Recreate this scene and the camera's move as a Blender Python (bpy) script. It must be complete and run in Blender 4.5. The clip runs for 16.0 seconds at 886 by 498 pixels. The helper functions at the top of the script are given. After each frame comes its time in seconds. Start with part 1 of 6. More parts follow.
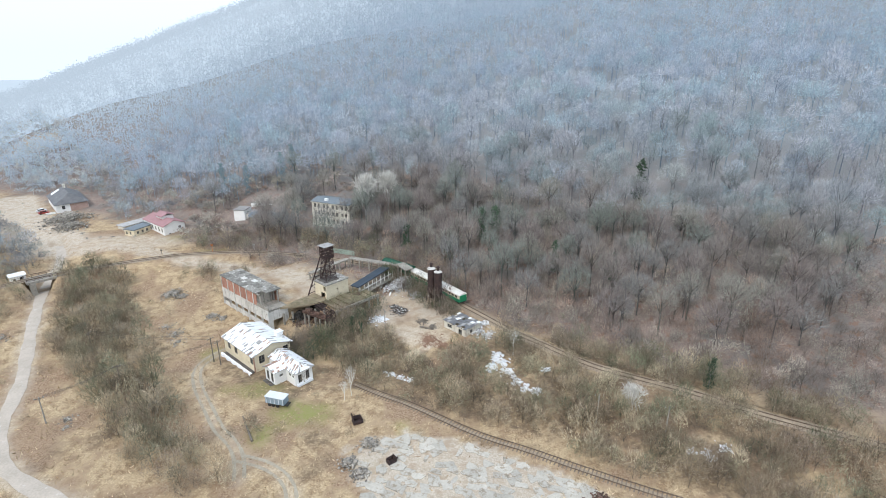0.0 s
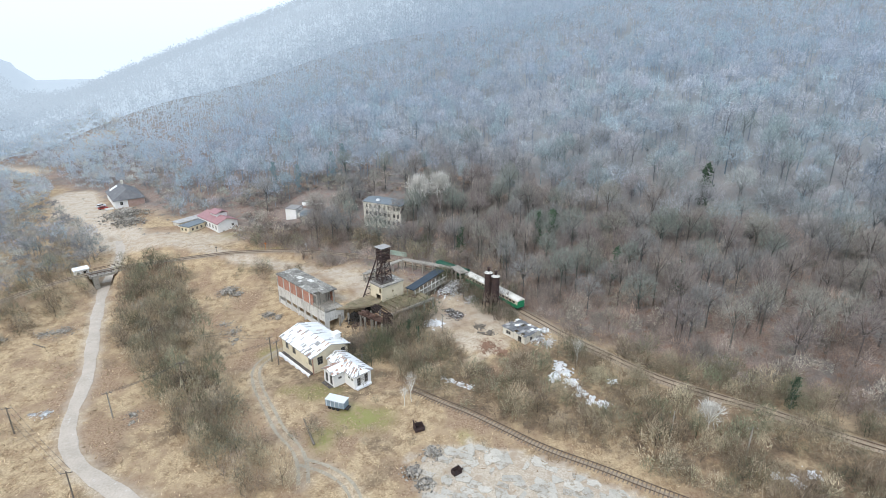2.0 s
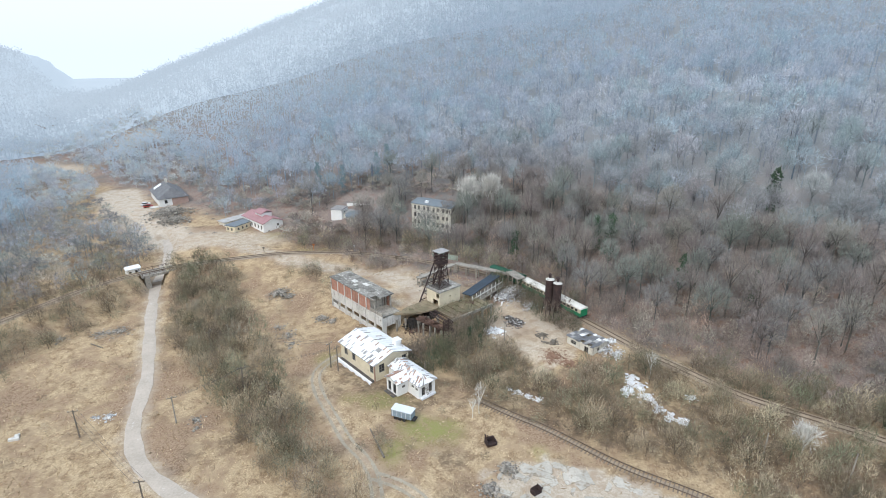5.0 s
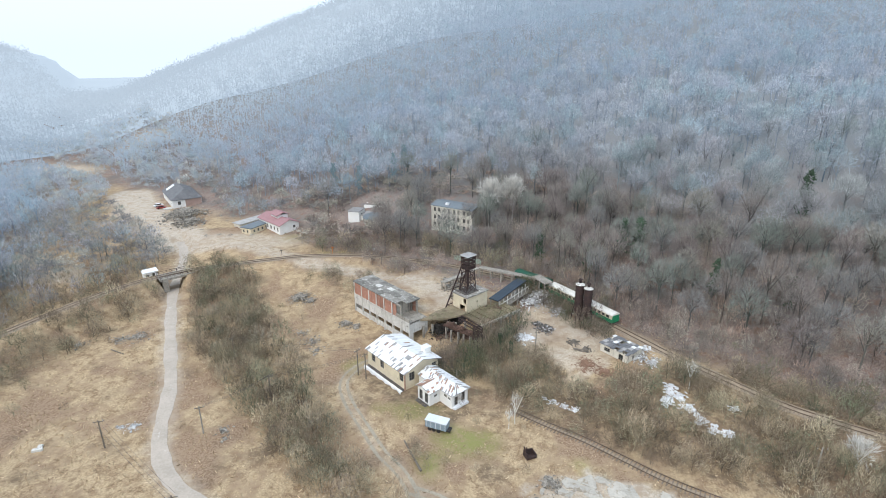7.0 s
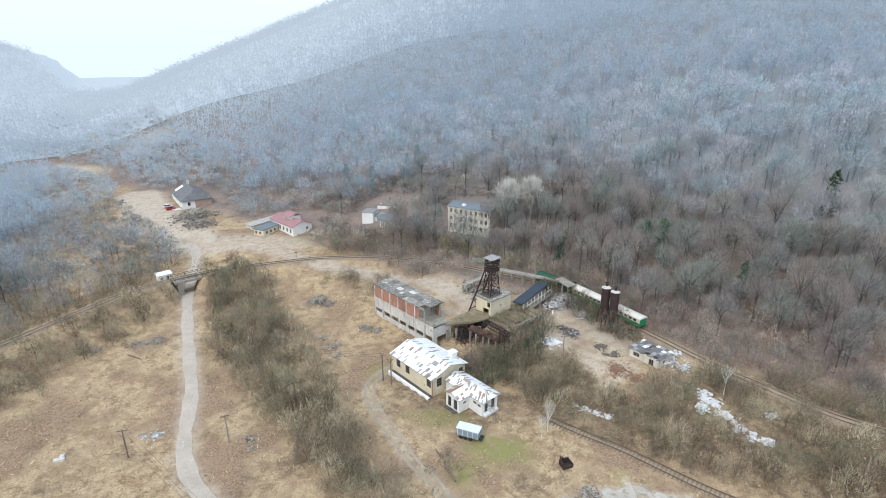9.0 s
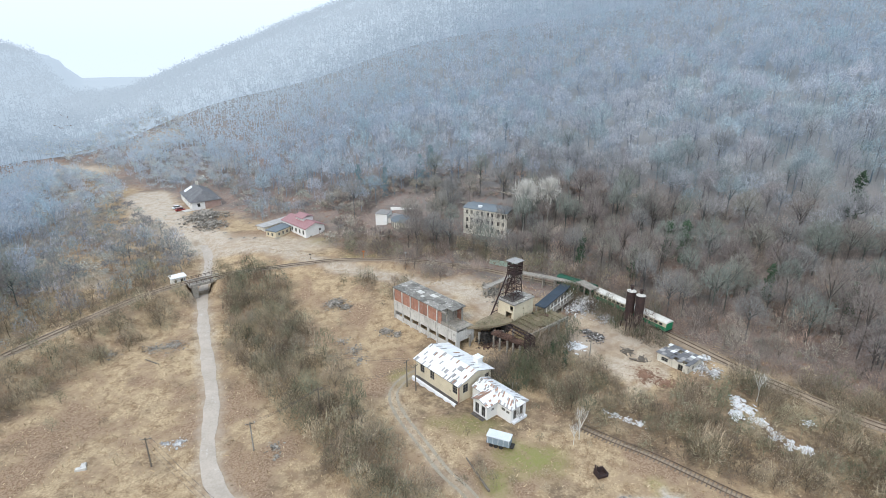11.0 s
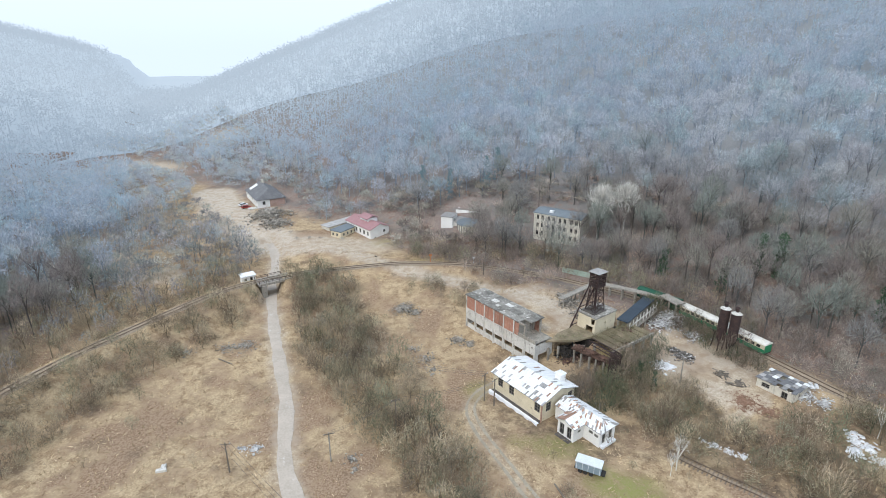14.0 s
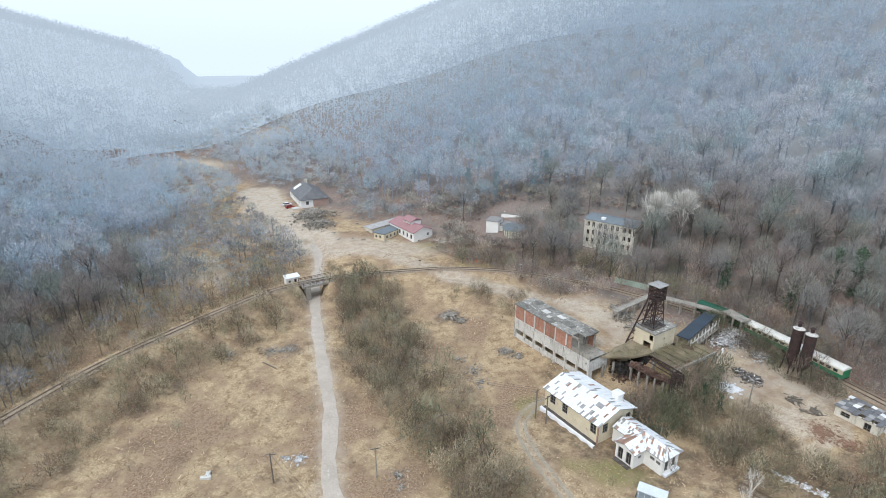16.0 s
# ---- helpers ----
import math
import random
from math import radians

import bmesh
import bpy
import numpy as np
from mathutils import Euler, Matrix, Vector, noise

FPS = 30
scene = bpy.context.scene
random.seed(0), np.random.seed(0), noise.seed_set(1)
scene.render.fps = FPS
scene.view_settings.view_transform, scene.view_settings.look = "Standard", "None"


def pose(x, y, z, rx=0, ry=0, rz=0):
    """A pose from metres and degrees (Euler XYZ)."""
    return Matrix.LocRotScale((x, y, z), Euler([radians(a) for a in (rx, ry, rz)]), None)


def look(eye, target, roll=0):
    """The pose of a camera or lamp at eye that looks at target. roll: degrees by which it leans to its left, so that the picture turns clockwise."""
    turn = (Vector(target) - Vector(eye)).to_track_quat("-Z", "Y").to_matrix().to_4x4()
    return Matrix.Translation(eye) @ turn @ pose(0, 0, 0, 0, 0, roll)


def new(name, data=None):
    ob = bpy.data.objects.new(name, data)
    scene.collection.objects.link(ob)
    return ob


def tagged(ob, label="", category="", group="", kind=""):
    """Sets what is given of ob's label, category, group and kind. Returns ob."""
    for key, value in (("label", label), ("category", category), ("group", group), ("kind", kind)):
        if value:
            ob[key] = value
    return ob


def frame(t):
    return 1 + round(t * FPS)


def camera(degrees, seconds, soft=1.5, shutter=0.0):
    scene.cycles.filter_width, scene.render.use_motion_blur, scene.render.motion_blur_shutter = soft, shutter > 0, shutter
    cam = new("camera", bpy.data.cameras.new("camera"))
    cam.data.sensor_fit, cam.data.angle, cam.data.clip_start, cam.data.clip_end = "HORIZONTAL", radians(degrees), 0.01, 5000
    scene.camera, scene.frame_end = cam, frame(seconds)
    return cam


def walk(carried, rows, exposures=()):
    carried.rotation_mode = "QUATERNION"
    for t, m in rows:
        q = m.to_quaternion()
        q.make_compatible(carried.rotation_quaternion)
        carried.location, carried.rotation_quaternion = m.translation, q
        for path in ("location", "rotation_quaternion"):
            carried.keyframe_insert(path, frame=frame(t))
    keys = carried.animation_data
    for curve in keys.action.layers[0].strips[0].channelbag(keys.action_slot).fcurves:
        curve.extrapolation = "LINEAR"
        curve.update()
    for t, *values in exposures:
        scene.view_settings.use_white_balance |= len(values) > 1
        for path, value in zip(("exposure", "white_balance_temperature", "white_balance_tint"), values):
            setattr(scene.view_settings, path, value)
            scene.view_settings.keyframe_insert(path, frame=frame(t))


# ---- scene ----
cam = camera(78.6, 16.0, soft=0.7)
METRES, EYE, TILT, LEAN, TURN = 56.0, 71.0, -20.0, 0.0, 0.0
ROWS = [
    (0.0, 0.0, 0.0, 0.0, 0.0, 0.0, 0.0),
    (0.5, -0.0291, 0.0139, 0.0036, 0.49, 0.0, -0.16),
    (1.0, -0.0599, 0.0281, 0.0071, 1.54, 0.0, -0.55),
    (1.5, -0.091, 0.0413, 0.0106, 2.54, -0.01, -0.89),
    (2.0, -0.1246, 0.0533, 0.0133, 3.47, -0.0, -1.23),
    (2.5, -0.1579, 0.0635, 0.0157, 4.25, -0.03, -1.5),
    (3.0, -0.1924, 0.0726, 0.018, 4.74, -0.03, -1.73),
    (3.5, -0.2266, 0.0821, 0.02, 5.03, -0.03, -1.87),
    (4.0, -0.2587, 0.0927, 0.0234, 5.27, -0.05, -1.96),
    (6.5, -0.4134, 0.1545, 0.0428, 5.79, -0.11, -2.12),
    (7.0, -0.4458, 0.1665, 0.0463, 5.8, -0.1, -2.16),
    (7.5, -0.4767, 0.178, 0.0501, 5.78, -0.12, -2.15),
    (8.0, -0.507, 0.1878, 0.0526, 5.75, -0.13, -2.13),
    (8.5, -0.5356, 0.1958, 0.0548, 5.72, -0.15, -2.11),
    (9.0, -0.5624, 0.2034, 0.0567, 5.7, -0.16, -2.09),
    (11.5, -0.6957, 0.2467, 0.0681, 5.66, -0.16, -2.09),
    (12.0, -0.7236, 0.2589, 0.0716, 6.16, -0.18, -2.26),
    (12.5, -0.7499, 0.2721, 0.0753, 7.04, -0.22, -2.59),
    (13.0, -0.7772, 0.2851, 0.0786, 8.09, -0.27, -2.96),
    (13.5, -0.8031, 0.2984, 0.0825, 9.27, -0.34, -3.36),
    (14.0, -0.8282, 0.3117, 0.0856, 10.29, -0.38, -3.75),
    (14.5, -0.8511, 0.3262, 0.0891, 11.23, -0.42, -4.08),
    (15.0, -0.8701, 0.3423, 0.0947, 12.25, -0.5, -4.4),
    (15.5, -0.8898, 0.3604, 0.1004, 13.22, -0.56, -4.78),
    (16.0, -0.909, 0.3804, 0.1078, 13.98, -0.63, -5.06),
]
walk(cam, [(t, pose(0, 0, EYE, TILT, LEAN, TURN) @ pose(METRES * x, METRES * y, METRES * z, 90 + pitch, roll, yaw)) for t, x, y, z, yaw, pitch, roll in ROWS],
     [(0.0, 0.09), (4.0, 0.05), (9.0, 0.01), (16.0, -0.07)])

# ---------------------------------------------------------------- light
world = bpy.data.worlds.new("overcast_sky")
scene.world = world
world.use_nodes = True
wn = world.node_tree.nodes
wl = world.node_tree.links
wn.clear()
sky = wn.new("ShaderNodeTexSky")
sky.sky_type = "NISHITA"
sky.sun_disc = False
SUN_EL, SUN_AZ = radians(46), radians(205)
sky.sun_elevation, sky.sun_rotation = SUN_EL, SUN_AZ
sky.dust_density, sky.air_density = 4.0, 1.2
cloud_mix = wn.new("ShaderNodeMix")
cloud_mix.data_type = "RGBA"
cloud_mix.inputs["Factor"].default_value = 0.78
cloud_mix.inputs["B"].default_value = (7.5, 8.85, 10.5, 1)      # even white cloud cover over the blue
wbg = wn.new("ShaderNodeBackground")
wbg.inputs["Strength"].default_value = 0.145
wout = wn.new("ShaderNodeOutputWorld")
wl.new(sky.outputs[0], cloud_mix.inputs["A"])
wl.new(cloud_mix.outputs["Result"], wbg.inputs[0])
wl.new(wbg.outputs[0], wout.inputs[0])
sun_data = bpy.data.lights.new("sun", "SUN")
sun_data.energy, sun_data.angle, sun_data.color = 1.5, radians(20), (1.0, 0.97, 0.93)
sun_ob = new("sun", sun_data)
sun_dir = Vector((math.sin(SUN_AZ) * math.cos(SUN_EL), math.cos(SUN_AZ) * math.cos(SUN_EL), math.sin(SUN_EL)))
sun_ob.matrix_world = look(sun_dir * 300, (0, 0, 0))

rng = np.random.default_rng(7)

# ---------------------------------------------------------------- materials


def mat(name, a, b=None, big=0.35, fine=3.0, rough=0.85, metal=0.0, bump=0.3, c=None, c_amount=0.35, piece=0.0, spec=0.3, island=0.0, streak=None):
    """Two colours mixed at two scales, a third in patches, and a light relief. piece: brightness change from piece to piece."""
    m = bpy.data.materials.new(name)
    m.use_nodes = True
    n, l = m.node_tree.nodes, m.node_tree.links
    bsdf = n["Principled BSDF"]
    b = b or tuple(0.7 * v for v in a)
    geo = n.new("ShaderNodeNewGeometry")
    t1, t2 = n.new("ShaderNodeTexNoise"), n.new("ShaderNodeTexNoise")
    t1.inputs["Scale"].default_value, t2.inputs["Scale"].default_value = big, fine
    t1.inputs["Detail"].default_value, t2.inputs["Detail"].default_value = 4, 5
    l.new(geo.outputs["Position"], t1.inputs["Vector"])
    l.new(geo.outputs["Position"], t2.inputs["Vector"])
    add = n.new("ShaderNodeMath")
    add.operation = "ADD"
    l.new(t1.outputs[0], add.inputs[0])
    l.new(t2.outputs[0], add.inputs[1])
    ramp = n.new("ShaderNodeMapRange")
    ramp.inputs["From Min"].default_value, ramp.inputs["From Max"].default_value = 0.72, 1.28
    l.new(add.outputs[0], ramp.inputs["Value"])
    mix = n.new("ShaderNodeMix")
    mix.data_type = "RGBA"
    mix.inputs["A"].default_value, mix.inputs["B"].default_value = (*a, 1), (*b, 1)
    l.new(ramp.outputs[0], mix.inputs["Factor"])
    col = mix.outputs["Result"]
    if c:
        t3 = n.new("ShaderNodeTexNoise")
        t3.inputs["Scale"].default_value, t3.inputs["Detail"].default_value = big * 2.3, 8
        t3.inputs["Roughness"].default_value = 0.7
        off = n.new("ShaderNodeVectorMath")
        off.inputs[1].default_value = (37, 11, 5)
        l.new(geo.outputs["Position"], off.inputs[0])
        l.new(off.outputs[0], t3.inputs["Vector"])
        r3 = n.new("ShaderNodeMapRange")
        lo = 0.72 - 0.4 * c_amount
        r3.inputs["From Min"].default_value, r3.inputs["From Max"].default_value = lo, lo + 0.09
        l.new(t3.outputs[0], r3.inputs["Value"])
        mx = n.new("ShaderNodeMix")
        mx.data_type = "RGBA"
        mx.inputs["B"].default_value = (*c, 1)
        l.new(r3.outputs[0], mx.inputs["Factor"])
        l.new(col, mx.inputs["A"])
        col = mx.outputs["Result"]
    if streak:
        st = n.new("ShaderNodeTexNoise")
        st.inputs["Scale"].default_value, st.inputs["Detail"].default_value, st.inputs["Roughness"].default_value = 1.0, 6, 0.65
        sm = n.new("ShaderNodeVectorMath")
        sm.operation = "MULTIPLY"
        sm.inputs[1].default_value = (2.6, 2.6, 0.22)
        l.new(geo.outputs["Position"], sm.inputs[0])
        l.new(sm.outputs[0], st.inputs["Vector"])
        sr_ = n.new("ShaderNodeMapRange")
        sr_.inputs["From Min"].default_value, sr_.inputs["From Max"].default_value = 0.54, 0.66
        sr_.inputs["To Max"].default_value = 0.85
        l.new(st.outputs[0], sr_.inputs["Value"])
        sx_ = n.new("ShaderNodeMix")
        sx_.data_type = "RGBA"
        sx_.inputs["B"].default_value = (*streak, 1)
        l.new(sr_.outputs[0], sx_.inputs["Factor"])
        l.new(col, sx_.inputs["A"])
        col = sx_.outputs["Result"]
    if piece or island:
        info = n.new("ShaderNodeObjectInfo")
        pr = n.new("ShaderNodeMapRange")
        pr.inputs["To Min"].default_value, pr.inputs["To Max"].default_value = 1 - (piece or island), 1 + (piece or 0.3 * island)
        l.new(geo.outputs["Random Per Island"] if island else info.outputs["Random"], pr.inputs["Value"])
        sc = n.new("ShaderNodeVectorMath")
        sc.operation = "SCALE"
        l.new(col, sc.inputs[0])
        l.new(pr.outputs[0], sc.inputs["Scale"])
        col = sc.outputs[0]
    l.new(col, bsdf.inputs["Base Color"])
    bsdf.inputs["Roughness"].default_value, bsdf.inputs["Metallic"].default_value = rough, metal
    bsdf.inputs["Specular IOR Level"].default_value = spec
    if bump:
        bp = n.new("ShaderNodeBump")
        bp.inputs["Strength"].default_value, bp.inputs["Distance"].default_value = bump, 0.06
        l.new(t2.outputs[0], bp.inputs["Height"])
        l.new(bp.outputs[0], bsdf.inputs["Normal"])
    return m


def twig_mat(name, glow=0.0, haze=(0.62, 0.72, 0.82)):
    """Bark and twigs: colour from the plant's own tint, varied twig by twig. glow: emission that paints in haze."""
    m = bpy.data.materials.new(name)
    m.use_nodes = True
    n, l = m.node_tree.nodes, m.node_tree.links
    bsdf = n["Principled BSDF"]
    at = n.new("ShaderNodeAttribute")
    at.attribute_name = "tint"
    geo = n.new("ShaderNodeNewGeometry")
    mr = n.new("ShaderNodeMapRange")
    mr.inputs["To Min"].default_value, mr.inputs["To Max"].default_value = 0.6, 1.32
    l.new(geo.outputs["Random Per Island"], mr.inputs["Value"])
    sc = n.new("ShaderNodeVectorMath")
    sc.operation = "SCALE"
    l.new(at.outputs["Color"], sc.inputs[0])
    l.new(mr.outputs[0], sc.inputs["Scale"])
    l.new(sc.outputs[0], bsdf.inputs["Base Color"])
    bsdf.inputs["Roughness"].default_value = 0.9
    bsdf.inputs["Specular IOR Level"].default_value = 0.15
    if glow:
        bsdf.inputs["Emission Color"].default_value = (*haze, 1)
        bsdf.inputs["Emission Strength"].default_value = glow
    return m


M = {
    "concrete": mat("weathered_concrete", (0.40, 0.37, 0.32), (0.24, 0.22, 0.19), 0.5, 4, c=(0.09, 0.085, 0.08), c_amount=0.3, streak=(0.12, 0.11, 0.095)),
    "pale_concrete": mat("whitewashed_concrete", (0.70, 0.69, 0.65), (0.52, 0.50, 0.46), 0.4, 3, c=(0.15, 0.135, 0.12), c_amount=0.33, streak=(0.20, 0.185, 0.16)),
    "old_brick": mat("faded_pink_brick", (0.46, 0.33, 0.28), (0.36, 0.25, 0.21), 0.6, 6, c=(0.5, 0.46, 0.42), c_amount=0.3),
    "brick": mat("orange_brick", (0.45, 0.235, 0.17), (0.34, 0.165, 0.115), 0.6, 9, bump=0.5, c=(0.45, 0.34, 0.28), c_amount=0.42, piece=0.12, streak=(0.22, 0.14, 0.11)),
    "roof_felt": mat("torn_roof_felt", (0.30, 0.285, 0.255), (0.14, 0.13, 0.115), 0.7, 3.5, c=(0.56, 0.55, 0.51), c_amount=0.42, bump=0.8, piece=0.3),
    "cream": mat("cream_plaster", (0.76, 0.68, 0.51), (0.64, 0.56, 0.41), 0.5, 4, c=(0.36, 0.29, 0.2), c_amount=0.3),
    "white_plaster": mat("white_plaster", (0.86, 0.86, 0.84), (0.78, 0.77, 0.74), 0.5, 4, c=(0.5, 0.47, 0.42), c_amount=0.2),
    "dirty_plaster": mat("dirty_pale_plaster", (0.74, 0.71, 0.62), (0.60, 0.57, 0.49), 0.5, 3, c=(0.25, 0.23, 0.2), c_amount=0.35, streak=(0.30, 0.28, 0.24)),
    "dark": mat("dark_window_void", (0.02, 0.02, 0.022), (0.035, 0.035, 0.035), 1, 5, rough=0.35, bump=0),
    "frame": mat("grey_window_frame", (0.3, 0.29, 0.27), (0.2, 0.19, 0.17), 2, 8),
    "white_sheet": mat("white_roof_sheet", (0.84, 0.85, 0.86), (0.74, 0.75, 0.76), 0.4, 2, rough=0.5, piece=0.06, bump=0.1),
    "grey_sheet": mat("grey_roof_sheet", (0.42, 0.41, 0.40), (0.27, 0.26, 0.25), 0.8, 4, rough=0.55, piece=0.25, bump=0.1),
    "fence_green": mat("faded_green_sheet", (0.46, 0.58, 0.50), (0.36, 0.47, 0.40), 0.6, 4, rough=0.55, c=(0.55, 0.56, 0.52), c_amount=0.3),
    "rust_sheet": mat("rusty_roof_sheet", (0.42, 0.27, 0.20), (0.27, 0.16, 0.11), 0.8, 5, rough=0.8, piece=0.25, bump=0.2),
    "rust": mat("dark_rusty_steel", (0.075, 0.047, 0.042), (0.035, 0.026, 0.026), 0.8, 4, rough=0.85, c=(0.16, 0.075, 0.045), c_amount=0.25),
    "red_roof": mat("maroon_sheet_roof", (0.40, 0.22, 0.225), (0.33, 0.18, 0.185), 0.6, 4, rough=0.55),
    "slate": mat("dark_slate_roof", (0.2, 0.2, 0.205), (0.12, 0.122, 0.13), 0.5, 4, rough=0.7, c=(0.42, 0.41, 0.39), c_amount=0.3),
    "blue_felt": mat("dark_blue_roof", (0.045, 0.065, 0.09), (0.033, 0.045, 0.06), 0.5, 4, rough=0.55),
    "blue_slate": mat("blue_grey_roof", (0.19, 0.22, 0.24), (0.14, 0.165, 0.185), 0.5, 4, rough=0.6),
    "asphalt": mat("dusty_pale_road", (0.53, 0.46, 0.39), (0.41, 0.355, 0.295), 0.3, 2.5, c=(0.60, 0.575, 0.54), c_amount=0.3),
    "gravel": mat("brown_ballast", (0.41, 0.325, 0.235), (0.27, 0.21, 0.155), 0.7, 5, bump=0.7),
    "rail": mat("rusty_rail", (0.22, 0.165, 0.125), (0.15, 0.11, 0.085), 1, 6, rough=0.6, metal=0.4),
    "sleeper": mat("old_timber_sleeper", (0.28, 0.225, 0.17), (0.18, 0.145, 0.11), 1, 7),
    "timber": mat("grey_timber_pole", (0.22, 0.19, 0.155), (0.14, 0.12, 0.10), 1, 7),
    "green_paint": mat("green_coach_paint", (0.02, 0.24, 0.11), (0.016, 0.19, 0.09), 0.5, 3, rough=0.4, bump=0.02),
    "loco_paint": mat("dark_green_loco_paint", (0.02, 0.10, 0.06), (0.016, 0.08, 0.05), 0.5, 3, rough=0.45, bump=0.02),
    "cream_paint": mat("cream_coach_paint", (0.62, 0.57, 0.42), (0.55, 0.5, 0.37), 0.5, 3, rough=0.4, bump=0.02),
    "coach_roof": mat("white_coach_roof", (0.78, 0.76, 0.70), (0.66, 0.64, 0.58), 0.5, 3, rough=0.5, bump=0.05),
    "black": mat("black_undergear", (0.03, 0.03, 0.03), (0.05, 0.045, 0.04), 1, 5),
    "trailer_blue": mat("grey_blue_trailer_paint", (0.28, 0.36, 0.42), (0.22, 0.28, 0.33), 0.6, 4, rough=0.5),
    "trailer_top": mat("white_trailer_roof", (0.72, 0.76, 0.80), (0.6, 0.64, 0.68), 0.6, 4, rough=0.5),
    "scrap_white": mat("white_rubble", (0.80, 0.80, 0.80), (0.58, 0.57, 0.56), 0.9, 4, c=(0.3, 0.28, 0.26), c_amount=0.3, island=0.6),
    "scrap_grey": mat("grey_rubble", (0.46, 0.42, 0.365), (0.30, 0.27, 0.23), 0.9, 4, c=(0.56, 0.53, 0.49), c_amount=0.35, island=0.6),
    "scrap_dark": mat("dark_scrap", (0.22, 0.20, 0.18), (0.12, 0.105, 0.095), 0.9, 4, c=(0.5, 0.49, 0.47), c_amount=0.25, island=0.6),
    "scrap_brown": mat("rusty_brown_debris", (0.20, 0.12, 0.09), (0.12, 0.075, 0.06), 0.9, 4, c=(0.3, 0.24, 0.2), c_amount=0.3, island=0.6),
    "red_soil": mat("red_brown_soil", (0.34, 0.21, 0.145), (0.24, 0.145, 0.10), 0.8, 4, c=(0.40, 0.30, 0.22), c_amount=0.35),
    # near-black: the dark of the hollow under the terrace put into the colour
    "pit_dark": mat("sooty_debris", (0.075, 0.068, 0.062), (0.04, 0.037, 0.035), 0.9, 4, c=(0.17, 0.155, 0.14), c_amount=0.3, island=0.5),
    "snow": mat("old_snow", (0.86, 0.87, 0.89), (0.74, 0.75, 0.77), 0.8, 4, rough=0.7),
    "pad": mat("broken_concrete_pad", (0.52, 0.485, 0.425), (0.39, 0.36, 0.31), 0.4, 2.5, c=(0.31, 0.26, 0.20), c_amount=0.5, piece=0.14, bump=0.5),
    "rut": mat("worn_dirt_rut", (0.41, 0.36, 0.28), (0.31, 0.265, 0.20), 0.5, 3),
    "moss": mat("mossy_terrace_soil", (0.30, 0.24, 0.16), (0.15, 0.125, 0.085), 0.6, 4, bump=0.9, c=(0.19, 0.19, 0.10), c_amount=0.4, piece=0.25),
    "car_red": mat("red_car_paint", (0.35, 0.05, 0.04), (0.3, 0.04, 0.035), 0.5, 3, rough=0.35, bump=0),
    "wire": mat("dull_wire", (0.12, 0.12, 0.12), None, 1, 4, bump=0),
    "signal_orange": mat("orange_signal_paint", (0.6, 0.22, 0.08), (0.5, 0.18, 0.06), 1, 4),
}
twigs = twig_mat("bare_twigs")
twigs_mid = twig_mat("far_undergrowth_twigs")
# haze painted as emission: brighter and whiter from band to band
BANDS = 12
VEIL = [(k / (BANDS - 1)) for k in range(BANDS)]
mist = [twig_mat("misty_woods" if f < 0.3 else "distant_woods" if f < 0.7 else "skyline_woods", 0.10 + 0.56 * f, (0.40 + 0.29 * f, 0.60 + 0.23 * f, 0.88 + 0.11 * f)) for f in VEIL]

# ---------------------------------------------------------------- building helpers


def finish(bm, name, material):
    me = bpy.data.meshes.new(name)
    bmesh.ops.recalc_face_normals(bm, faces=bm.faces)
    bm.to_mesh(me)
    bm.free()
    if material:
        me.materials.append(M[material] if isinstance(material, str) else material)
    return me


def part(name, bm, material, parent, label=""):
    ob = new(name, finish(bm, name, material))
    ob.parent = parent
    return tagged(ob, label)


def piece(name, me, parent, m):
    ob = new(name, me)
    ob.parent = parent
    ob.matrix_local = m
    return ob


def thing(name, x, y, z, rz, label, category, group="", kind=""):
    ob = new(name)
    ob.empty_display_size = 0.2
    ob.matrix_world = pose(x, y, z, 0, 0, rz)
    return tagged(ob, label, category, group, kind)


def box(bm, a, b):
    """An upright box between two corners."""
    (x0, y0, z0), (x1, y1, z1) = a, b
    v = [bm.verts.new(p) for p in ((x0, y0, z0), (x1, y0, z0), (x1, y1, z0), (x0, y1, z0), (x0, y0, z1), (x1, y0, z1), (x1, y1, z1), (x0, y1, z1))]
    for f in ((3, 2, 1, 0), (4, 5, 6, 7), (0, 1, 5, 4), (1, 2, 6, 5), (2, 3, 7, 6), (3, 0, 4, 7)):
        bm.faces.new([v[i] for i in f])
    return bm


def boxes(*pairs):
    bm = bmesh.new()
    for a, b in pairs:
        box(bm, a, b)
    return bm


def slab(bm, pts, thick):
    """A plate under the given upper outline."""
    up = [bm.verts.new(p) for p in pts]
    dn = [bm.verts.new((p[0], p[1], p[2] - thick)) for p in pts]
    bm.faces.new(up)
    bm.faces.new(dn[::-1])
    for i in range(len(pts)):
        j = (i + 1) % len(pts)
        bm.faces.new((up[j], up[i], dn[i], dn[j]))
    return bm


def rod(bm, p, q, r0, r1=None, n=6):
    """A tapered bar from p to q."""
    r1 = r0 if r1 is None else r1
    p, q = Vector(p), Vector(q)
    d = (q - p).normalized()
    s = d.orthogonal().normalized()
    t = d.cross(s)
    ring = []
    for c, r in ((p, r0), (q, r1)):
        ring.append([bm.verts.new(c + r * (math.cos(6.2832 * i / n) * s + math.sin(6.2832 * i / n) * t)) for i in range(n)])
    for i in range(n):
        j = (i + 1) % n
        bm.faces.new((ring[0][i], ring[0][j], ring[1][j], ring[1][i]))
    bm.faces.new(ring[0][::-1])
    bm.faces.new(ring[1])
    return bm


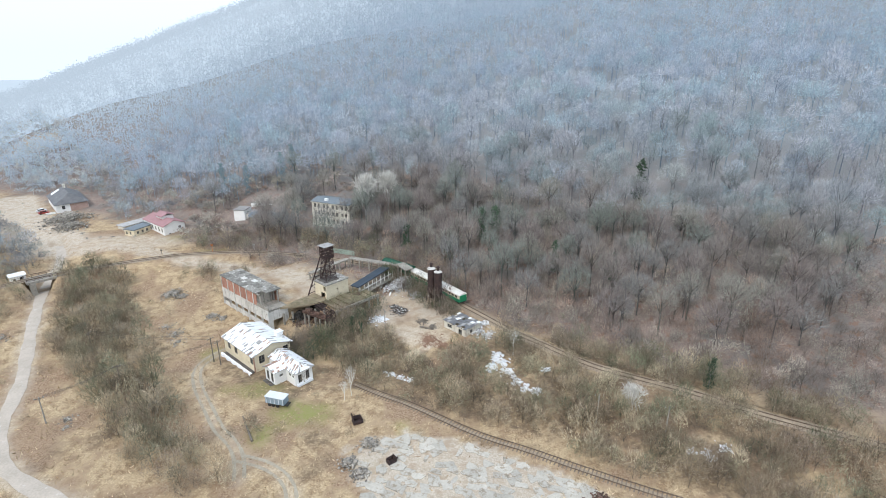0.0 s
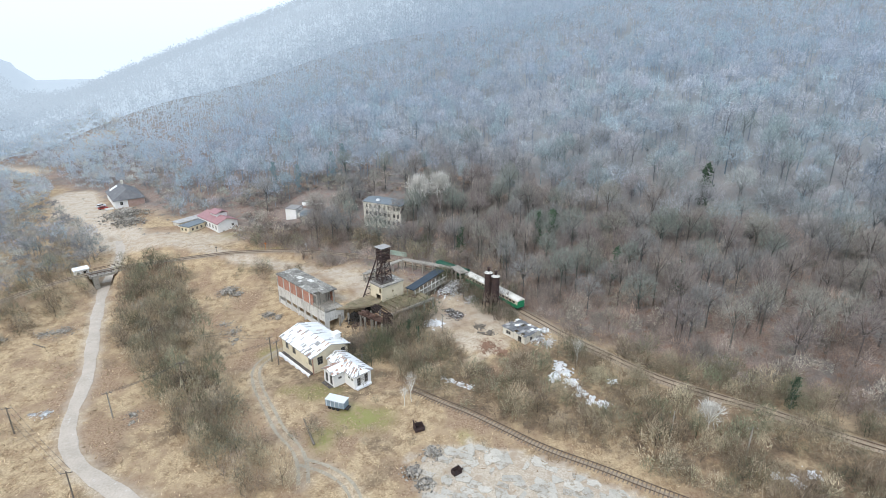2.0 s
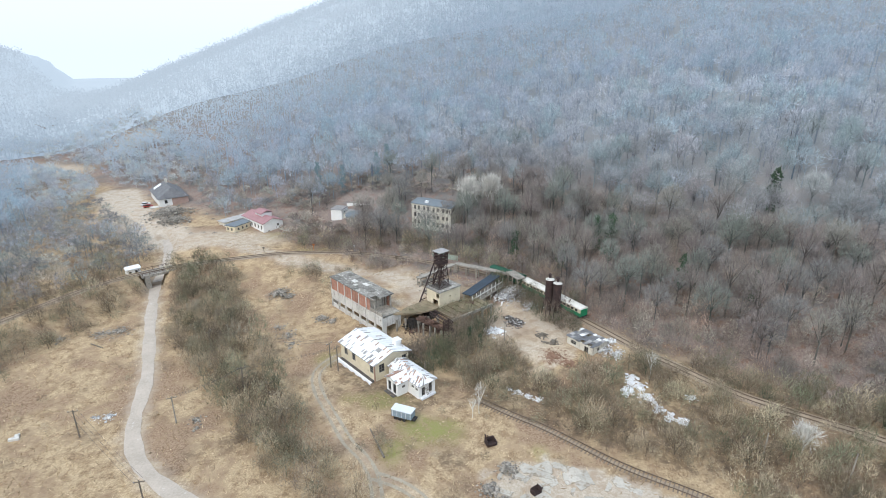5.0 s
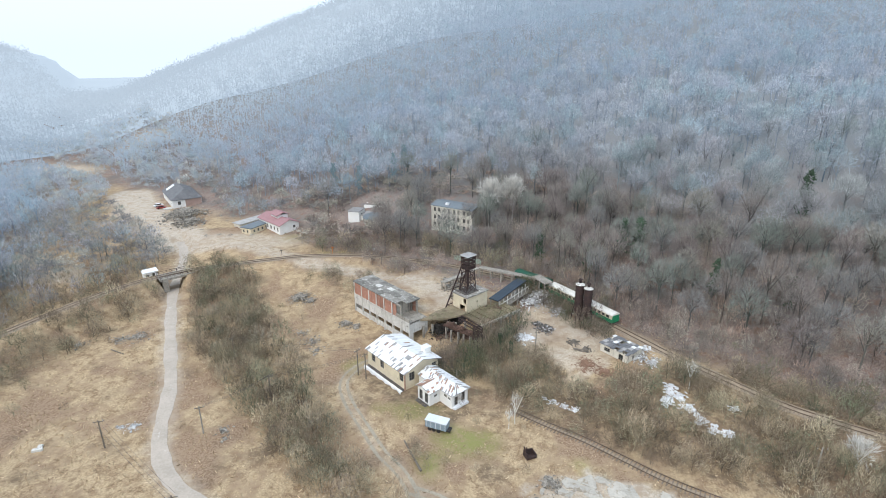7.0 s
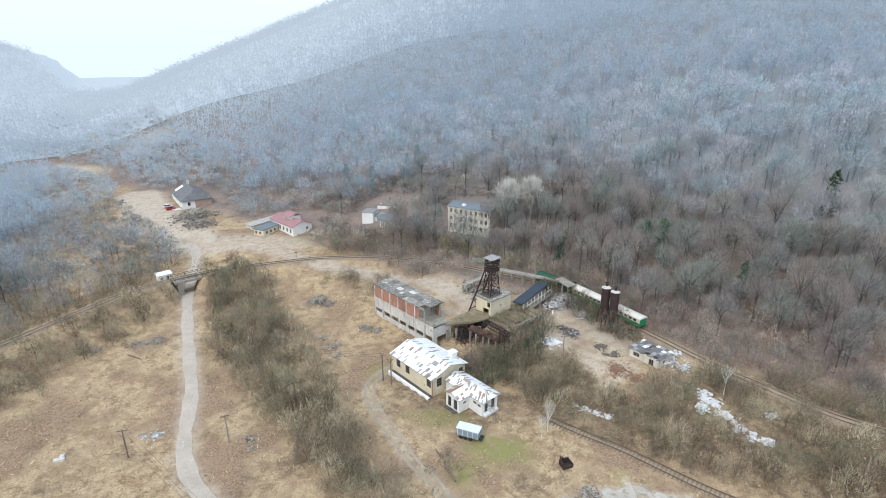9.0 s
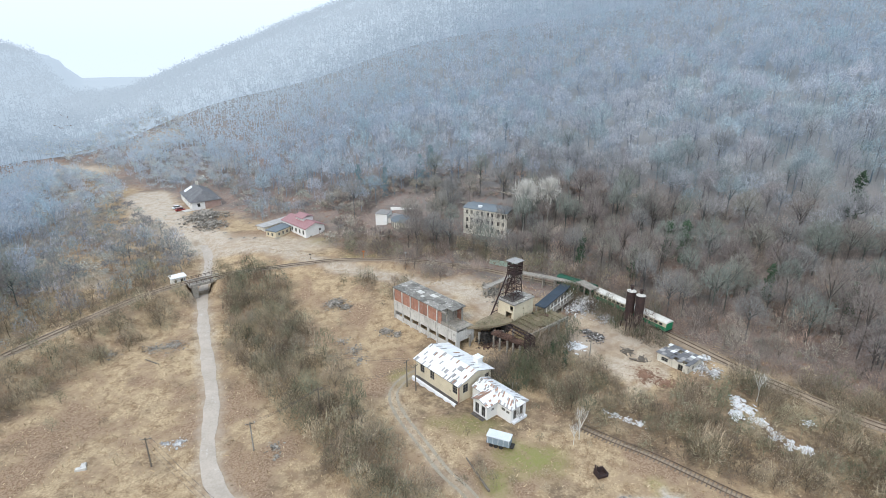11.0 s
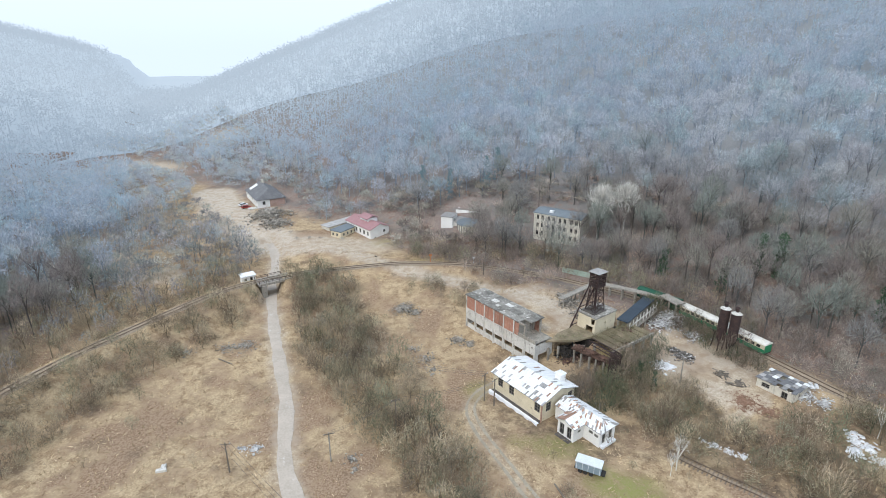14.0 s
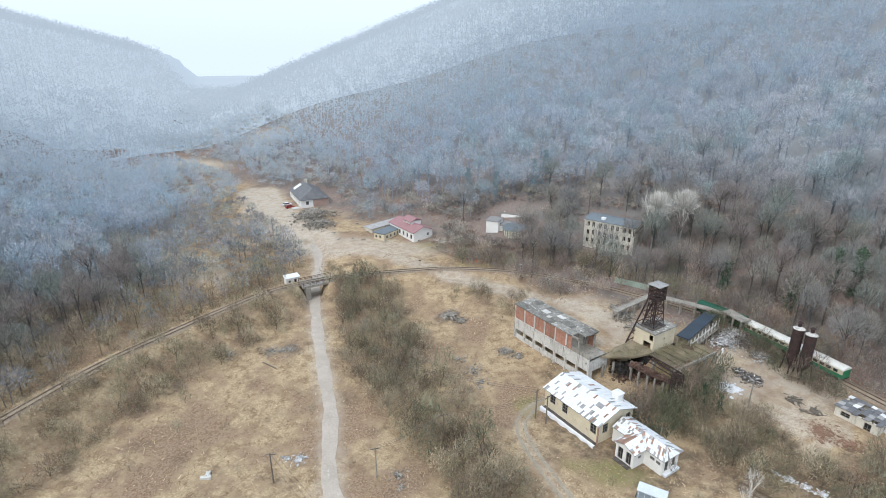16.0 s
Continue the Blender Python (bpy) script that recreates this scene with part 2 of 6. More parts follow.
def wall(bm, length, z0, z1, thick, holes=(), m=None):
    """A wall along x from 0, its thickness along +y, with openings (x0, x1, z0, z1) right through."""
    xs = sorted({0, length, *(h[0] for h in holes), *(h[1] for h in holes)})
    zs = sorted({z0, z1, *(h[2] for h in holes), *(h[3] for h in holes)})
    nx_, nz_ = len(xs) - 1, len(zs) - 1

    def solid(i, k):
        if not (0 <= i < nx_ and 0 <= k < nz_):
            return False
        cx, cz = (xs[i] + xs[i + 1]) / 2, (zs[k] + zs[k + 1]) / 2
        return not any(h[0] < cx < h[1] and h[2] < cz < h[3] for h in holes)

    made = {}

    def vert(i, k, y):
        if (i, k, y) not in made:
            co = Vector((xs[i], thick * y, zs[k]))
            made[i, k, y] = bm.verts.new(m @ co if m is not None else co)
        return made[i, k, y]

    for i in range(nx_):
        for k in range(nz_):
            if not solid(i, k):
                continue
            c = ((i, k), (i + 1, k), (i + 1, k + 1), (i, k + 1))
            bm.faces.new([vert(*q, 0) for q in c])
            bm.faces.new([vert(*q, 1) for q in c[::-1]])
            for (a, b), (di, dk) in (((0, 1), (0, -1)), ((1, 2), (1, 0)), ((2, 3), (0, 1)), ((3, 0), (-1, 0))):
                if not solid(i + di, k + dk):
                    bm.faces.new((vert(*c[b], 0), vert(*c[a], 0), vert(*c[a], 1), vert(*c[b], 1)))
    return bm


def window(parent, m, w, z0, z1, bars=2, rows=3, frame_mat="frame", depth=0.12):
    """A window in an opening that begins at m: frame with glazing bars, and a dark pane behind it."""
    def moved(bm):
        bmesh.ops.transform(bm, matrix=m, verts=bm.verts)
        return bm
    t = 0.08
    bm = boxes(((0, depth, z0), (t, depth + 0.1, z1)), ((w - t, depth, z0), (w, depth + 0.1, z1)), ((t, depth, z0), (w - t, depth + 0.1, z0 + t)), ((t, depth, z1 - t), (w - t, depth + 0.1, z1)))
    for i in range(1, bars):
        box(bm, (w * i / bars - 0.035, depth + 0.005, z0 + t), (w * i / bars + 0.035, depth + 0.09, z1 - t))
    for k in range(1, rows):
        zz = z0 + (z1 - z0) * k / rows
        box(bm, (t, depth + 0.01, zz - 0.03), (w - t, depth + 0.085, zz + 0.03))
    win = part("window", moved(bm), frame_mat, parent)
    part("pane", moved(boxes(((t, depth + 0.12, z0 + t), (w - t, depth + 0.15, z1 - t)))), "dark", win, "dark broken pane")
    return win


# ---------------------------------------------------------------- lie of the land
RAIL_A = [(-156, 40), (-154, 66), (-152.8, 88), (-150.8, 104.8), (-146.6, 119.4), (-142.7, 131.6), (-135.6, 148.6), (-121.5, 163.1), (-99.5, 174.7), (-89.4, 178.6), (-71.5, 181.0), (-53.7, 178.5), (-33, 170.2), (-19.5, 164.0), (-9.2, 155.8), (0.4, 144.2), (9.4, 132.8), (17.0, 123.2), (24.2, 115.8), (33.3, 106.8), (42.5, 101.2), (50.8, 96.7), (64, 88), (90, 74)]
RAIL_B = [(-20.6, 106.0), (-18.8, 104.9), (-13.8, 101.8), (-7.9, 98.5), (-1.3, 94.3), (7.6, 88.8), (16.8, 84.4), (24.9, 80.1), (36, 74.4), (60, 62)]
ROAD = [(-48, 62.5), (-64.4, 71.1), (-73.0, 75.3), (-80.8, 79.9), (-86.8, 86.0), (-90.9, 92.6), (-94.3, 100.2), (-98.0, 107.8), (-103.1, 116.1), (-108.6, 125.2), (-113.3, 132.7), (-120.0, 144.3), (-127.4, 157.8), (-136.8, 178.5), (-143, 190), (-149, 198)]


def smooth_path(pts, step):
    """Points at even steps along a rounded path through pts."""
    p = np.array(pts, float)
    out = []
    for i in range(len(p) - 1):
        a, b = p[max(i - 1, 0)], p[min(i + 2, len(p) - 1)]
        m0, m1 = (p[i + 1] - a) / 2, (b - p[i]) / 2
        n = max(2, int(np.linalg.norm(p[i + 1] - p[i]) / step))
        for k in range(n):
            t = k / n
            out.append((2 * t**3 - 3 * t**2 + 1) * p[i] + (t**3 - 2 * t**2 + t) * m0 + (3 * t**2 - 2 * t**3) * p[i + 1] + (t**3 - t**2) * m1)
    out.append(p[-1])
    return np.array(out)


def away(x, y, path):
    """Distance from each place to a path."""
    best = np.full(np.shape(x), 1e9)
    for (x0, y0), (x1, y1) in zip(path[:-1], path[1:]):
        dx, dy = x1 - x0, y1 - y0
        t = np.clip(((x - x0) * dx + (y - y0) * dy) / (dx * dx + dy * dy + 1e-9), 0, 1)
        best = np.minimum(best, np.hypot(x - x0 - t * dx, y - y0 - t * dy))
    return best


def within(x, y, poly):
    """1 inside an outline, 0 outside."""
    x, y = np.asarray(x, float), np.asarray(y, float)
    ins = np.zeros(x.shape, bool)
    j = len(poly) - 1
    for i in range(len(poly)):
        (xi, yi), (xj, yj) = poly[i], poly[j]
        ins ^= ((yi > y) != (yj > y)) & (x < (xj - xi) * (y - yi) / (yj - yi + 1e-12) + xi)
        j = i
    return ins


def step(a, b, v):
    t = np.clip((v - a) / (b - a), 0, 1)
    return t * t * (3 - 2 * t)


def wave(x, y, size, seed=0):
    """Soft irregular swell between -1 and 1."""
    a = seed * 1.7
    u, v = x / size, y / size
    return (np.sin(u * 2.1 + 1.3 * np.sin(v * 1.7 + a) + a) + np.sin(v * 2.6 + 1.1 * np.sin(u * 1.9 - a) + 2 * a) + np.sin((u + v) * 1.4 + 1.5 * np.sin((u - v) * 1.2 + a))) / 3


MINE = (-64.6, 145.3, -41.8)          # the mine buildings' common grid: origin and turn
CU, SU = math.cos(radians(MINE[2])), math.sin(radians(MINE[2]))


def to_mine(x, y):
    dx, dy = x - MINE[0], y - MINE[1]
    return dx * CU + dy * SU, -dx * SU + dy * CU


def from_mine(u, v):
    return MINE[0] + u * CU - v * SU, MINE[1] + u * SU + v * CU


PA, PB, PR = smooth_path(RAIL_A, 2.0), smooth_path(RAIL_B, 2.0), smooth_path(ROAD, 2.0)
VX, VY = -25.0, 11.0


def polar(x, y):
    return np.hypot(x - VX, y - VY), np.degrees(np.arctan2(x - VX, y - VY))


def land(x, y):
    """Height of the ground."""
    x, y = np.asarray(x, float), np.asarray(y, float)
    s = 0.506 * x + 0.862 * y
    r, az = polar(x, y)
    low = 3.4 * step(82, 106, s) + 0.035 * np.maximum(0, r - 330)
    low = np.minimum(low, np.maximum(59 - 0.0332 * r - 0.0003 * np.maximum(0, r - 1050) ** 2, -190))
    low = low + wave(x, y, 14, 1) * 0.35 + wave(x, y, 45, 2) * 0.5
    hill = 0.3617 * (s - 119) + wave(x, y, 60, 3) * np.clip((s - 130) / 40, 0, 1) * 3.0
    el = 4.5 + (az + 19) * 0.40
    cap = 52 + r * np.tan(np.radians(np.clip(el, -10, 22))) - 0.0006 * np.maximum(0, r - 620) ** 2
    hill = np.minimum(hill, np.maximum(cap, low - 4))
    d = -0.8 * (x + 203) - 0.6 * (y - 257)
    left = 0.42 * (d - 75) + 0.30 * np.maximum(0, r - 430) * step(-37, -46, az) + wave(x, y, 70, 5) * 3
    el2 = 0.6 + np.clip(-41 - az, -8, 40) * 0.27
    cap2 = 50 + r * np.tan(np.radians(el2)) - 0.0004 * np.maximum(0, r - 900) ** 2
    left = np.minimum(left, np.maximum(cap2, low - 4))
    k = 2.0
    z = np.log(np.exp(np.clip(low, -300, 400) / k) + np.exp(np.clip(hill, -300, 900) / k) + np.exp(np.clip(left, -300, 900) / k)) * k
    z = z - k * 0.35
    # the yard behind the hall stands a storey higher
    u, v = to_mine(x, y)
    yard = step(-9, -2, u) * (1 - step(23.5, 24.6, u) * (1 - step(13.0, 14.5, v))) * (1 - step(28.5, 30.5, u)) * step(5.0, 6.4, v) * (1 - step(34, 46, v))
    z = z + (5.3 - z) * yard
    # railway bank, cut through for the road
    da, dr = away(x, y, PA), away(x, y, PR)
    gap = 1 - step(2.6, 3.6, dr) * 1.0
    bank = 3.9 - np.maximum(0, da - 2.4) * 0.55
    bank = np.where(gap > 0.5, -5, bank)
    z = np.where((da < 12) & (s < 135), np.maximum(z, bank), z)
    z = np.where((da < 2.6) & (s > 100) & (gap < 0.5), np.minimum(z, 4.0 + np.clip(s - 118, 0, 6) * 0.1), z)
    z = np.where(dr < 3.5, np.where(r < 330, np.minimum(z, 0.6 * step(200, 320, r)), z), z)
    return z


def drape(path, width, lift, crown=0.0, n=3):
    """A strip laid along a path on the ground."""
    me_v, me_f = [], []
    tang = np.gradient(path, axis=0)
    tang /= np.linalg.norm(tang, axis=1)[:, None] + 1e-9
    side = np.c_[-tang[:, 1], tang[:, 0]]
    for i, p in enumerate(path):
        w = width * (1 + 0.12 * math.sin(i * 0.7) + 0.08 * math.sin(i * 1.9 + 1))
        for k in range(n):
            o = (k / (n - 1) - 0.5) * w
            q = p + side[i] * o
            me_v.append((q[0], q[1], float(land(q[0], q[1])) + lift + crown * (1 - abs(2 * k / (n - 1) - 1))))
    for i in range(len(path) - 1):
        for k in range(n - 1):
            a = i * n + k
            me_f.append((a, a + 1, a + n + 1, a + n))
    return me_v, me_f


def mesh_of(name, verts, faces, material):
    me = bpy.data.meshes.new(name)
    me.from_pydata(verts, [], faces)
    me.materials.append(M[material] if isinstance(material, str) else material)
    return me

# ---------------------------------------------------------------- ground
PAD = [(-17, 80), (-14.5, 86), (-6, 88.5), (8, 85), (24, 76.5), (34, 68), (30, 60), (-6, 60)]
CLEARING = [(-21, 129), (-17, 147), (-10, 152), (-3, 139), (5, 131), (1, 120), (-6, 115), (-13, 124)]
TRACK = [(-36.2, 76.3), (-38.2, 81.7), (-41.1, 86.0), (-45.1, 89.9), (-49.0, 95.2), (-52.2, 99.7), (-55.4, 104.5), (-58.3, 110.3), (-58.7, 114.3), (-57.2, 118.4), (-54.6, 121.5)]
TRACK_2 = [(-38.2, 81.7), (-32, 79.5), (-27, 75), (-24, 66)]
YARD_ROAD = [(-140, 189), (-122, 191), (-104, 184), (-86, 174), (-66, 168), (-50, 158), (-38, 150)]
PT, PT2, PY = smooth_path(TRACK, 1.5), smooth_path(TRACK_2, 1.5), smooth_path(YARD_ROAD, 2.0)


def axis(lo, hi, dense_lo, dense_hi, fine, grow):
    a = list(np.arange(dense_lo, dense_hi + 0.01, fine))
    g = fine
    while a[-1] < hi:
        g *= grow
        a.append(a[-1] + g)
    g = fine
    while a[0] > lo:
        g *= grow
        a.insert(0, a[0] - g)
    return np.array(a)


def cover(x, y):
    """What lies on the ground: bare pale dirt, green grass, leaf litter, dark soil."""
    r, az = polar(x, y)
    s = 0.506 * x + 0.862 * y
    u, v = to_mine(x, y)
    rough_edge = wave(x, y, 3.2, 4) * 0.8 + wave(x, y, 1.1, 6) * 0.4
    dirt = np.zeros_like(x)
    dirt = np.maximum(dirt, (0.55 + 0.35 * wave(x, y, 5, 17)) * within(x + 2 * rough_edge, y + 2 * rough_edge, CLEARING))
    dirt = np.maximum(dirt, 0.9 * within(x + 2.5 * rough_edge, y - 2.5 * rough_edge, [(p[0] - 1, p[1] + 1.5) for p in PAD]))
    dirt = np.maximum(dirt, 0.55 * (1 - step(1.5, 3.4, away(x, y, PR) + rough_edge)))
    for p in (PT, PT2):
        dirt = np.maximum(dirt, (1 - step(0.8, 2.2, away(x, y, p) + 0.3 * rough_edge)) * 0.35)
    dirt = np.maximum(dirt, (1 - step(2.0, 5.5, away(x, y, PY) + rough_edge)) * 0.85)
    dirt = np.maximum(dirt, step(-4, 1, u) * (1 - step(24, 27, u)) * step(7, 9, v) * (1 - step(24, 32, v)) * 0.6 * step(-0.5, 0.4, rough_edge + 0.2))
    yard_line = smooth_path([(-147, 196), (-160, 206), (-180, 222), (-196, 240), (-208, 254)], 4.0)
    dirt = np.maximum(dirt, 1 - step(7, 13, away(x, y, yard_line) + 1.5 * rough_edge))
    dirt = np.maximum(dirt, 0.7 * (1 - step(0.6, 1.2, np.hypot((x + 122) / 26, (y - 196) / 9) + 0.12 * rough_edge)))
    for cx, cy, a, b in ((-285, 300, 30, 14), (-200, 172, 20, 9), (-172, 163, 12, 8), (-258, 344, 22, 10)):
        dirt = np.maximum(dirt, (1 - step(0.6, 1.2, np.hypot((x - cx) / a, (y - cy) / b) + 0.1 * rough_edge)) * 0.8)
    green = np.zeros_like(x)
    for cx, cy, a, b, k in ((-30, 95, 9, 5.5, 1.0), (-42, 103, 9, 4, 0.7), (-58, 119, 4, 5, 0.6), (-36, 88, 3, 5, 0.9), (-14, 80, 3, 3, 0.9), (-8, 91, 2, 3, 0.7), (-105, 140, 4, 4, 0.5), (-104, 200, 9, 5, 0.6), (-28, 133, 6, 6, 0.6), (-84, 186, 10, 3, 0.4)):
        green = np.maximum(green, k * (1 - step(0.3, 1.1, np.hypot((x - cx) / a, (y - cy) / b) + 0.22 * rough_edge)))
    litter = step(112, 126, s + 3 * rough_edge) * (1 - dirt)
    d2 = -0.8 * (x + 203) - 0.6 * (y - 257)
    litter = np.maximum(litter, step(20, 60, d2) * step(-168, -184, x))
    flat = (1 - step(-40, 10, x + 60)) * (1 - step(205, 240, y)) * step(-60, -20, -d2) * step(-140, -110, -s)
    litter = litter * (1 - 0.8 * flat)
    dark = step(0.15, 0.75, wave(x, y, 9, 8) * 0.6 + wave(x, y, 3.5, 9) * 0.5) * 0.75
    east = within(x, y, [(-30, 122), (-22, 106), (-10, 100), (16, 90), (60, 66), (70, 90), (28, 119), (8, 120), (-8, 116), (-17, 134), (-26, 138)])
    dark = np.maximum(dark, east * (0.45 + 0.55 * step(-0.6, 0.3, rough_edge)))
    foot = within(x + rough_edge, y + rough_edge, [(-58, 117), (-46, 106), (-40, 102), (-32, 100), (-28, 107), (-36, 116)])
    dark = np.maximum(dark, 0.9 * foot)
    return np.stack([dirt, green, np.clip(litter, 0, 1), np.clip(dark * (1 - dirt), 0, 1)], -1)


gx = axis(-3600, 3600, -215, 75, 1.25, 1.12)
gy = axis(-3600, 3600, 55, 262, 1.25, 1.12)
GX, GY = np.meshgrid(gx, gy)
GZ = land(GX, GY)
GR = polar(GX, GY)[0]
GZ = GZ - 5 * step(436, 480, GR) - 22 * step(606, 700, GR)      # the far slopes carry a sheet of their own
COVER = cover(GX, GY)
nx, ny = len(gx), len(gy)
idx = np.arange(nx * ny).reshape(ny, nx)
quads = np.stack([idx[:-1, :-1], idx[:-1, 1:], idx[1:, 1:], idx[1:, :-1]], -1).reshape(-1, 4)


def fast_mesh(name, verts, faces, material, tint=None, attr="tint"):
    """A mesh from arrays; every face has the same number of corners."""
    me = bpy.data.meshes.new(name)
    verts, faces = np.asarray(verts, np.float32), np.asarray(faces, np.int32)
    n, k = faces.shape
    me.vertices.add(len(verts))
    me.vertices.foreach_set("co", verts.ravel())
    me.loops.add(n * k)
    me.loops.foreach_set("vertex_index", faces.ravel())
    me.polygons.add(n)
    me.polygons.foreach_set("loop_start", np.arange(0, n * k, k, dtype=np.int32))
    me.update(calc_edges=True)
    if tint is not None:
        ca = me.color_attributes.new(attr, "FLOAT_COLOR", "POINT")
        t = np.ones((len(verts), 4), np.float32)
        t[:, :tint.shape[1]] = tint
        ca.data.foreach_set("color", t.ravel())
    me.materials.append(M[material] if isinstance(material, str) else material)
    return me


def ground_mat():
    m = bpy.data.materials.new("dry_grass_ground")
    m.use_nodes = True
    n, l = m.node_tree.nodes, m.node_tree.links
    bsdf = n["Principled BSDF"]
    bsdf.inputs["Roughness"].default_value = 0.95
    bsdf.inputs["Specular IOR Level"].default_value = 0.1
    geo = n.new("ShaderNodeNewGeometry")

    def tex(scale, detail=6, rough=0.6):
        t = n.new("ShaderNodeTexNoise")
        t.inputs["Scale"].default_value, t.inputs["Detail"].default_value, t.inputs["Roughness"].default_value = scale, detail, rough
        l.new(geo.outputs["Position"], t.inputs["Vector"])
        return t.outputs[0]

    def span(v, a, b):
        r = n.new("ShaderNodeMapRange")
        r.inputs["From Min"].default_value, r.inputs["From Max"].default_value = a, b
        l.new(v, r.inputs["Value"])
        return r.outputs[0]

    def blend(f, a, b):
        x = n.new("ShaderNodeMix")
        x.data_type = "RGBA"
        l.new(f, x.inputs["Factor"])
        for key, c in (("A", a), ("B", b)):
            if isinstance(c, tuple):
                x.inputs[key].default_value = (*c, 1)
            else:
                l.new(c, x.inputs[key])
        return x.outputs["Result"]

    def times(a, b):
        x = n.new("ShaderNodeMath")
        x.operation = "MULTIPLY"
        x.use_clamp = True
        l.new(a, x.inputs[0])
        l.new(b, x.inputs[1])
        return x.outputs[0]

    att = n.new("ShaderNodeAttribute")
    att.attribute_name = "cover"
    sep = n.new("ShaderNodeSeparateColor")
    l.new(att.outputs["Color"], sep.inputs[0])
    big, mid, small = tex(0.07, 8, 0.65), tex(0.45, 8, 0.7), tex(2.6, 8, 0.75)
    straw = blend(span(small, 0.42, 0.58), (0.57, 0.44, 0.285), (0.40, 0.295, 0.18))
    col = blend(span(mid, 0.46, 0.6), straw, blend(span(small, 0.44, 0.56), (0.38, 0.27, 0.165), (0.25, 0.175, 0.11)))
    col = blend(span(big, 0.47, 0.58), col, blend(span(small, 0.43, 0.57), (0.25, 0.165, 0.105), (0.40, 0.29, 0.20)))
    soil = blend(span(small, 0.4, 0.6), (0.12, 0.088, 0.062), (0.20, 0.15, 0.105))
    col = blend(times(att.outputs["Alpha"], span(mid, 0.3, 0.6)), col, soil)
    leaves = blend(span(small, 0.43, 0.57), (0.20, 0.155, 0.135), (0.35, 0.28, 0.24))
    leaves = blend(span(big, 0.45, 0.6), leaves, (0.20, 0.18, 0.165))
    leaves = blend(span(mid, 0.52, 0.64), leaves, (0.25, 0.155, 0.115))
    # haze painted into the litter: blue-grey with height up the slope
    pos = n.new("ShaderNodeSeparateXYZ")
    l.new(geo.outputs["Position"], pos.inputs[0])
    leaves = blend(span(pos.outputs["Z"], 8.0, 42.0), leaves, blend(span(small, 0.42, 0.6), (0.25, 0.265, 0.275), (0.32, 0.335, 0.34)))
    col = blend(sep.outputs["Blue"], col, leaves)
    grass = blend(span(small, 0.4, 0.6), (0.26, 0.27, 0.085), (0.30, 0.27, 0.13))
    col = blend(times(sep.outputs["Green"], span(mid, 0.25, 0.55)), col, grass)
    dirt = blend(span(small, 0.38, 0.62), (0.62, 0.55, 0.46), (0.42, 0.355, 0.28))
    dirt = blend(span(mid, 0.45, 0.62), dirt, (0.43, 0.34, 0.255))
    col = blend(sep.outputs["Red"], col, dirt)
    l.new(col, bsdf.inputs["Base Color"])
    bp = n.new("ShaderNodeBump")
    bp.inputs["Strength"].default_value, bp.inputs["Distance"].default_value = 0.8, 0.25
    l.new(small, bp.inputs["Height"])
    l.new(bp.outputs[0], bsdf.inputs["Normal"])
    return m


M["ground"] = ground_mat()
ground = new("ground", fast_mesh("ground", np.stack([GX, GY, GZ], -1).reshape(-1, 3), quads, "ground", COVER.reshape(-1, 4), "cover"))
ground.data.polygons.foreach_set("use_smooth", np.ones(len(ground.data.polygons), bool))
tagged(ground, "valley floor of dry straw-coloured grass, dirt and leaf litter rising into hillsides", "ground", kind="structure")

road = new("road", mesh_of("road", *drape(PR, 2.9, 0.06, 0.05, 5), "asphalt"))
tagged(road, "narrow pale dusty lane winding past dry fields", "road", kind="structure")


for path, lb in ((PT, "worn wheel rut of a farm track in the grass"), (PT2, "worn wheel rut of a farm track")):
    tg = np.gradient(path, axis=0)
    tg /= np.linalg.norm(tg, axis=1)[:, None]
    for o in (-0.85, 0.85):
        rut = new("farm_track", mesh_of("farm_track", *drape(path + np.c_[-tg[:, 1], tg[:, 0]] * o, 0.62, 0.05, 0.0, 2), "rut"))
        tagged(rut, lb, "track", kind="structure")


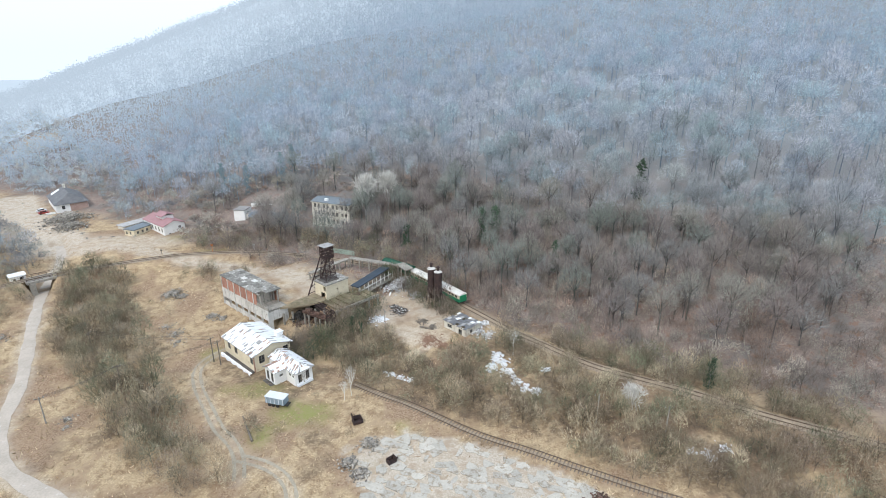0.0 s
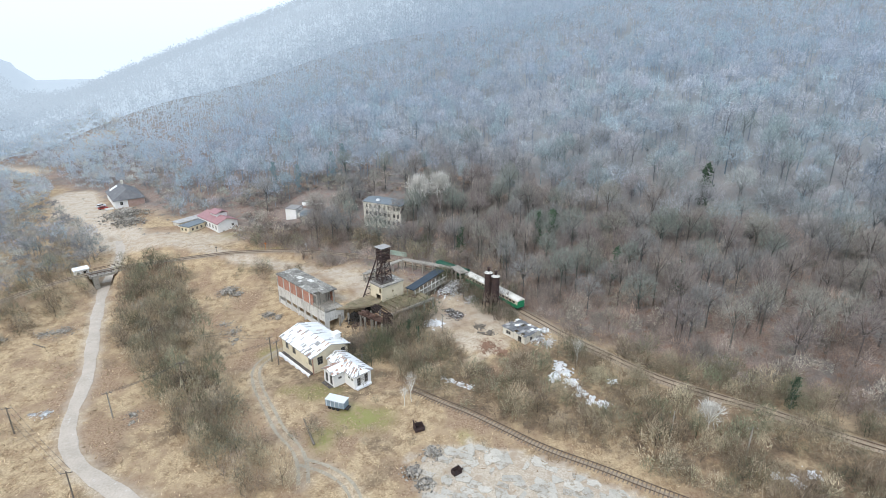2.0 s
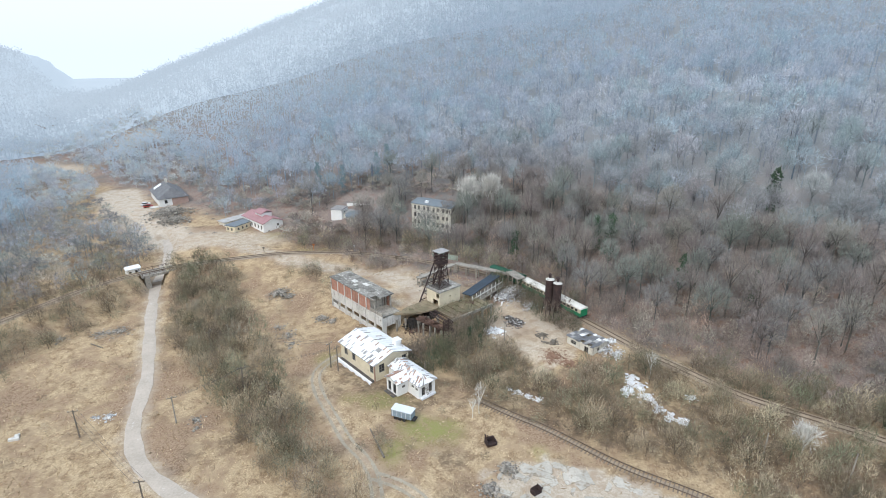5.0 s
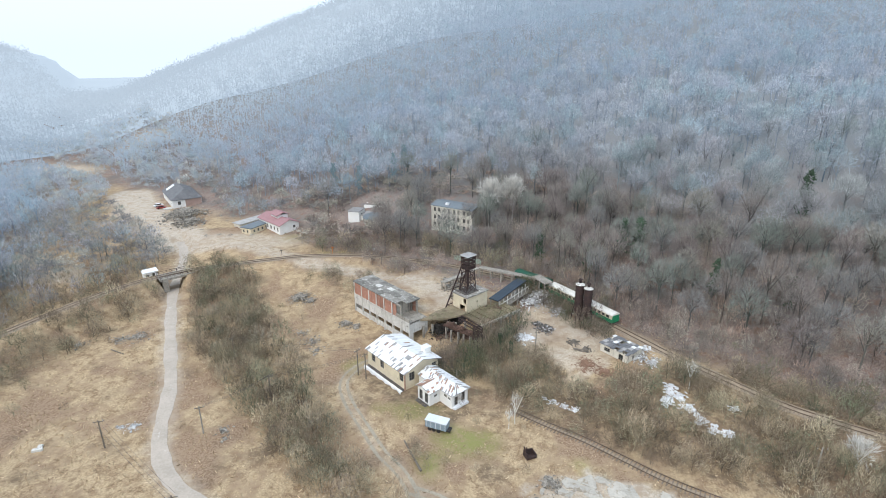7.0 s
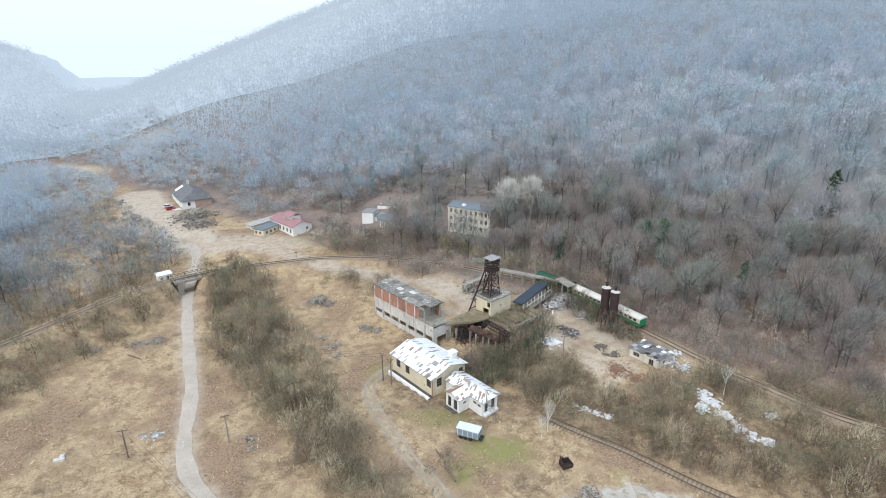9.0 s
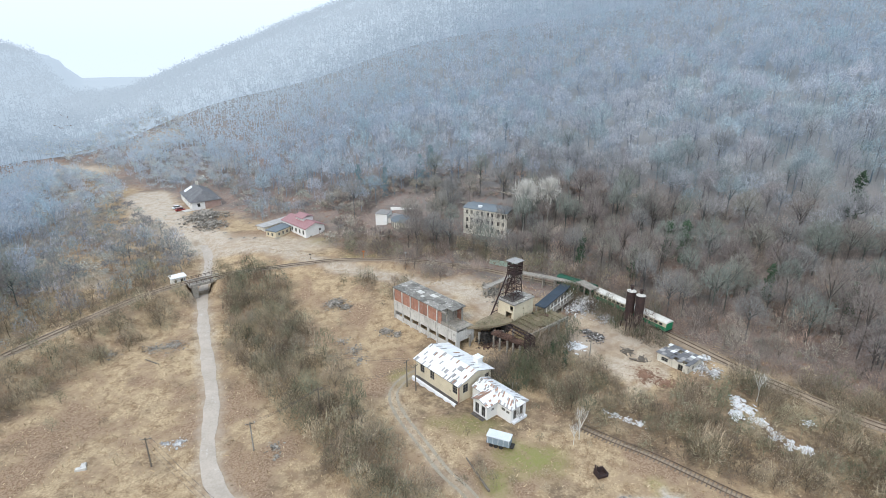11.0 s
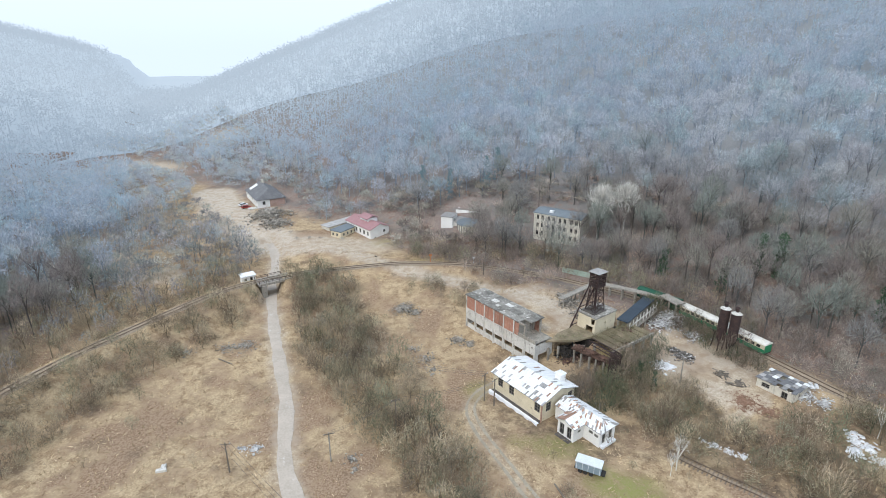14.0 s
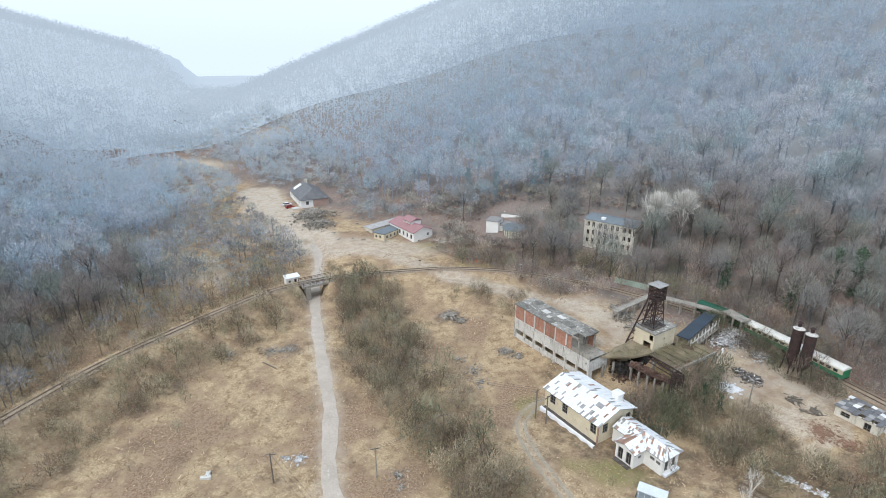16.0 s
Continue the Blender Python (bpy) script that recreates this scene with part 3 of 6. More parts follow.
# ---------------------------------------------------------------- railway
def track(name, path, label, bed=3.4):
    t = thing(name, 0, 0, 0, 0, label, "railway track", kind="structure")
    v, f = drape(path, bed, 0.10 if bed > 3 else -0.06, 0.12, 5)
    ob = new("ballast", mesh_of("ballast", v, f, "gravel"))
    ob.parent = t
    tang = np.gradient(path, axis=0)
    tang /= np.linalg.norm(tang, axis=1)[:, None]
    side = np.c_[-tang[:, 1], tang[:, 0]]
    zs = np.array([float(land(p[0], p[1])) for p in path]) + 0.25
    if name == "railway_line":
        zs = np.where(away(path[:, 0], path[:, 1], PR) < 6, np.maximum(zs, 4.15), zs)
        zs = np.convolve(np.r_[[zs[0]] * 3, zs, [zs[-1]] * 3], np.ones(7) / 7, "valid")
    for o in (-0.72, 0.72):
        bm = bmesh.new()
        rings = []
        for p, s, z in zip(path, side, zs):
            a = [p + s * (o + w) for w in (-0.05, 0.05)]
            rings.append([bm.verts.new((a[0][0], a[0][1], z)), bm.verts.new((a[1][0], a[1][1], z)), bm.verts.new((a[1][0], a[1][1], z + 0.15)), bm.verts.new((a[0][0], a[0][1], z + 0.15))])
        for r0, r1 in zip(rings[:-1], rings[1:]):
            for k in range(4):
                bm.faces.new((r0[k], r0[(k + 1) % 4], r1[(k + 1) % 4], r1[k]))
        part("rail", bm, "rail", t)
    seg = np.linalg.norm(np.diff(path, axis=0), axis=1)
    along = np.r_[0, np.cumsum(seg)]
    bm = bmesh.new()
    for d in np.arange(0.3, along[-1], 0.75):
        x, y, z = (np.interp(d, along, c) for c in (path[:, 0], path[:, 1], zs))
        k = min(np.searchsorted(along, d), len(path) - 1)
        m = Matrix.Translation((x, y, z - (0.165 if bed > 3 else 0.25))) @ Matrix.Rotation(math.atan2(side[k][1], side[k][0]) + rng.normal(0, 0.03), 4, "Z")
        n0 = len(bm.verts)
        box(bm, (-1.25, -0.13, -0.08), (1.25, 0.13, 0.08))
        bm.verts.ensure_lookup_table()
        for vv in bm.verts[n0:]:
            vv.co = m @ vv.co
    tagged(part("sleepers", bm, "sleeper", t), kind="stuff")
    return t, zs


line_a, ZA = track("railway_line", PA, "single railway line on a low brown bank curving round the old mine")
line_b, ZB = track("siding", PB, "rusty disused siding half sunk in dry grass", 1.9)

# road bridge of the railway
bx, by = -126.6, 158.6
bridge = thing("railway_bridge", bx, by, 0, 45.5, "small concrete railway bridge over the lane", "bridge", kind="structure")
part("deck", boxes(((-5.2, -2.6, 3.25), (5.2, 2.6, 3.95))), "concrete", bridge)
for sx in (-1, 1):
    part("abutment", boxes(((sx * 3.0, -2.9, -0.8), (sx * 4.6, 2.9, 3.25))), "concrete", bridge)
for sy in (-1, 1):
    bm = boxes(((-5.2, sy * 2.5 - 0.05, 4.75), (5.2, sy * 2.5 + 0.05, 4.85)), ((-5.2, sy * 2.5 - 0.04, 4.35), (5.2, sy * 2.5 + 0.04, 4.42)))
    for i in range(6):
        box(bm, (-5 + i * 2 - 0.05, sy * 2.5 - 0.05, 3.9), (-5 + i * 2 + 0.05, sy * 2.5 + 0.05, 4.8))
    part("railing", bm, "rust", bridge)

# ---------------------------------------------------------------- processing hall
hall = thing("mine_hall", MINE[0], MINE[1], 0, MINE[2], "derelict concrete mine hall with orange brick panels and torn felt roof", "building")
L, D = 24.5, 6.0
bays = [i * 3.5 for i in range(8)]
holes = []
for i in range(7):
    holes.append((bays[i] + 0.35, bays[i + 1] - 0.35, 2.2, 3.4))
    holes.append((bays[i] + 0.35, bays[i + 1] - 0.35, -0.4, 0.9))
part("front_wall", wall(bmesh.new(), L, -1.2, 6.4, 0.3, holes), "pale_concrete", hall, "whitewashed concrete front with strip openings")
for x in bays:
    top = 10.0 if x < 20 else 6.4
    part("pilaster", boxes(((x - 0.17, -0.14, -1.2), (x + 0.17, -0.003, top))), "pale_concrete", hall)
for i in range(5):
    part("brick_panel", boxes(((bays[i] + 0.18, 0.0, 6.403), (bays[i + 1] - 0.18, 0.26, 9.85))), "brick", hall, "orange brick infill panel")
part("brick_panel", boxes(((17.7, 0.0, 6.403), (19.0, 0.26, 9.6))), "brick", hall, "orange brick infill panel")
part("parapet", boxes(((19.0, 0.01, 6.403), (L, 0.25, 7.3))), "concrete", hall, "black-streaked concrete parapet")
part("ledge", boxes(((0, -0.2, 6.3), (19.0, -0.001, 6.42))), "pale_concrete", hall)
part("back_wall", wall(bmesh.new(), L - 4, 5.0, 9.9, 0.3, [(3 * i + 1, 3 * i + 2.4, 7.0, 8.8) for i in range(6)], Matrix.Translation((0, D - 0.3, 0))), "brick", hall)
part("end_wall", boxes(((0, 0.3, -1.2), (0.3, D - 0.3, 10.0))), "pale_concrete", hall)
part("far_end_wall", wall(bmesh.new(), D - 0.3, -1.2, 6.2, 0.3, [(1.0, 4.6, -1.2, 3.3)], Matrix.Translation((L, 0.3, 0)) @ Matrix.Rotation(math.pi / 2, 4, "Z")), "pale_concrete", hall, "pale end wall with a wide open gateway")
part("floor_slab", boxes(((0.3, 0.3, 5.9), (L, D, 6.2))), "concrete", hall)
for i in range(10):
    for k in range(3):
        z = 10.2 + rng.uniform(0, 0.06)
        if i == 9 and k == 0:
            continue
        part("roof_slab", boxes(((-0.3 + i * 2.16, -0.3 + k * 2.2, 9.98), (-0.3 + i * 2.16 + 2.15, -0.3 + k * 2.2 + 2.19, z))), "roof_felt", hall)
for a, b in (((6.5, 2.4), (8.5, 3.9)), ((10.6, 3.5), (12.8, 4.8)), ((9.3, 1.3), (10.4, 2.3))):
    part("roof_patch", boxes(((a[0], a[1], 10.27), (b[0], b[1], 10.31))), "pale_concrete", hall, "pale bare patch of roof screed")
for x, y in ((21.0, 0.25), (21.0, 5.3), (18.8, 5.3)):
    part("roof_column", boxes(((x - 0.2, y - 0.2, 6.2), (x + 0.2, y + 0.2, 9.97))), "concrete", hall)
part("roof_beam", boxes(((18.8, 0.05, 9.55), (21.3, 0.4, 9.97))), "concrete", hall)
part("inner_wall", boxes(((18.6, 0.3, 6.2), (18.8, 4.9, 9.97))), "concrete", hall)

# broken terrace between hall and winding house
terrace = thing("ruined_terrace", MINE[0], MINE[1], 0, MINE[2], "collapsed concrete terrace on pillars with rubble hanging from it", "ruin")
bm = slab(bmesh.new(), [(L + 0.05, 3.5, 6.3), (28.6, 9.8, 6.2), (29.6, 14.5, 6.1), (28.9, 15.6, 6.1), (23.4, 15.6, 6.1), (L - 1, 9, 6.2), (L + 0.02, 6.2, 6.3)], 0.45)
part("floor_slab", bm, "moss", terrace, "broken slab overgrown with brown grass")
for k in range(7):
    v0, v1 = 14.2 + k * 1.95, 14.2 + (k + 1) * 1.95 - rng.uniform(0.03, 0.5)
    u1 = 36.4 + 0.06 * k - rng.uniform(0, 0.9)
    u0 = 29.3 + (rng.uniform(0, 1.8) if k > 3 else 0)
    zt = 5.85 + rng.uniform(-0.12, 0.08)
    part("roof_slab", slab(bmesh.new(), [(u0, v0, zt), (u1, v0 + 0.1, zt - rng.uniform(0.05, 0.45)), (u1 - 0.2, v1, zt - rng.uniform(0.05, 0.3)), (u0, v1, zt)], 0.3), "moss", terrace, "mossy broken roof slab on concrete beams")
part("edge_beam", slab(bmesh.new(), [(36.2, 13.0, 5.75), (36.6, 13.0, 5.75), (37.2, 27.8, 5.85), (36.8, 27.8, 5.85)], 0.7), "concrete", terrace)
for u, v in ((25.0, 4.2), (26.2, 6.2), (28.2, 9.6), (29.6, 11.2), (36.4, 13.4), (36.5, 17), (36.6, 20.6), (36.8, 24.2), (37.0, 27.4), (31.5, 12.8)):
    x, y = from_mine(u, v)
    top = 5.3 if v > 12.5 else rng.uniform(3.6, 5.6)
    part("pillar", boxes(((u - 0.22, v - 0.22, float(land(x, y)) - 0.6), (u + 0.22, v + 0.22, top))), "concrete", terrace)
part("fallen_beam", slab(bmesh.new(), [(29.2, 7.2, 5.4), (38.3, 9.6, 4.6), (38.2, 11.4, 4.6), (29.2, 9.6, 5.4)], 0.35), "scrap_brown", terrace, "sagging beam heaped with rust-brown debris")
for u, v in ((29.8, 7.6), (31.8, 7.6), (33.6, 8.3), (35.0, 8.8), (36.8, 9.3), (38.0, 10.0), (32.6, 9.6), (35.8, 10.6)):
    part("pillar", boxes(((u - 0.17, v - 0.17, float(land(*from_mine(u, v))) - 0.6), (u + 0.17, v + 0.17, 5.03 - (u - 29.2) * 0.088 - 0.02))), "concrete", terrace)
# wall coloured near-black to paint the dark void below the terrace
part("retaining_wall", boxes(((24.7, 12.9, -0.8), (29.0, 13.3, 5.6)), ((29.0, 13.3, -0.8), (29.3, 24, 5.5))), "pit_dark", terrace, "retaining wall under the terrace, coloured near-black as a dark void")


# ---------------------------------------------------------------- winding house and headframe
wh = thing("winding_house", MINE[0], MINE[1], 0, MINE[2], "small cream-washed concrete winding house under the headframe", "building")
W0, W1, V0, V1 = 23.6, 28.9, 15.8, 23.5
part("front_wall", wall(bmesh.new(), W1 - W0, 5.0, 9.8, 0.3, [(2.6, 4.6, 5.0, 7.4), (4.0, 5.0, 8.0, 9.4)], Matrix.Translation((W0, V0, 0))), "cream", wh)
part("side_wall", wall(bmesh.new(), V1 - V0 - 0.3, 5.0, 9.8, 0.3, [(3.3, 3.8, 7.5, 8.1)], Matrix.Translation((W1, V0 + 0.3, 0)) @ Matrix.Rotation(math.pi / 2, 4, "Z")), "cream", wh, "cream wall with a small round hole")
part("side_wall", boxes(((W0, V0 + 0.3, 5.0), (W0 + 0.3, V1, 9.8))), "cream", wh)
part("back_wall", boxes(((W0 + 0.3, V1 - 0.3, 5.0), (W1 - 0.3, V1, 9.8))), "cream", wh)
part("roof", boxes(((W0 - 0.2, V0 - 0.2, 9.8), (W1 + 0.2, V1 + 0.2, 10.1))), "roof_felt", wh, "flat roof with dark stained felt")

head = thing("headframe", *from_mine(26.0, 18.9), 0, MINE[2], "rusty steel lattice headframe of the mine shaft with small roof", "headframe")


def lattice(parent, z0, z1, a0, b0, a1, b1, rows, r=0.14):
    """Four legs with cross bracing, narrowing from a0 x b0 to a1 x b1."""
    def at(k, z):
        t = (z - z0) / (z1 - z0)
        return Vector(((a0 + (a1 - a0) * t) * (1, 1, -1, -1)[k], (b0 + (b1 - b0) * t) * (1, -1, -1, 1)[k], z))
    for k in range(4):
        part("leg", rod(bmesh.new(), at(k, z0), at(k, z1), r, r, 4), "rust", parent)
    for i in range(rows):
        za, zb = z0 + (z1 - z0) * i / rows, z0 + (z1 - z0) * (i + 1) / rows
        for k in range(4):
            j = (k + 1) % 4
            part("brace", rod(bmesh.new(), at(k, za), at(j, zb), r * 0.6, None, 4), "rust", parent)
            part("brace", rod(bmesh.new(), at(j, za), at(k, zb), r * 0.6, None, 4), "rust", parent)
            part("girt", rod(bmesh.new(), at(k, zb), at(j, zb), r * 0.75, None, 4), "rust", parent)


lattice(head, 10.1, 16.9, 1.7, 2.05, 1.15, 1.35, 4, 0.12)
lattice(head, 16.9, 20.4, 1.42, 1.62, 1.42, 1.62, 2, 0.13)
for x, y in ((-0.5, -0.6), (0.5, -0.6), (0.5, 0.6), (-0.5, 0.6)):
    part("guide_rail", rod(bmesh.new(), (x, y, 10.1), (x, y, 17.4), 0.07, None, 4), "rust", head)
part("ladder", boxes(*[((-0.3, -1.0, 10.5 + 0.45 * k), (0.3, -0.94, 10.56 + 0.45 * k)) for k in range(14)], ((-0.34, -1.02, 10.3), (-0.3, -0.92, 17.0)), ((0.3, -1.02, 10.3), (0.34, -0.92, 17.0))), "rust", head)
bm = boxes(((-1.6, -1.8, 16.8), (1.6, 1.8, 16.98)))
part("wheel_platform", bm, "rust", head)
for y in (-0.6, 0.6):
    bm = bmesh.new()
    for i in range(16):
        a, b = 6.2832 * i / 16, 6.2832 * (i + 1) / 16
        rod(bm, (math.cos(a), y, 18.9 + math.sin(a)), (math.cos(b), y, 18.9 + math.sin(b)), 0.07, None, 4)
        if i % 4 == 0:
            rod(bm, (0, y, 18.9), (math.cos(a), y, 18.9 + math.sin(a)), 0.04, None, 4)
    part("pulley_wheel", bm, "rust", head)
for k in range(3):
    z = 17.2 + k * 1.02
    for a, b in (((-1.42, -1.68, z), (1.42, -1.62, z + 0.5)), ((-1.42, 1.62, z), (1.42, 1.68, z + 0.5)), ((1.42, -1.62, z), (1.48, 1.62, z + 0.5)), ((-1.48, -1.62, z), (-1.42, 1.62, z + 0.5))):
        part("rail_band", boxes((a, b)), "rust", head)
bm = bmesh.new()
cv = bm.verts.new((0, 0, 20.85))
ring = [bm.verts.new(p) for p in ((-1.85, -2.1, 20.45), (1.85, -2.1, 20.45), (1.85, 2.1, 20.45), (-1.85, 2.1, 20.45))]
low = [bm.verts.new((v.co.x, v.co.y, 20.35)) for v in ring]
for i in range(4):
    bm.faces.new((ring[i], ring[(i + 1) % 4], cv))
    bm.faces.new((low[i], low[(i + 1) % 4], ring[(i + 1) % 4], ring[i]))
bm.faces.new(low)
part("roof", bm, "grey_sheet", head, "weathered grey sheet roof")
for y in (-1.9, 1.9):
    part("back_strut", rod(bmesh.new(), (-1.2, y * 0.8, 17.4), (-3.2, y - 4.8, 5.2), 0.19, 0.22, 4), "rust", head, "leaning steel back strut")
bm = bmesh.new()
for t in (0.3, 0.5, 0.7, 0.88):
    p = [Vector((-1.2, y * 0.8, 17.4)).lerp(Vector((-3.2, y - 4.8, 5.2)), t) for y in (-1.9, 1.9)]
    rod(bm, p[0], p[1], 0.11, None, 4)
    q = Vector((-1.2, 1.52, 17.4)).lerp(Vector((-3.2, -2.9, 5.2)), min(t + 0.17, 1))
    rod(bm, p[0], q, 0.09, None, 4)
part("strut_bracing", bm, "rust", head)
head.scale = (0.86, 0.86, 1)
part("roof_plinth", boxes(((-2.1, -2.7, 10.103), (2.1, 2.7, 10.35))), "scrap_dark", head, "dark steel base on the roof")

# concrete galleries behind the headframe
gal = thing("loading_gallery", 0, 0, 0, 0, "ruined concrete loading gallery on posts with a dark blue roof", "ruin")


def strip(parent, name, p, q, width, z, thick, material, posts=True, zq=None, label=""):
    p, q = Vector((*p, z)), Vector((*q, z if zq is None else zq))
    d = (q - p).to_2d().normalized()
    n2 = Vector((-d.y, d.x, 0)) * width / 2
    part(name, slab(bmesh.new(), [p - n2, q - n2, q + n2, p + n2], thick), material, parent, label)
    if posts:
        k = max(2, int((q - p).length / 3.2))
        for i in range(k + 1):
            for sgn in (-0.86, 0.86):
                c = p.lerp(q, (i + 0.15) / (k + 0.3)) + n2 * sgn
                g = float(land(c.x, c.y)) - 0.4
                if c.z - thick > g + 0.5:
                    part("post", boxes(((c.x - 0.18, c.y - 0.18, g), (c.x + 0.18, c.y + 0.18, c.z - thick))), "concrete", parent)


strip(gal, "roof_slab", (-40.5, 152), (-31.0, 164.4), 1.6, 8.0, 0.35, "concrete")
strip(gal, "roof_slab", (-30.4, 164.9), (-13.2, 158.0), 2.0, 8.1, 0.35, "concrete")
strip(gal, "roof_slab", (-13.6, 158.2), (-10.2, 153.0), 3.0, 8.75, 0.3, "concrete", False)
for x, y in ((-14.2, 156.4), (-12.8, 154.3), (-11.5, 152.3)):
    part("post", boxes(((x - 0.18, y - 0.18, float(land(x, y)) - 0.4), (x + 0.18, y + 0.18, 8.45))), "concrete", gal)
strip(gal, "blue_roof", (-25.6, 143.4), (-17.6, 155.6), 3.0, 7.3, 0.22, "blue_felt", True, 8.6, "dark blue sloping roof")
strip(gal, "upper_floor", (-24.2, 144.6), (-16.2, 156.4), 3.4, 4.9, 0.3, "concrete", True, 5.4)
for i in range(9):
    p = Vector((-23.9, 142.4, 5.0)).lerp(Vector((-15.7, 154.6, 5.6)), i / 8)
    part("gallery_post", boxes(((p.x - 0.1, p.y - 0.1, p.z), (p.x + 0.1, p.y + 0.1, p.z + 2.4))), "pale_concrete", gal)
part("gallery_rail", rod(bmesh.new(), (-23.9, 142.4, 6.2), (-15.7, 154.6, 6.8), 0.16, None, 4), "pale_concrete", gal)
part("brick_stub", boxes(((-25.8, 140.9, 3.0), (-23.4, 142.7, 5.9))), "scrap_brown", gal)


# ---------------------------------------------------------------- cream house with white metal roof
HX, HY, HR = -44.2, 109.3, -42.4
house = thing("cream_house", HX, HY, 0, HR, "cream-washed workshop house with patched white metal roof", "house")


def frame_at(x, y, rz):
    return Matrix.Translation((x, y, 0)) @ Matrix.Rotation(radians(rz), 4, "Z")


def walls(parent, u0, v0, u1, v1, z0, z1, material, south=(), east=(), north=(), west=(), t=0.3, win=(2, 3), frame_mat="frame"):
    """Four walls round a rectangle with windows (offset, width, sill, head) in each."""
    for m, length, hs in ((frame_at(u0, v0, 0), u1 - u0, south), (frame_at(u1, v0 + t, 90), v1 - v0 - 2 * t, east), (frame_at(u1, v1, 180), u1 - u0, north), (frame_at(u0, v1 - t, -90), v1 - v0 - 2 * t, west)):
        part("wall", wall(bmesh.new(), length, z0, z1, t, [(h[0], h[0] + h[1], h[2], h[3]) for h in hs], m), material, parent)
        for h in hs:
            window(parent, m @ Matrix.Translation((h[0], 0, 0)), h[1], h[2], h[3], *win, frame_mat)


def gable_fill(parent, u, v0, v1, z, top, material, t=0.3):
    bm = bmesh.new()
    a = [bm.verts.new((u, v0, z)), bm.verts.new((u, v1, z)), bm.verts.new((u, (v0 + v1) / 2, top))]
    b = [bm.verts.new((u - t, p.co.y, p.co.z)) for p in a]
    bm.faces.new(a)
    bm.faces.new(b[::-1])
    for i in range(3):
        bm.faces.new((a[i], b[i], b[(i + 1) % 3], a[(i + 1) % 3]))
    part("gable", bm, material, parent)


def sheet_roof(parent, corners, cols, rows, mix, seed):
    """Overlapping metal sheets on one slope: eave start, eave end, ridge end, ridge start."""
    rr = np.random.default_rng(seed)
    e0, e1, r1, r0 = (Vector(c) for c in corners)
    nrm = (e1 - e0).cross(r0 - e0).normalized()
    bm = slab(bmesh.new(), [e0, e1, r1, r0], 0.12)
    base = part("roof_slope", bm, "grey_sheet", parent, "roof slope of white metal sheets, some rusted")
    phase = rr.uniform(0, 6)
    cache = {}
    for k in range(rows):
        for i in range(cols):
            f = [(i + 0.02) / cols, (i + 0.98) / cols, (k + 0.0) / rows, min(1.0, (k + 1.04) / rows)]
            def at(a, b):
                return e0.lerp(e1, a).lerp(r0.lerp(r1, a), b)
            lift = 0.02 + 0.012 * (rows - k) / rows + rr.uniform(0, 0.012)
            q = [at(f[0], f[2]), at(f[1], f[2]), at(f[1], f[3]), at(f[0], f[3])]
            wear = 0.55 + 0.35 * math.sin(i * 0.43 + k * 1.3 + phase) * math.sin(i * 0.19 - k * 0.8 + 2 * phase)
            pick = rr.random()
            if pick < mix[0] * (0.25 + 1.5 * wear):
                material = "rust_sheet" if rr.random() < mix[1] else "grey_sheet"
            else:
                material = "white_sheet"
            c = sum(q, Vector()) / 4
            bm = slab(bmesh.new(), [p + nrm * lift for p in q], 0.012)
            ob = part("roof_sheet", bm, material, base)


EV, RG = 4.3, 6.1
walls(house, -14.5, 0.5, -0.5, 10.2, -0.6, 4.25, "cream",
      south=((1.2, 1.5, 1.6, 3.7), (4.6, 1.5, 1.5, 3.6), (12.0, 1.5, 1.6, 3.7)), east=((1.0, 1.5, 1.6, 3.7), (7.5, 1.3, 1.8, 3.7)), north=((2, 1.5, 1.6, 3.7), (8, 1.5, 1.6, 3.7)))
gable_fill(house, -0.5, 0.5, 10.2, 4.25, 5.95, "cream")
gable_fill(house, -14.2, 0.5, 10.2, 4.25, 5.95, "cream")
sheet_roof(house, [(-15.1, -0.1, EV), (0.1, -0.1, EV), (0.1, 5.35, RG), (-15.1, 5.35, RG)], 40, 5, (0.17, 0.22), 3)
sheet_roof(house, [(0.1, 10.8, EV), (-15.1, 10.8, EV), (-15.1, 5.35, RG), (0.1, 5.35, RG)], 30, 3, (0.12, 0.3), 4)
part("corner_post", boxes(((-0.62, 0.38, -0.5), (-0.38, 0.62, 4.2))), "rust_sheet", house)
part("corner_post", boxes(((-14.62, 0.38, -0.5), (-14.38, 0.62, 4.2))), "cream", house)
vent = part("roof_dormer", boxes(((-4.4, 8.4, 4.9), (-2.9, 10.0, 6.3))), "white_plaster", house, "white boxy roof outlet")
part("dormer_cap", slab(bmesh.new(), [(-4.6, 8.2, 6.42), (-2.7, 8.2, 6.42), (-2.7, 10.2, 6.34), (-4.6, 10.2, 6.34)], 0.08), "white_sheet", vent)
part("plinth_apron", boxes(((-14.4, -0.6, -0.4), (-0.6, 0.45, 0.15))), "scrap_dark", house)
ledge = thing("white_ledge", HX, HY, 0, HR, "long strip of old snow lying on the apron beside the house", "snow")
bm = bmesh.new()
rows_ = []
for i in range(27):
    u = -14.6 + i * 0.56
    w = 0.55 + 0.25 * math.sin(i * 1.3) + rng.uniform(-0.12, 0.12)
    rows_.append([bm.verts.new(q) for q in ((u, -0.75 - w * 0.5, -0.4), (u, -0.72 - w * 0.45, 0.28), (u, -0.6 + w * 0.1, 0.38), (u, -0.5, 0.18))])
for p, q in zip(rows_[:-1], rows_[1:]):
    for k in range(3):
        bm.faces.new((p[k], q[k], q[k + 1], p[k + 1]))
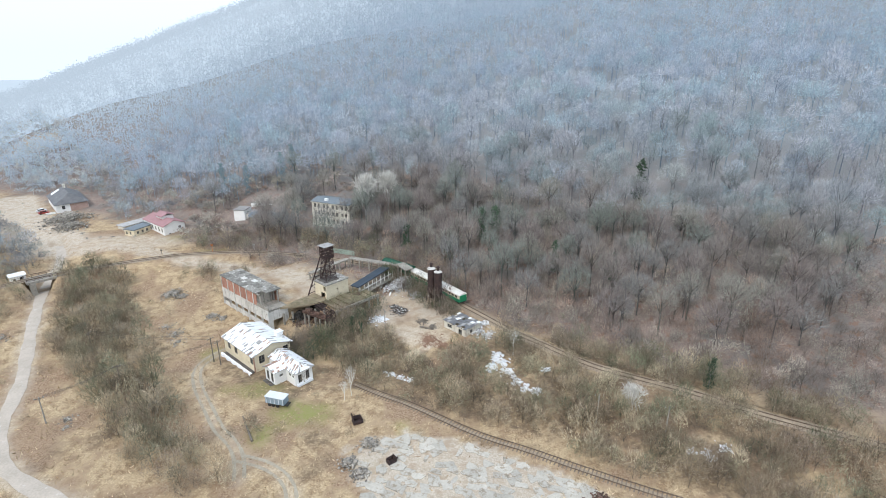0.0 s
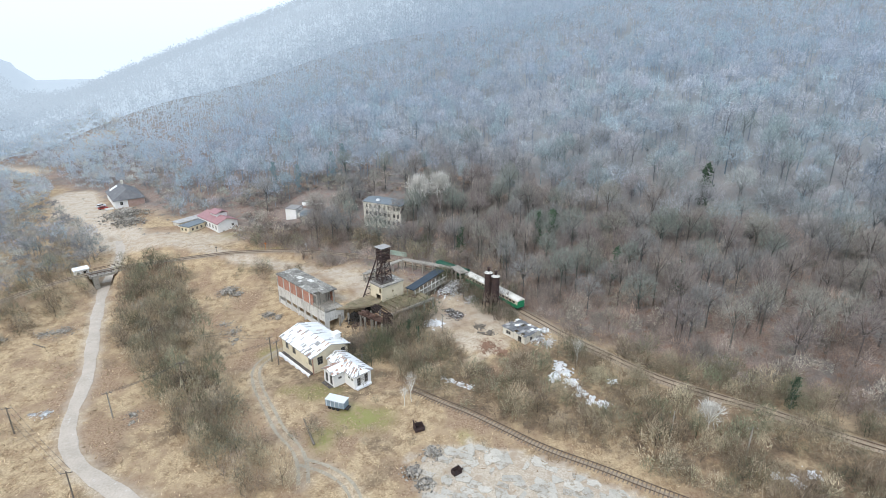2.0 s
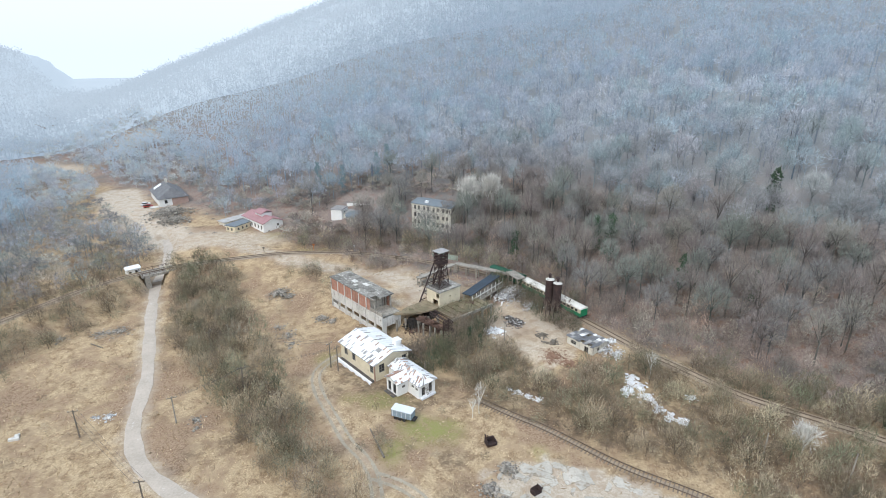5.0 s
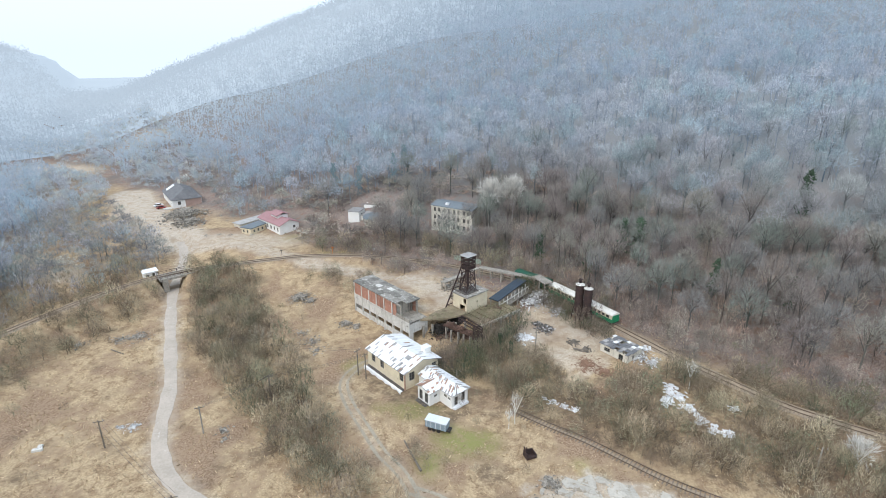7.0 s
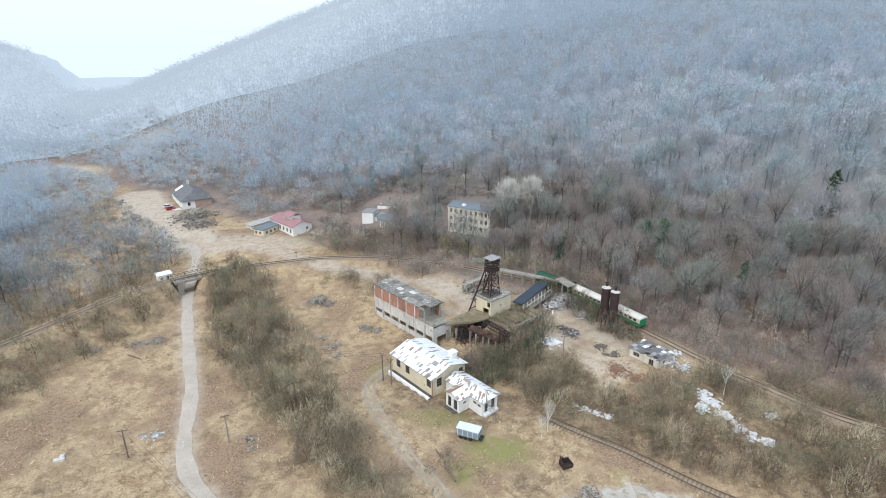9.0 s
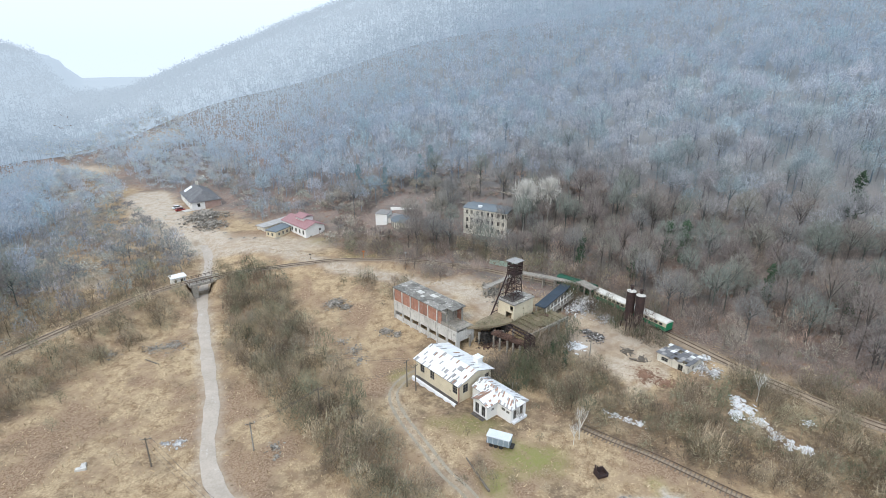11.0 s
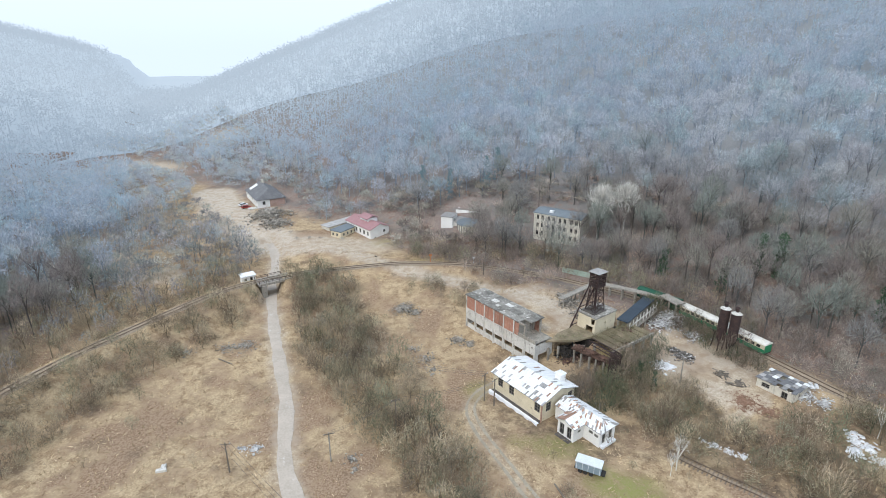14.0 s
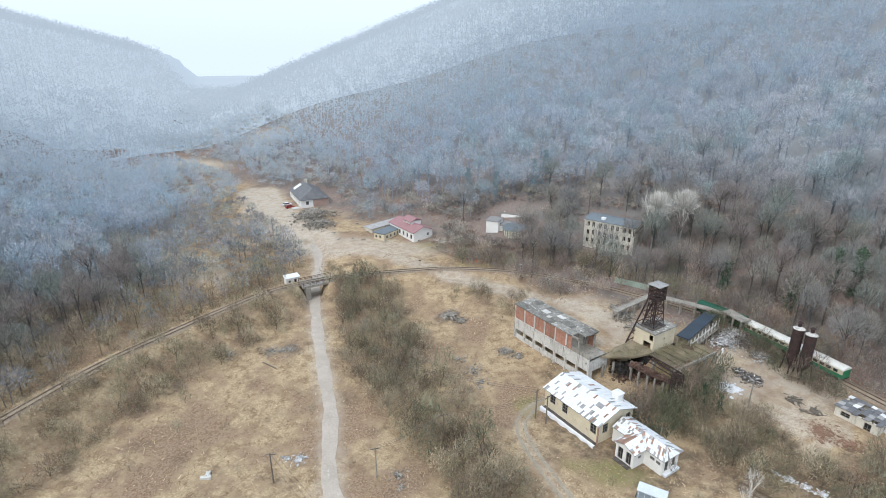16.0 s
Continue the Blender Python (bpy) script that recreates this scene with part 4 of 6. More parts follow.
part("snow_strip", bm, "snow", ledge)

annex = thing("white_annex", HX, HY, 0, HR, "low white annex with a porch wing and rust-patched metal roof", "house")
walls(annex, 0.1, 4.0, 11.0, 8.6, -0.8, 2.95, "white_plaster", south=((8.3, 1.0, 1.5, 2.2), (9.6, 0.9, 1.4, 2.1)), east=((0.5, 1.0, 0.0, 2.1), (2.5, 1.0, 0.2, 2.4)), north=((3, 1.2, 1.0, 2.4),))
walls(annex, 3.4, 1.0, 7.3, 3.99, -0.9, 2.95, "white_plaster", south=((0.5, 1.1, 0.0, 2.5), (2.3, 1.1, 0.0, 2.5)), east=((1.0, 0.9, 1.3, 1.9),), west=((1.0, 0.8, 0.0, 2.0),), win=(2, 2))
E2, R2 = 3.05, 4.15
sheet_roof(annex, [(0.12, 3.6, E2), (11.5, 3.6, E2), (10.0, 6.3, R2), (0.12, 6.3, R2)], 30, 4, (0.28, 0.35), 5)
sheet_roof(annex, [(11.5, 9.0, E2), (0.12, 9.0, E2), (0.12, 6.3, R2), (10.0, 6.3, R2)], 24, 2, (0.22, 0.4), 6)
sheet_roof(annex, [(11.5, 3.6, E2), (11.5, 9.0, E2), (10.0, 6.35, R2), (10.0, 6.25, R2)], 11, 2, (0.3, 0.4), 7)
sheet_roof(annex, [(3.0, 0.6, E2), (5.35, 0.6, R2 - 0.2), (5.35, 6.2, R2 + 0.02), (3.0, 3.7, E2 + 0.03)], 6, 6, (0.62, 0.75), 8)
sheet_roof(annex, [(5.35, 0.6, R2 - 0.2), (7.75, 0.6, E2), (7.75, 3.7, E2 + 0.03), (5.35, 6.2, R2 + 0.02)], 6, 6, (0.25, 0.4), 9)
bm = bmesh.new()
vv = [bm.verts.new(p) for p in ((3.4, 1.0, 2.95), (7.3, 1.0, 2.95), (5.35, 1.0, 3.85), (3.4, 1.25, 2.95), (7.3, 1.25, 2.95), (5.35, 1.25, 3.85))]
for f in ((0, 1, 2), (5, 4, 3), (0, 3, 4, 1), (1, 4, 5, 2), (2, 5, 3, 0)):
    bm.faces.new([vv[i] for i in f])
part("gable", bm, "white_plaster", annex)
part("steps", boxes(((3.6, 0.0, -0.9), (7.0, 1.0, -0.1)), ((3.8, -0.5, -0.9), (6.8, 0.0, -0.4))), "scrap_dark", annex, "dark broken steps")
part("snow_ledge", boxes(((11.05, 4.2, -0.4), (11.8, 8.2, 0.05))), "snow", annex, "strip of snow by the door")

# ---------------------------------------------------------------- trailer and bucket on the meadow
trailer = thing("box_trailer", -35.6, 98.0, float(land(-35.6, 98)), -16, "grey-blue box trailer with a whitish roof on the meadow", "trailer")
part("body", boxes(((-2.2, -1.0, 0.75), (2.2, 1.0, 2.25))), "trailer_blue", trailer)
part("roof", slab(bmesh.new(), [(-2.3, -1.1, 2.42), (2.3, -1.1, 2.42), (2.3, 1.1, 2.42), (-2.3, 1.1, 2.42)], 0.16), "trailer_top", trailer, "whitish flat roof")
for i in range(5):
    part("side_rib", boxes(((-2.0 + i, -1.06, 0.8), (-1.92 + i, -1.003, 2.24))), "trailer_top", trailer)
part("chassis", boxes(((-2.4, -0.7, 0.5), (2.9, 0.7, 0.74))), "black", trailer)
for x in (-1.3, -0.4, 0.6):
    for y in (-0.9, 0.9):
        part("wheel", rod(bmesh.new(), (x, y - 0.12, 0.38), (x, y + 0.12, 0.38), 0.38, None, 12), "black", trailer)

bucket = thing("rusty_bucket", -17.6, 92.6, float(land(-17.6, 92.6)) - 0.05, 25, "rusty steel excavator bucket lying on dry grass", "bucket")
bm = boxes(((-1.0, -0.8, 0), (1.0, 0.8, 0.12)), ((-1.0, -0.8, 0.12), (-0.88, 0.8, 1.3)), ((0.88, -0.8, 0.12), (1.0, 0.8, 0.9)), ((-0.88, 0.68, 0.12), (0.88, 0.8, 1.2)), ((-0.88, -0.8, 0.12), (0.88, -0.68, 0.8)))
part("shell", bm, "rust", bucket)
part("bracket", rod(bmesh.new(), (-0.9, 0.2, 1.2), (-1.05, 0.5, 2.2), 0.22, 0.12, 5), "rust", bucket)
part("bracket", rod(bmesh.new(), (-0.2, 0.6, 1.1), (-0.5, 0.7, 1.7), 0.14, 0.1, 5), "rust", bucket)
bucket.scale = (1.0, 1.0, 1.0)
part("cutting_lip", boxes(((-0.9, -0.98, 0.62), (0.9, -0.8, 0.74))), "rust", bucket)
scrap = thing("rusty_hopper", -9.6, 81.2, float(land(-9.6, 81.2)), 40, "small dark rusty hopper among grass and rubble", "hopper")
part("shell", boxes(((-0.8, -0.6, 0), (0.8, 0.6, 0.15)), ((-0.8, -0.6, 0.15), (-0.7, 0.6, 0.9)), ((0.7, -0.6, 0.15), (0.8, 0.6, 1.2)), ((-0.7, 0.5, 0.15), (0.7, 0.6, 1.0))), "rust", scrap)
part("spout", rod(bmesh.new(), (0.7, 0, 0.4), (1.3, -0.3, 0.7), 0.2, 0.14, 6), "rust", scrap)
log = thing("fallen_log", -39.6, 90, 0, 0, "pale fallen tree trunk lying in dry grass", "log")
part("trunk", rod(bmesh.new(), (-1.9, 3.6, float(land(-41.5, 93.6)) + 0.2), (2.4, -3.8, float(land(-37.2, 86.2)) + 0.2), 0.14, 0.24, 7), "timber", log)

# ---------------------------------------------------------------- silos
for cx, cy, top in ((-3.3, 141.9, 14.2), (-1.4, 140.1, 13.9)):
    g = float(land(cx, cy))
    silo = thing("steel_silo", cx, cy, g - 0.1, 20, "dark rusty cylindrical silo with a pale conical lid on legs", "silo", "pair of silos")
    h = top - g
    bm = bmesh.new()
    rod(bm, (0, 0, 3.2), (0, 0, h - 0.6), 1.08, 1.08, 20)
    part("tank", bm, "rust", silo)
    part("hopper_cone", rod(bmesh.new(), (0, 0, 1.5), (0, 0, 3.2), 0.35, 1.07, 16), "rust", silo)
    for z in (4.6, 6.6, 8.6):
        if z < h - 0.8:
            part("band", rod(bmesh.new(), (0, 0, z), (0, 0, z + 0.12), 1.12, 1.12, 20), "rust", silo)
    part("lid", rod(bmesh.new(), (0, 0, h - 0.6), (0, 0, h - 0.15), 1.2, 0.42, 20), "pale_concrete", silo, "pale conical lid")
    part("outlet", rod(bmesh.new(), (0, 0, h - 0.15), (0, 0, h + 0.75), 0.36, 0.36, 10), "rust", silo)
    part("outlet_cap", rod(bmesh.new(), (0, 0, h + 0.75), (0, 0, h + 1.0), 0.6, 0.3, 10), "rust", silo)
    for i in range(4):
        a = radians(45 + 90 * i)
        part("leg", rod(bmesh.new(), (1.75 * math.cos(a), 1.75 * math.sin(a), -0.2), (1.3 * math.cos(a), 1.3 * math.sin(a), 4.0), 0.14, 0.14, 4), "rust", silo)

# ---------------------------------------------------------------- ruined shed by the line
shed = thing("ruined_shed", 5.7, 122.0, 0, 135, "low cream shed with a dark broken roof beside the railway", "shed")
walls(shed, 0, -5.6, 7.5, 0, 1.6, 4.7, "dirty_plaster", north=((1.0, 1.6, 3.2, 4.2), (5.0, 1.2, 2.0, 4.2)), west=((1.5, 1.0, 3.0, 4.0),), win=(2, 2))
rs = np.random.default_rng(77)
for i in range(8):
    for k in range(5):
        if rs.random() < 0.14 + 0.35 * (k == 0 and i < 4):
            continue
        u, v, z, dz = -0.3 + i * 1.0, 0.35 - k * 1.28, 4.95 + rs.uniform(-0.05, 0.06), rs.normal(0, 0.09)
        w, d = rs.uniform(0.9, 1.12), rs.uniform(1.1, 1.4)
        part("roof_sheet", slab(bmesh.new(), [(u, v - d, z + dz), (u + w, v - d, z), (u + w, v, z - dz), (u, v, z)], 0.07), ("slate", "slate", "slate", "grey_sheet", "white_sheet")[rs.integers(5) if k > 1 else rs.integers(4)], shed)
for k in range(4):
    part("rafter", boxes(((1.2 + k * 1.7, -5.7, 4.7), (1.34 + k * 1.7, 0.2, 4.86))), "timber", shed)
part("ruined_wall", boxes(((0.2, -10.2, 1.8), (0.5, -5.6, 3.8)), ((5.0, -8.8, 1.8), (5.3, -5.6, 3.4)), ((0.5, -10.2, 1.8), (4.0, -9.9, 2.9))), "pale_concrete", shed, "broken walls of a roofless room")

# ---------------------------------------------------------------- train


def coach(x, y, z, rz, length, name, label, roof_mat, upper):
    c = thing(name, x, y, z, rz, label, "railway carriage", "train")
    h = length / 2 - 0.15
    part("lower_body", boxes(((-h, -1.35, 0.95), (h, 1.35, 1.95))), "loco_paint" if upper == "loco_paint" else "green_paint", c, "green lower side")
    n = int(length / 1.45)
    hs = [(0.55 + i * (length - 1.4) / n, 0.55 + i * (length - 1.4) / n + 0.95, 2.05, 2.75) for i in range(n)]
    for sy, m in ((-1, Matrix.Translation((-h, -1.35, 0))), (1, Matrix.Translation((h, 1.35, 0)) @ Matrix.Rotation(math.pi, 4, "Z"))):
        part("window_band", wall(bmesh.new(), 2 * h, 1.952, 3.0, 0.12, hs, m), upper, c, "painted window band")
        for a, b, z0, z1 in hs:
            part("window", (lambda bm: (bmesh.ops.transform(bm, matrix=m, verts=bm.verts), bm)[1])(boxes(((a + 0.01, 0.05, z0 + 0.01), (b - 0.01, 0.09, z1 - 0.01)))), "dark", c)
    for sx in (-1, 1):
        part("end_wall", boxes(((sx * h - 0.06, -1.22, 1.96), (sx * h + 0.06, 1.22, 3.2))), "green_paint", c)
        part("buffer_beam", boxes(((sx * (h + 0.02) - 0.1, -1.2, 0.8), (sx * (h + 0.02) + 0.1, 1.2, 0.94))), "black", c)
        bm = boxes(((sx * h * 0.68 - 0.9, -0.9, 0.35), (sx * h * 0.68 + 0.9, 0.9, 0.9)))
        part("bogie", bm, "black", c)
        for wx in (-0.75, 0.75):
            for sy in (-0.75, 0.75):
                part("wheel", rod(bmesh.new(), (sx * h * 0.68 + wx, sy - 0.06, 0.42), (sx * h * 0.68 + wx, sy + 0.06, 0.42), 0.42, None, 14), "black", c)
    bm = bmesh.new()
    prof = [(1.42 * math.cos(a), 3.0 + 0.55 * math.sin(a)) for a in [math.pi * i / 10 for i in range(11)]]
    ends = [[bm.verts.new((sx * (h + 0.12), p, q)) for p, q in prof] for sx in (-1, 1)]
    for i in range(10):
        bm.faces.new((ends[0][i], ends[0][i + 1], ends[1][i + 1], ends[1][i]))
    bm.faces.new(ends[0])
    bm.faces.new(ends[1][::-1])
    bm.faces.new((ends[0][0], ends[1][0], ends[1][-1], ends[0][-1]))
    part("roof", bm, roof_mat, c, "rounded roof")
    for i in range(4):
        x0 = -h + 1.5 + i * (2 * h - 3) / 3
        part("roof_vent", boxes(((x0 - 0.15, -0.15, 3.5), (x0 + 0.15, 0.15, 3.68))), roof_mat, c)
    return c


def rail_at(x, y):
    i = int(np.argmin(np.hypot(PA[:, 0] - x, PA[:, 1] - y)))
    return ZA[i] + 0.1


along = np.r_[0, np.cumsum(np.linalg.norm(np.diff(PA, axis=0), axis=1))]
tail = along[int(np.argmin(np.hypot(PA[:, 0] - 5.4, PA[:, 1] - 137.9)))]
GREEN_COACH = "green and cream passenger coach with a whitish roof"
for gap0, length, nm, lb, rm, up in ((0, 11.4, "passenger_coach", GREEN_COACH, "coach_roof", "cream_paint"), (11.9, 11.4, "passenger_coach", GREEN_COACH, "coach_roof", "cream_paint"),
                                     (23.9, 12.0, "diesel_locomotive", "dark green diesel locomotive at the head of the train", "loco_paint", "loco_paint")):
    (x0, x1), (y0, y1) = (np.interp([tail - gap0, tail - gap0 - length], along, PA[:, k]) for k in (0, 1))
    coach((x0 + x1) / 2, (y0 + y1) / 2, rail_at((x0 + x1) / 2, (y0 + y1) / 2), math.degrees(math.atan2(y1 - y0, x1 - x0)), length, nm, lb, rm, up)

# ---------------------------------------------------------------- far buildings


def gabled(name, x, y, rz, lx, ly, z0, ze, zr, wallm, roofm, label, south=(), east=(), north=(), west=(), hip=0.0):
    """A house from its first corner, its length along x, its ridge lengthwise."""
    b = thing(name, x, y, 0, rz, label, "house")
    walls(b, 0, 0, lx, ly, z0, ze, wallm, south, east, north, west, 0.3, (2, 2))
    o = 0.5
    for s0, s1 in ((-o, ly / 2), (ly + o, ly / 2)):
        pts = [(-o, s0, ze), (lx + o, s0, ze), (lx + o - hip, s1, zr), (-o + hip, s1, zr)]
        part("roof_slope", slab(bmesh.new(), pts if s0 < 0 else pts[::-1], 0.18), roofm, b)
    if hip:
        for xe, xr in ((-o, -o + hip), (lx + o, lx + o - hip)):
            bm = bmesh.new()
            a = [bm.verts.new(p) for p in ((xe, -o, ze), (xe, ly + o, ze), (xr, ly / 2, zr), (xe, -o, ze - 0.18), (xe, ly + o, ze - 0.18), (xr, ly / 2, zr - 0.18))]
            for f in ((0, 1, 2), (5, 4, 3), (0, 3, 4, 1), (1, 4, 5, 2), (2, 5, 3, 0)):
                bm.faces.new([a[i] for i in f])
            part("roof_hip", bm, roofm, b)
    else:
        gable_fill(b, lx, 0, ly, ze, zr - 0.2, wallm)
        gable_fill(b, 0.3, 0, ly, ze, zr - 0.2, wallm)
    return b


fh = gabled("manor_house", -188.0, 250.4, -48.5, 23, 12.5, 0.5, 6.8, 11.0, "white_plaster", "slate", "two-storey white house with a dark patched roof and bare brick end",
            south=[(1.6 + i * 3.5, 1.2, 2.0 + 2.6 * k, 3.6 + 2.6 * k) for i in range(6) for k in range(2)], east=[(2 + i * 4, 1.2, 4.4, 6.0) for i in range(2)], hip=3.5)
part("brick_end", boxes(((23.002, 5.5, 0.6), (23.12, 12.4, 6.6))), "old_brick", fh, "bare brick end wall")
part("chimney", boxes(((6.0, 6.0, 9.5), (7.2, 7.0, 12.6))), "dirty_plaster", fh)
part("roof_patch", slab(bmesh.new(), [(2.0, 1.2, 7.95), (5.5, 1.0, 7.9), (6.5, 4.4, 10.05), (3.0, 4.6, 10.15)], 0.1), "white_sheet", fh, "pale patch in the roof")
porch = part("porch", boxes(((20.0, -4.0, 3.1), (23.5, -0.4, 3.35)), ((20.1, -3.9, 0.2), (20.35, -3.65, 3.1)), ((23.1, -3.9, 0.2), (23.35, -3.65, 3.1))), "pale_concrete", fh)

red = gabled("red_roofed_building", -123.4, 214.0, -39.1, 17.2, 8.4, 1.6, 6.4, 8.2, "white_plaster", "red_roof", "white building with a maroon metal roof and raised upper floor",
             south=[(1.2 + i * 2.7, 1.2, 3.6, 5.2) for i in range(6)], east=((1.5, 0.8, 1.8, 3.2), (5.5, 1.0, 4.4, 5.4)))
up = part("upper_floor", wall(bmesh.new(), 5.5, 7.0, 8.9, 4.4, [(0.8 + 1.7 * i, 1.6 + 1.7 * i, 7.5, 8.4) for i in range(3)], Matrix.Translation((6.0, 2.6, 0))), "white_plaster", red)
for s0, s1, e in ((2.0, 4.8, 1), (7.6, 4.8, -1)):
    p = [(5.5, s0, 8.9), (12.0, s0, 8.9), (12.0, s1, 9.9), (5.5, s1, 9.9)]
    part("roof_slope", slab(bmesh.new(), p if e > 0 else p[::-1], 0.15), "red_roof", red)

yel = thing("flat_roofed_building", -126.2, 203.9, 0, -20, "cream two-storey block with a dark flat roof and small windows", "building")
walls(yel, 0, 0, 5.0, 9.6, 1.0, 5.0, "cream", south=((0.6, 0.9, 3.2, 4.3), (2.6, 0.9, 3.2, 4.3), (0.6, 0.9, 1.4, 2.4)), east=[(1 + i * 2.2, 1.0, 3.2, 4.3) for i in range(4)])
part("roof", boxes(((-0.3, -0.3, 5.0), (5.3, 9.9, 5.3))), "blue_slate", yel, "dark flat roof")
gsh = thing("grey_store", -134.0, 210.8, 0, 27, "long low store with a grey sheet roof", "shed")
walls(gsh, 0, 0, 4.6, 17.0, 1.0, 4.4, "dirty_plaster", south=((1.5, 1.4, 1.4, 3.2),), win=(2, 2))
gsh.matrix_world = pose(-133.0, 211.0, 0, 0, 0, -30)
part("roof", slab(bmesh.new(), [(-0.4, -0.4, 4.7), (5.0, -0.4, 4.7), (5.0, 17.4, 4.9), (-0.4, 17.4, 4.9)], 0.2), "grey_sheet", gsh, "grey sheet roof")

club = thing("white_pavilion", -84.2, 209.6, 0, -8, "derelict white pavilion with a rounded grey-roofed hall", "building")
walls(club, 0, 0, 4.6, 6.0, 5.5, 11.3, "white_plaster", east=((2, 1.2, 8.5, 10.2),), win=(2, 2))
part("roof", boxes(((-0.2, -0.2, 11.3), (4.8, 6.2, 11.5))), "grey_sheet", club)
bm = bmesh.new()
cxr, cyr, rad = 11.5, 1.5, 5.2
rod(bm, (cxr, cyr, 5.0), (cxr, cyr, 9.6), rad, rad, 24)
part("round_wall", bm, "dirty_plaster", club, "curved plaster wall")
for i in range(14):
    a = radians(190 + i * 13)
    part("round_pier", boxes(((cxr + rad * math.cos(a) - 0.15, cyr + rad * math.sin(a) - 0.15, 5.0), (cxr + rad * math.cos(a) + 0.15, cyr + rad * math.sin(a) + 0.15, 9.59))), "frame", club)
part("round_roof", rod(bmesh.new(), (cxr, cyr, 9.6), (cxr, cyr, 10.1), rad + 0.4, rad - 0.2, 24), "blue_slate", club, "round grey roof")
part("link_block", boxes(((4.6, 1.0, 5.0), (8.0, 7.0, 9.8))), "pale_concrete", club)
part("link_roof", boxes(((4.81, 0.8, 9.8), (8.2, 7.2, 10.0))), "grey_sheet", club)
part("rear_wall", boxes(((3.0, 9.0, 8.0), (20.0, 9.3, 11.8)), ((3.0, 12.5, 8.0), (20.0, 12.8, 11.8))), "white_plaster", club)
part("rear_roof", boxes(((3.0, 9.4, 11.2), (20.0, 12.4, 11.45))), "roof_felt", club)

blk = thing("apartment_block", -49.5, 197.6, 0, -24, "derelict three-storey cream block with empty windows and blue-grey roof", "building")
ws = [(0.9 + (i // 2) * 4.0 + (i % 2) * 1.7, 0.95, 10.6 + 2.75 * k, 12.2 + 2.75 * k) for i in range(8) for k in range(3)]
walls(blk, 0, 0, 16.6, 8.4, 6.5, 18.0, "dirty_plaster", south=ws, east=[(1.2 + 2.4 * i, 0.9, 10.6 + 2.75 * k, 12.2 + 2.75 * k) for i in range(3) for k in range(3)], west=[(2 + 3 * i, 0.9, 13.4, 15.0) for i in range(2)], win=(2, 1), frame_mat="dirty_plaster")
part("cornice", boxes(((-0.25, -0.25, 18.0), (16.85, 8.65, 18.25))), "dirty_plaster", blk)
for a, b in (((-0.3, -0.3), (16.9, 4.2)), ((16.9, 8.7), (-0.3, 4.2))):
    part("roof_slope", slab(bmesh.new(), [(a[0], a[1], 18.4), (b[0], a[1], 18.4), (b[0], b[1], 19.3), (a[0], b[1], 19.3)], 0.15), "blue_slate", blk, "blue-grey sheet roof")
part("roof_hatch", boxes(((5.0, 1.2, 18.5), (6.3, 2.2, 19.4))), "white_sheet", blk)

hut = thing("crossing_hut", -135.2, 158.4, float(land(-135.2, 158.4)), 48, "small white hut beside the railway", "hut")
walls(hut, -2.0, -1.2, 2.0, 1.2, -1.0, 2.4, "white_plaster", south=((0.6, 0.8, 0.9, 1.7), (2.4, 0.8, 0.0, 1.9)), t=0.2, win=(1, 1))
part("roof", slab(bmesh.new(), [(-2.3, -1.5, 2.55), (2.3, -1.5, 2.55), (2.3, 1.5, 2.8), (-2.3, 1.5, 2.8)], 0.15), "white_sheet", hut)
fence = thing("green_sheet_fence", -39.5, 177.8, 0, -24, "pale green sheet fence at the wood's edge", "fence")
for i in range(5):
    gz_ = float(land(-39.5 + 1.8 * i, 177.8 - 0.8 * i))
    part("fence_panel", boxes(((i * 2.0, -0.05, gz_ - 0.1), (i * 2.0 + 1.96, 0.05, gz_ + 1.7))), "fence_green", fence)

# signals and posts along the line
for x, y, h, m in ((-82.0, 180.8, 3.0, "signal_orange"), (-68.0, 183.2, 2.2, "scrap_white"), (-101.5, 183.0, 1.9, "timber")):
    g = float(land(x, y))
    sg = thing("line_marker", x, y, g, 0, "short marker post beside the railway", "post", "line markers")
    part("post", rod(bmesh.new(), (0, 0, -0.2), (0, 0, h), 0.09, 0.09, 6), m, sg)
    part("board", boxes(((-0.4, -0.05, h - 0.5), (0.4, 0.05, h))), m, sg)


# ---------------------------------------------------------------- poles and wires
def pole(x, y, h, material, label, arms=1, turn=0.0):
    g = float(land(x, y))
    p = thing("utility_pole", x, y, g, turn, label, "pole", "utility poles")
    part("shaft", rod(bmesh.new(), (0, 0, -0.3), (0, 0, h), 0.16, 0.11, 8), material, p)
    for i in range(arms):
        part("crossarm", boxes(((-0.9, -0.06, h - 0.4 - i * 0.6), (0.9, 0.06, h - 0.28 - i * 0.6))), "timber", p)
    for sx in (-0.8, 0, 0.8):
        part("insulator", rod(bmesh.new(), (sx, 0, h - 0.28), (sx, 0, h - 0.05), 0.05, 0.04, 6), "scrap_white", p)
    return Vector((x, y, g + h - 0.1))


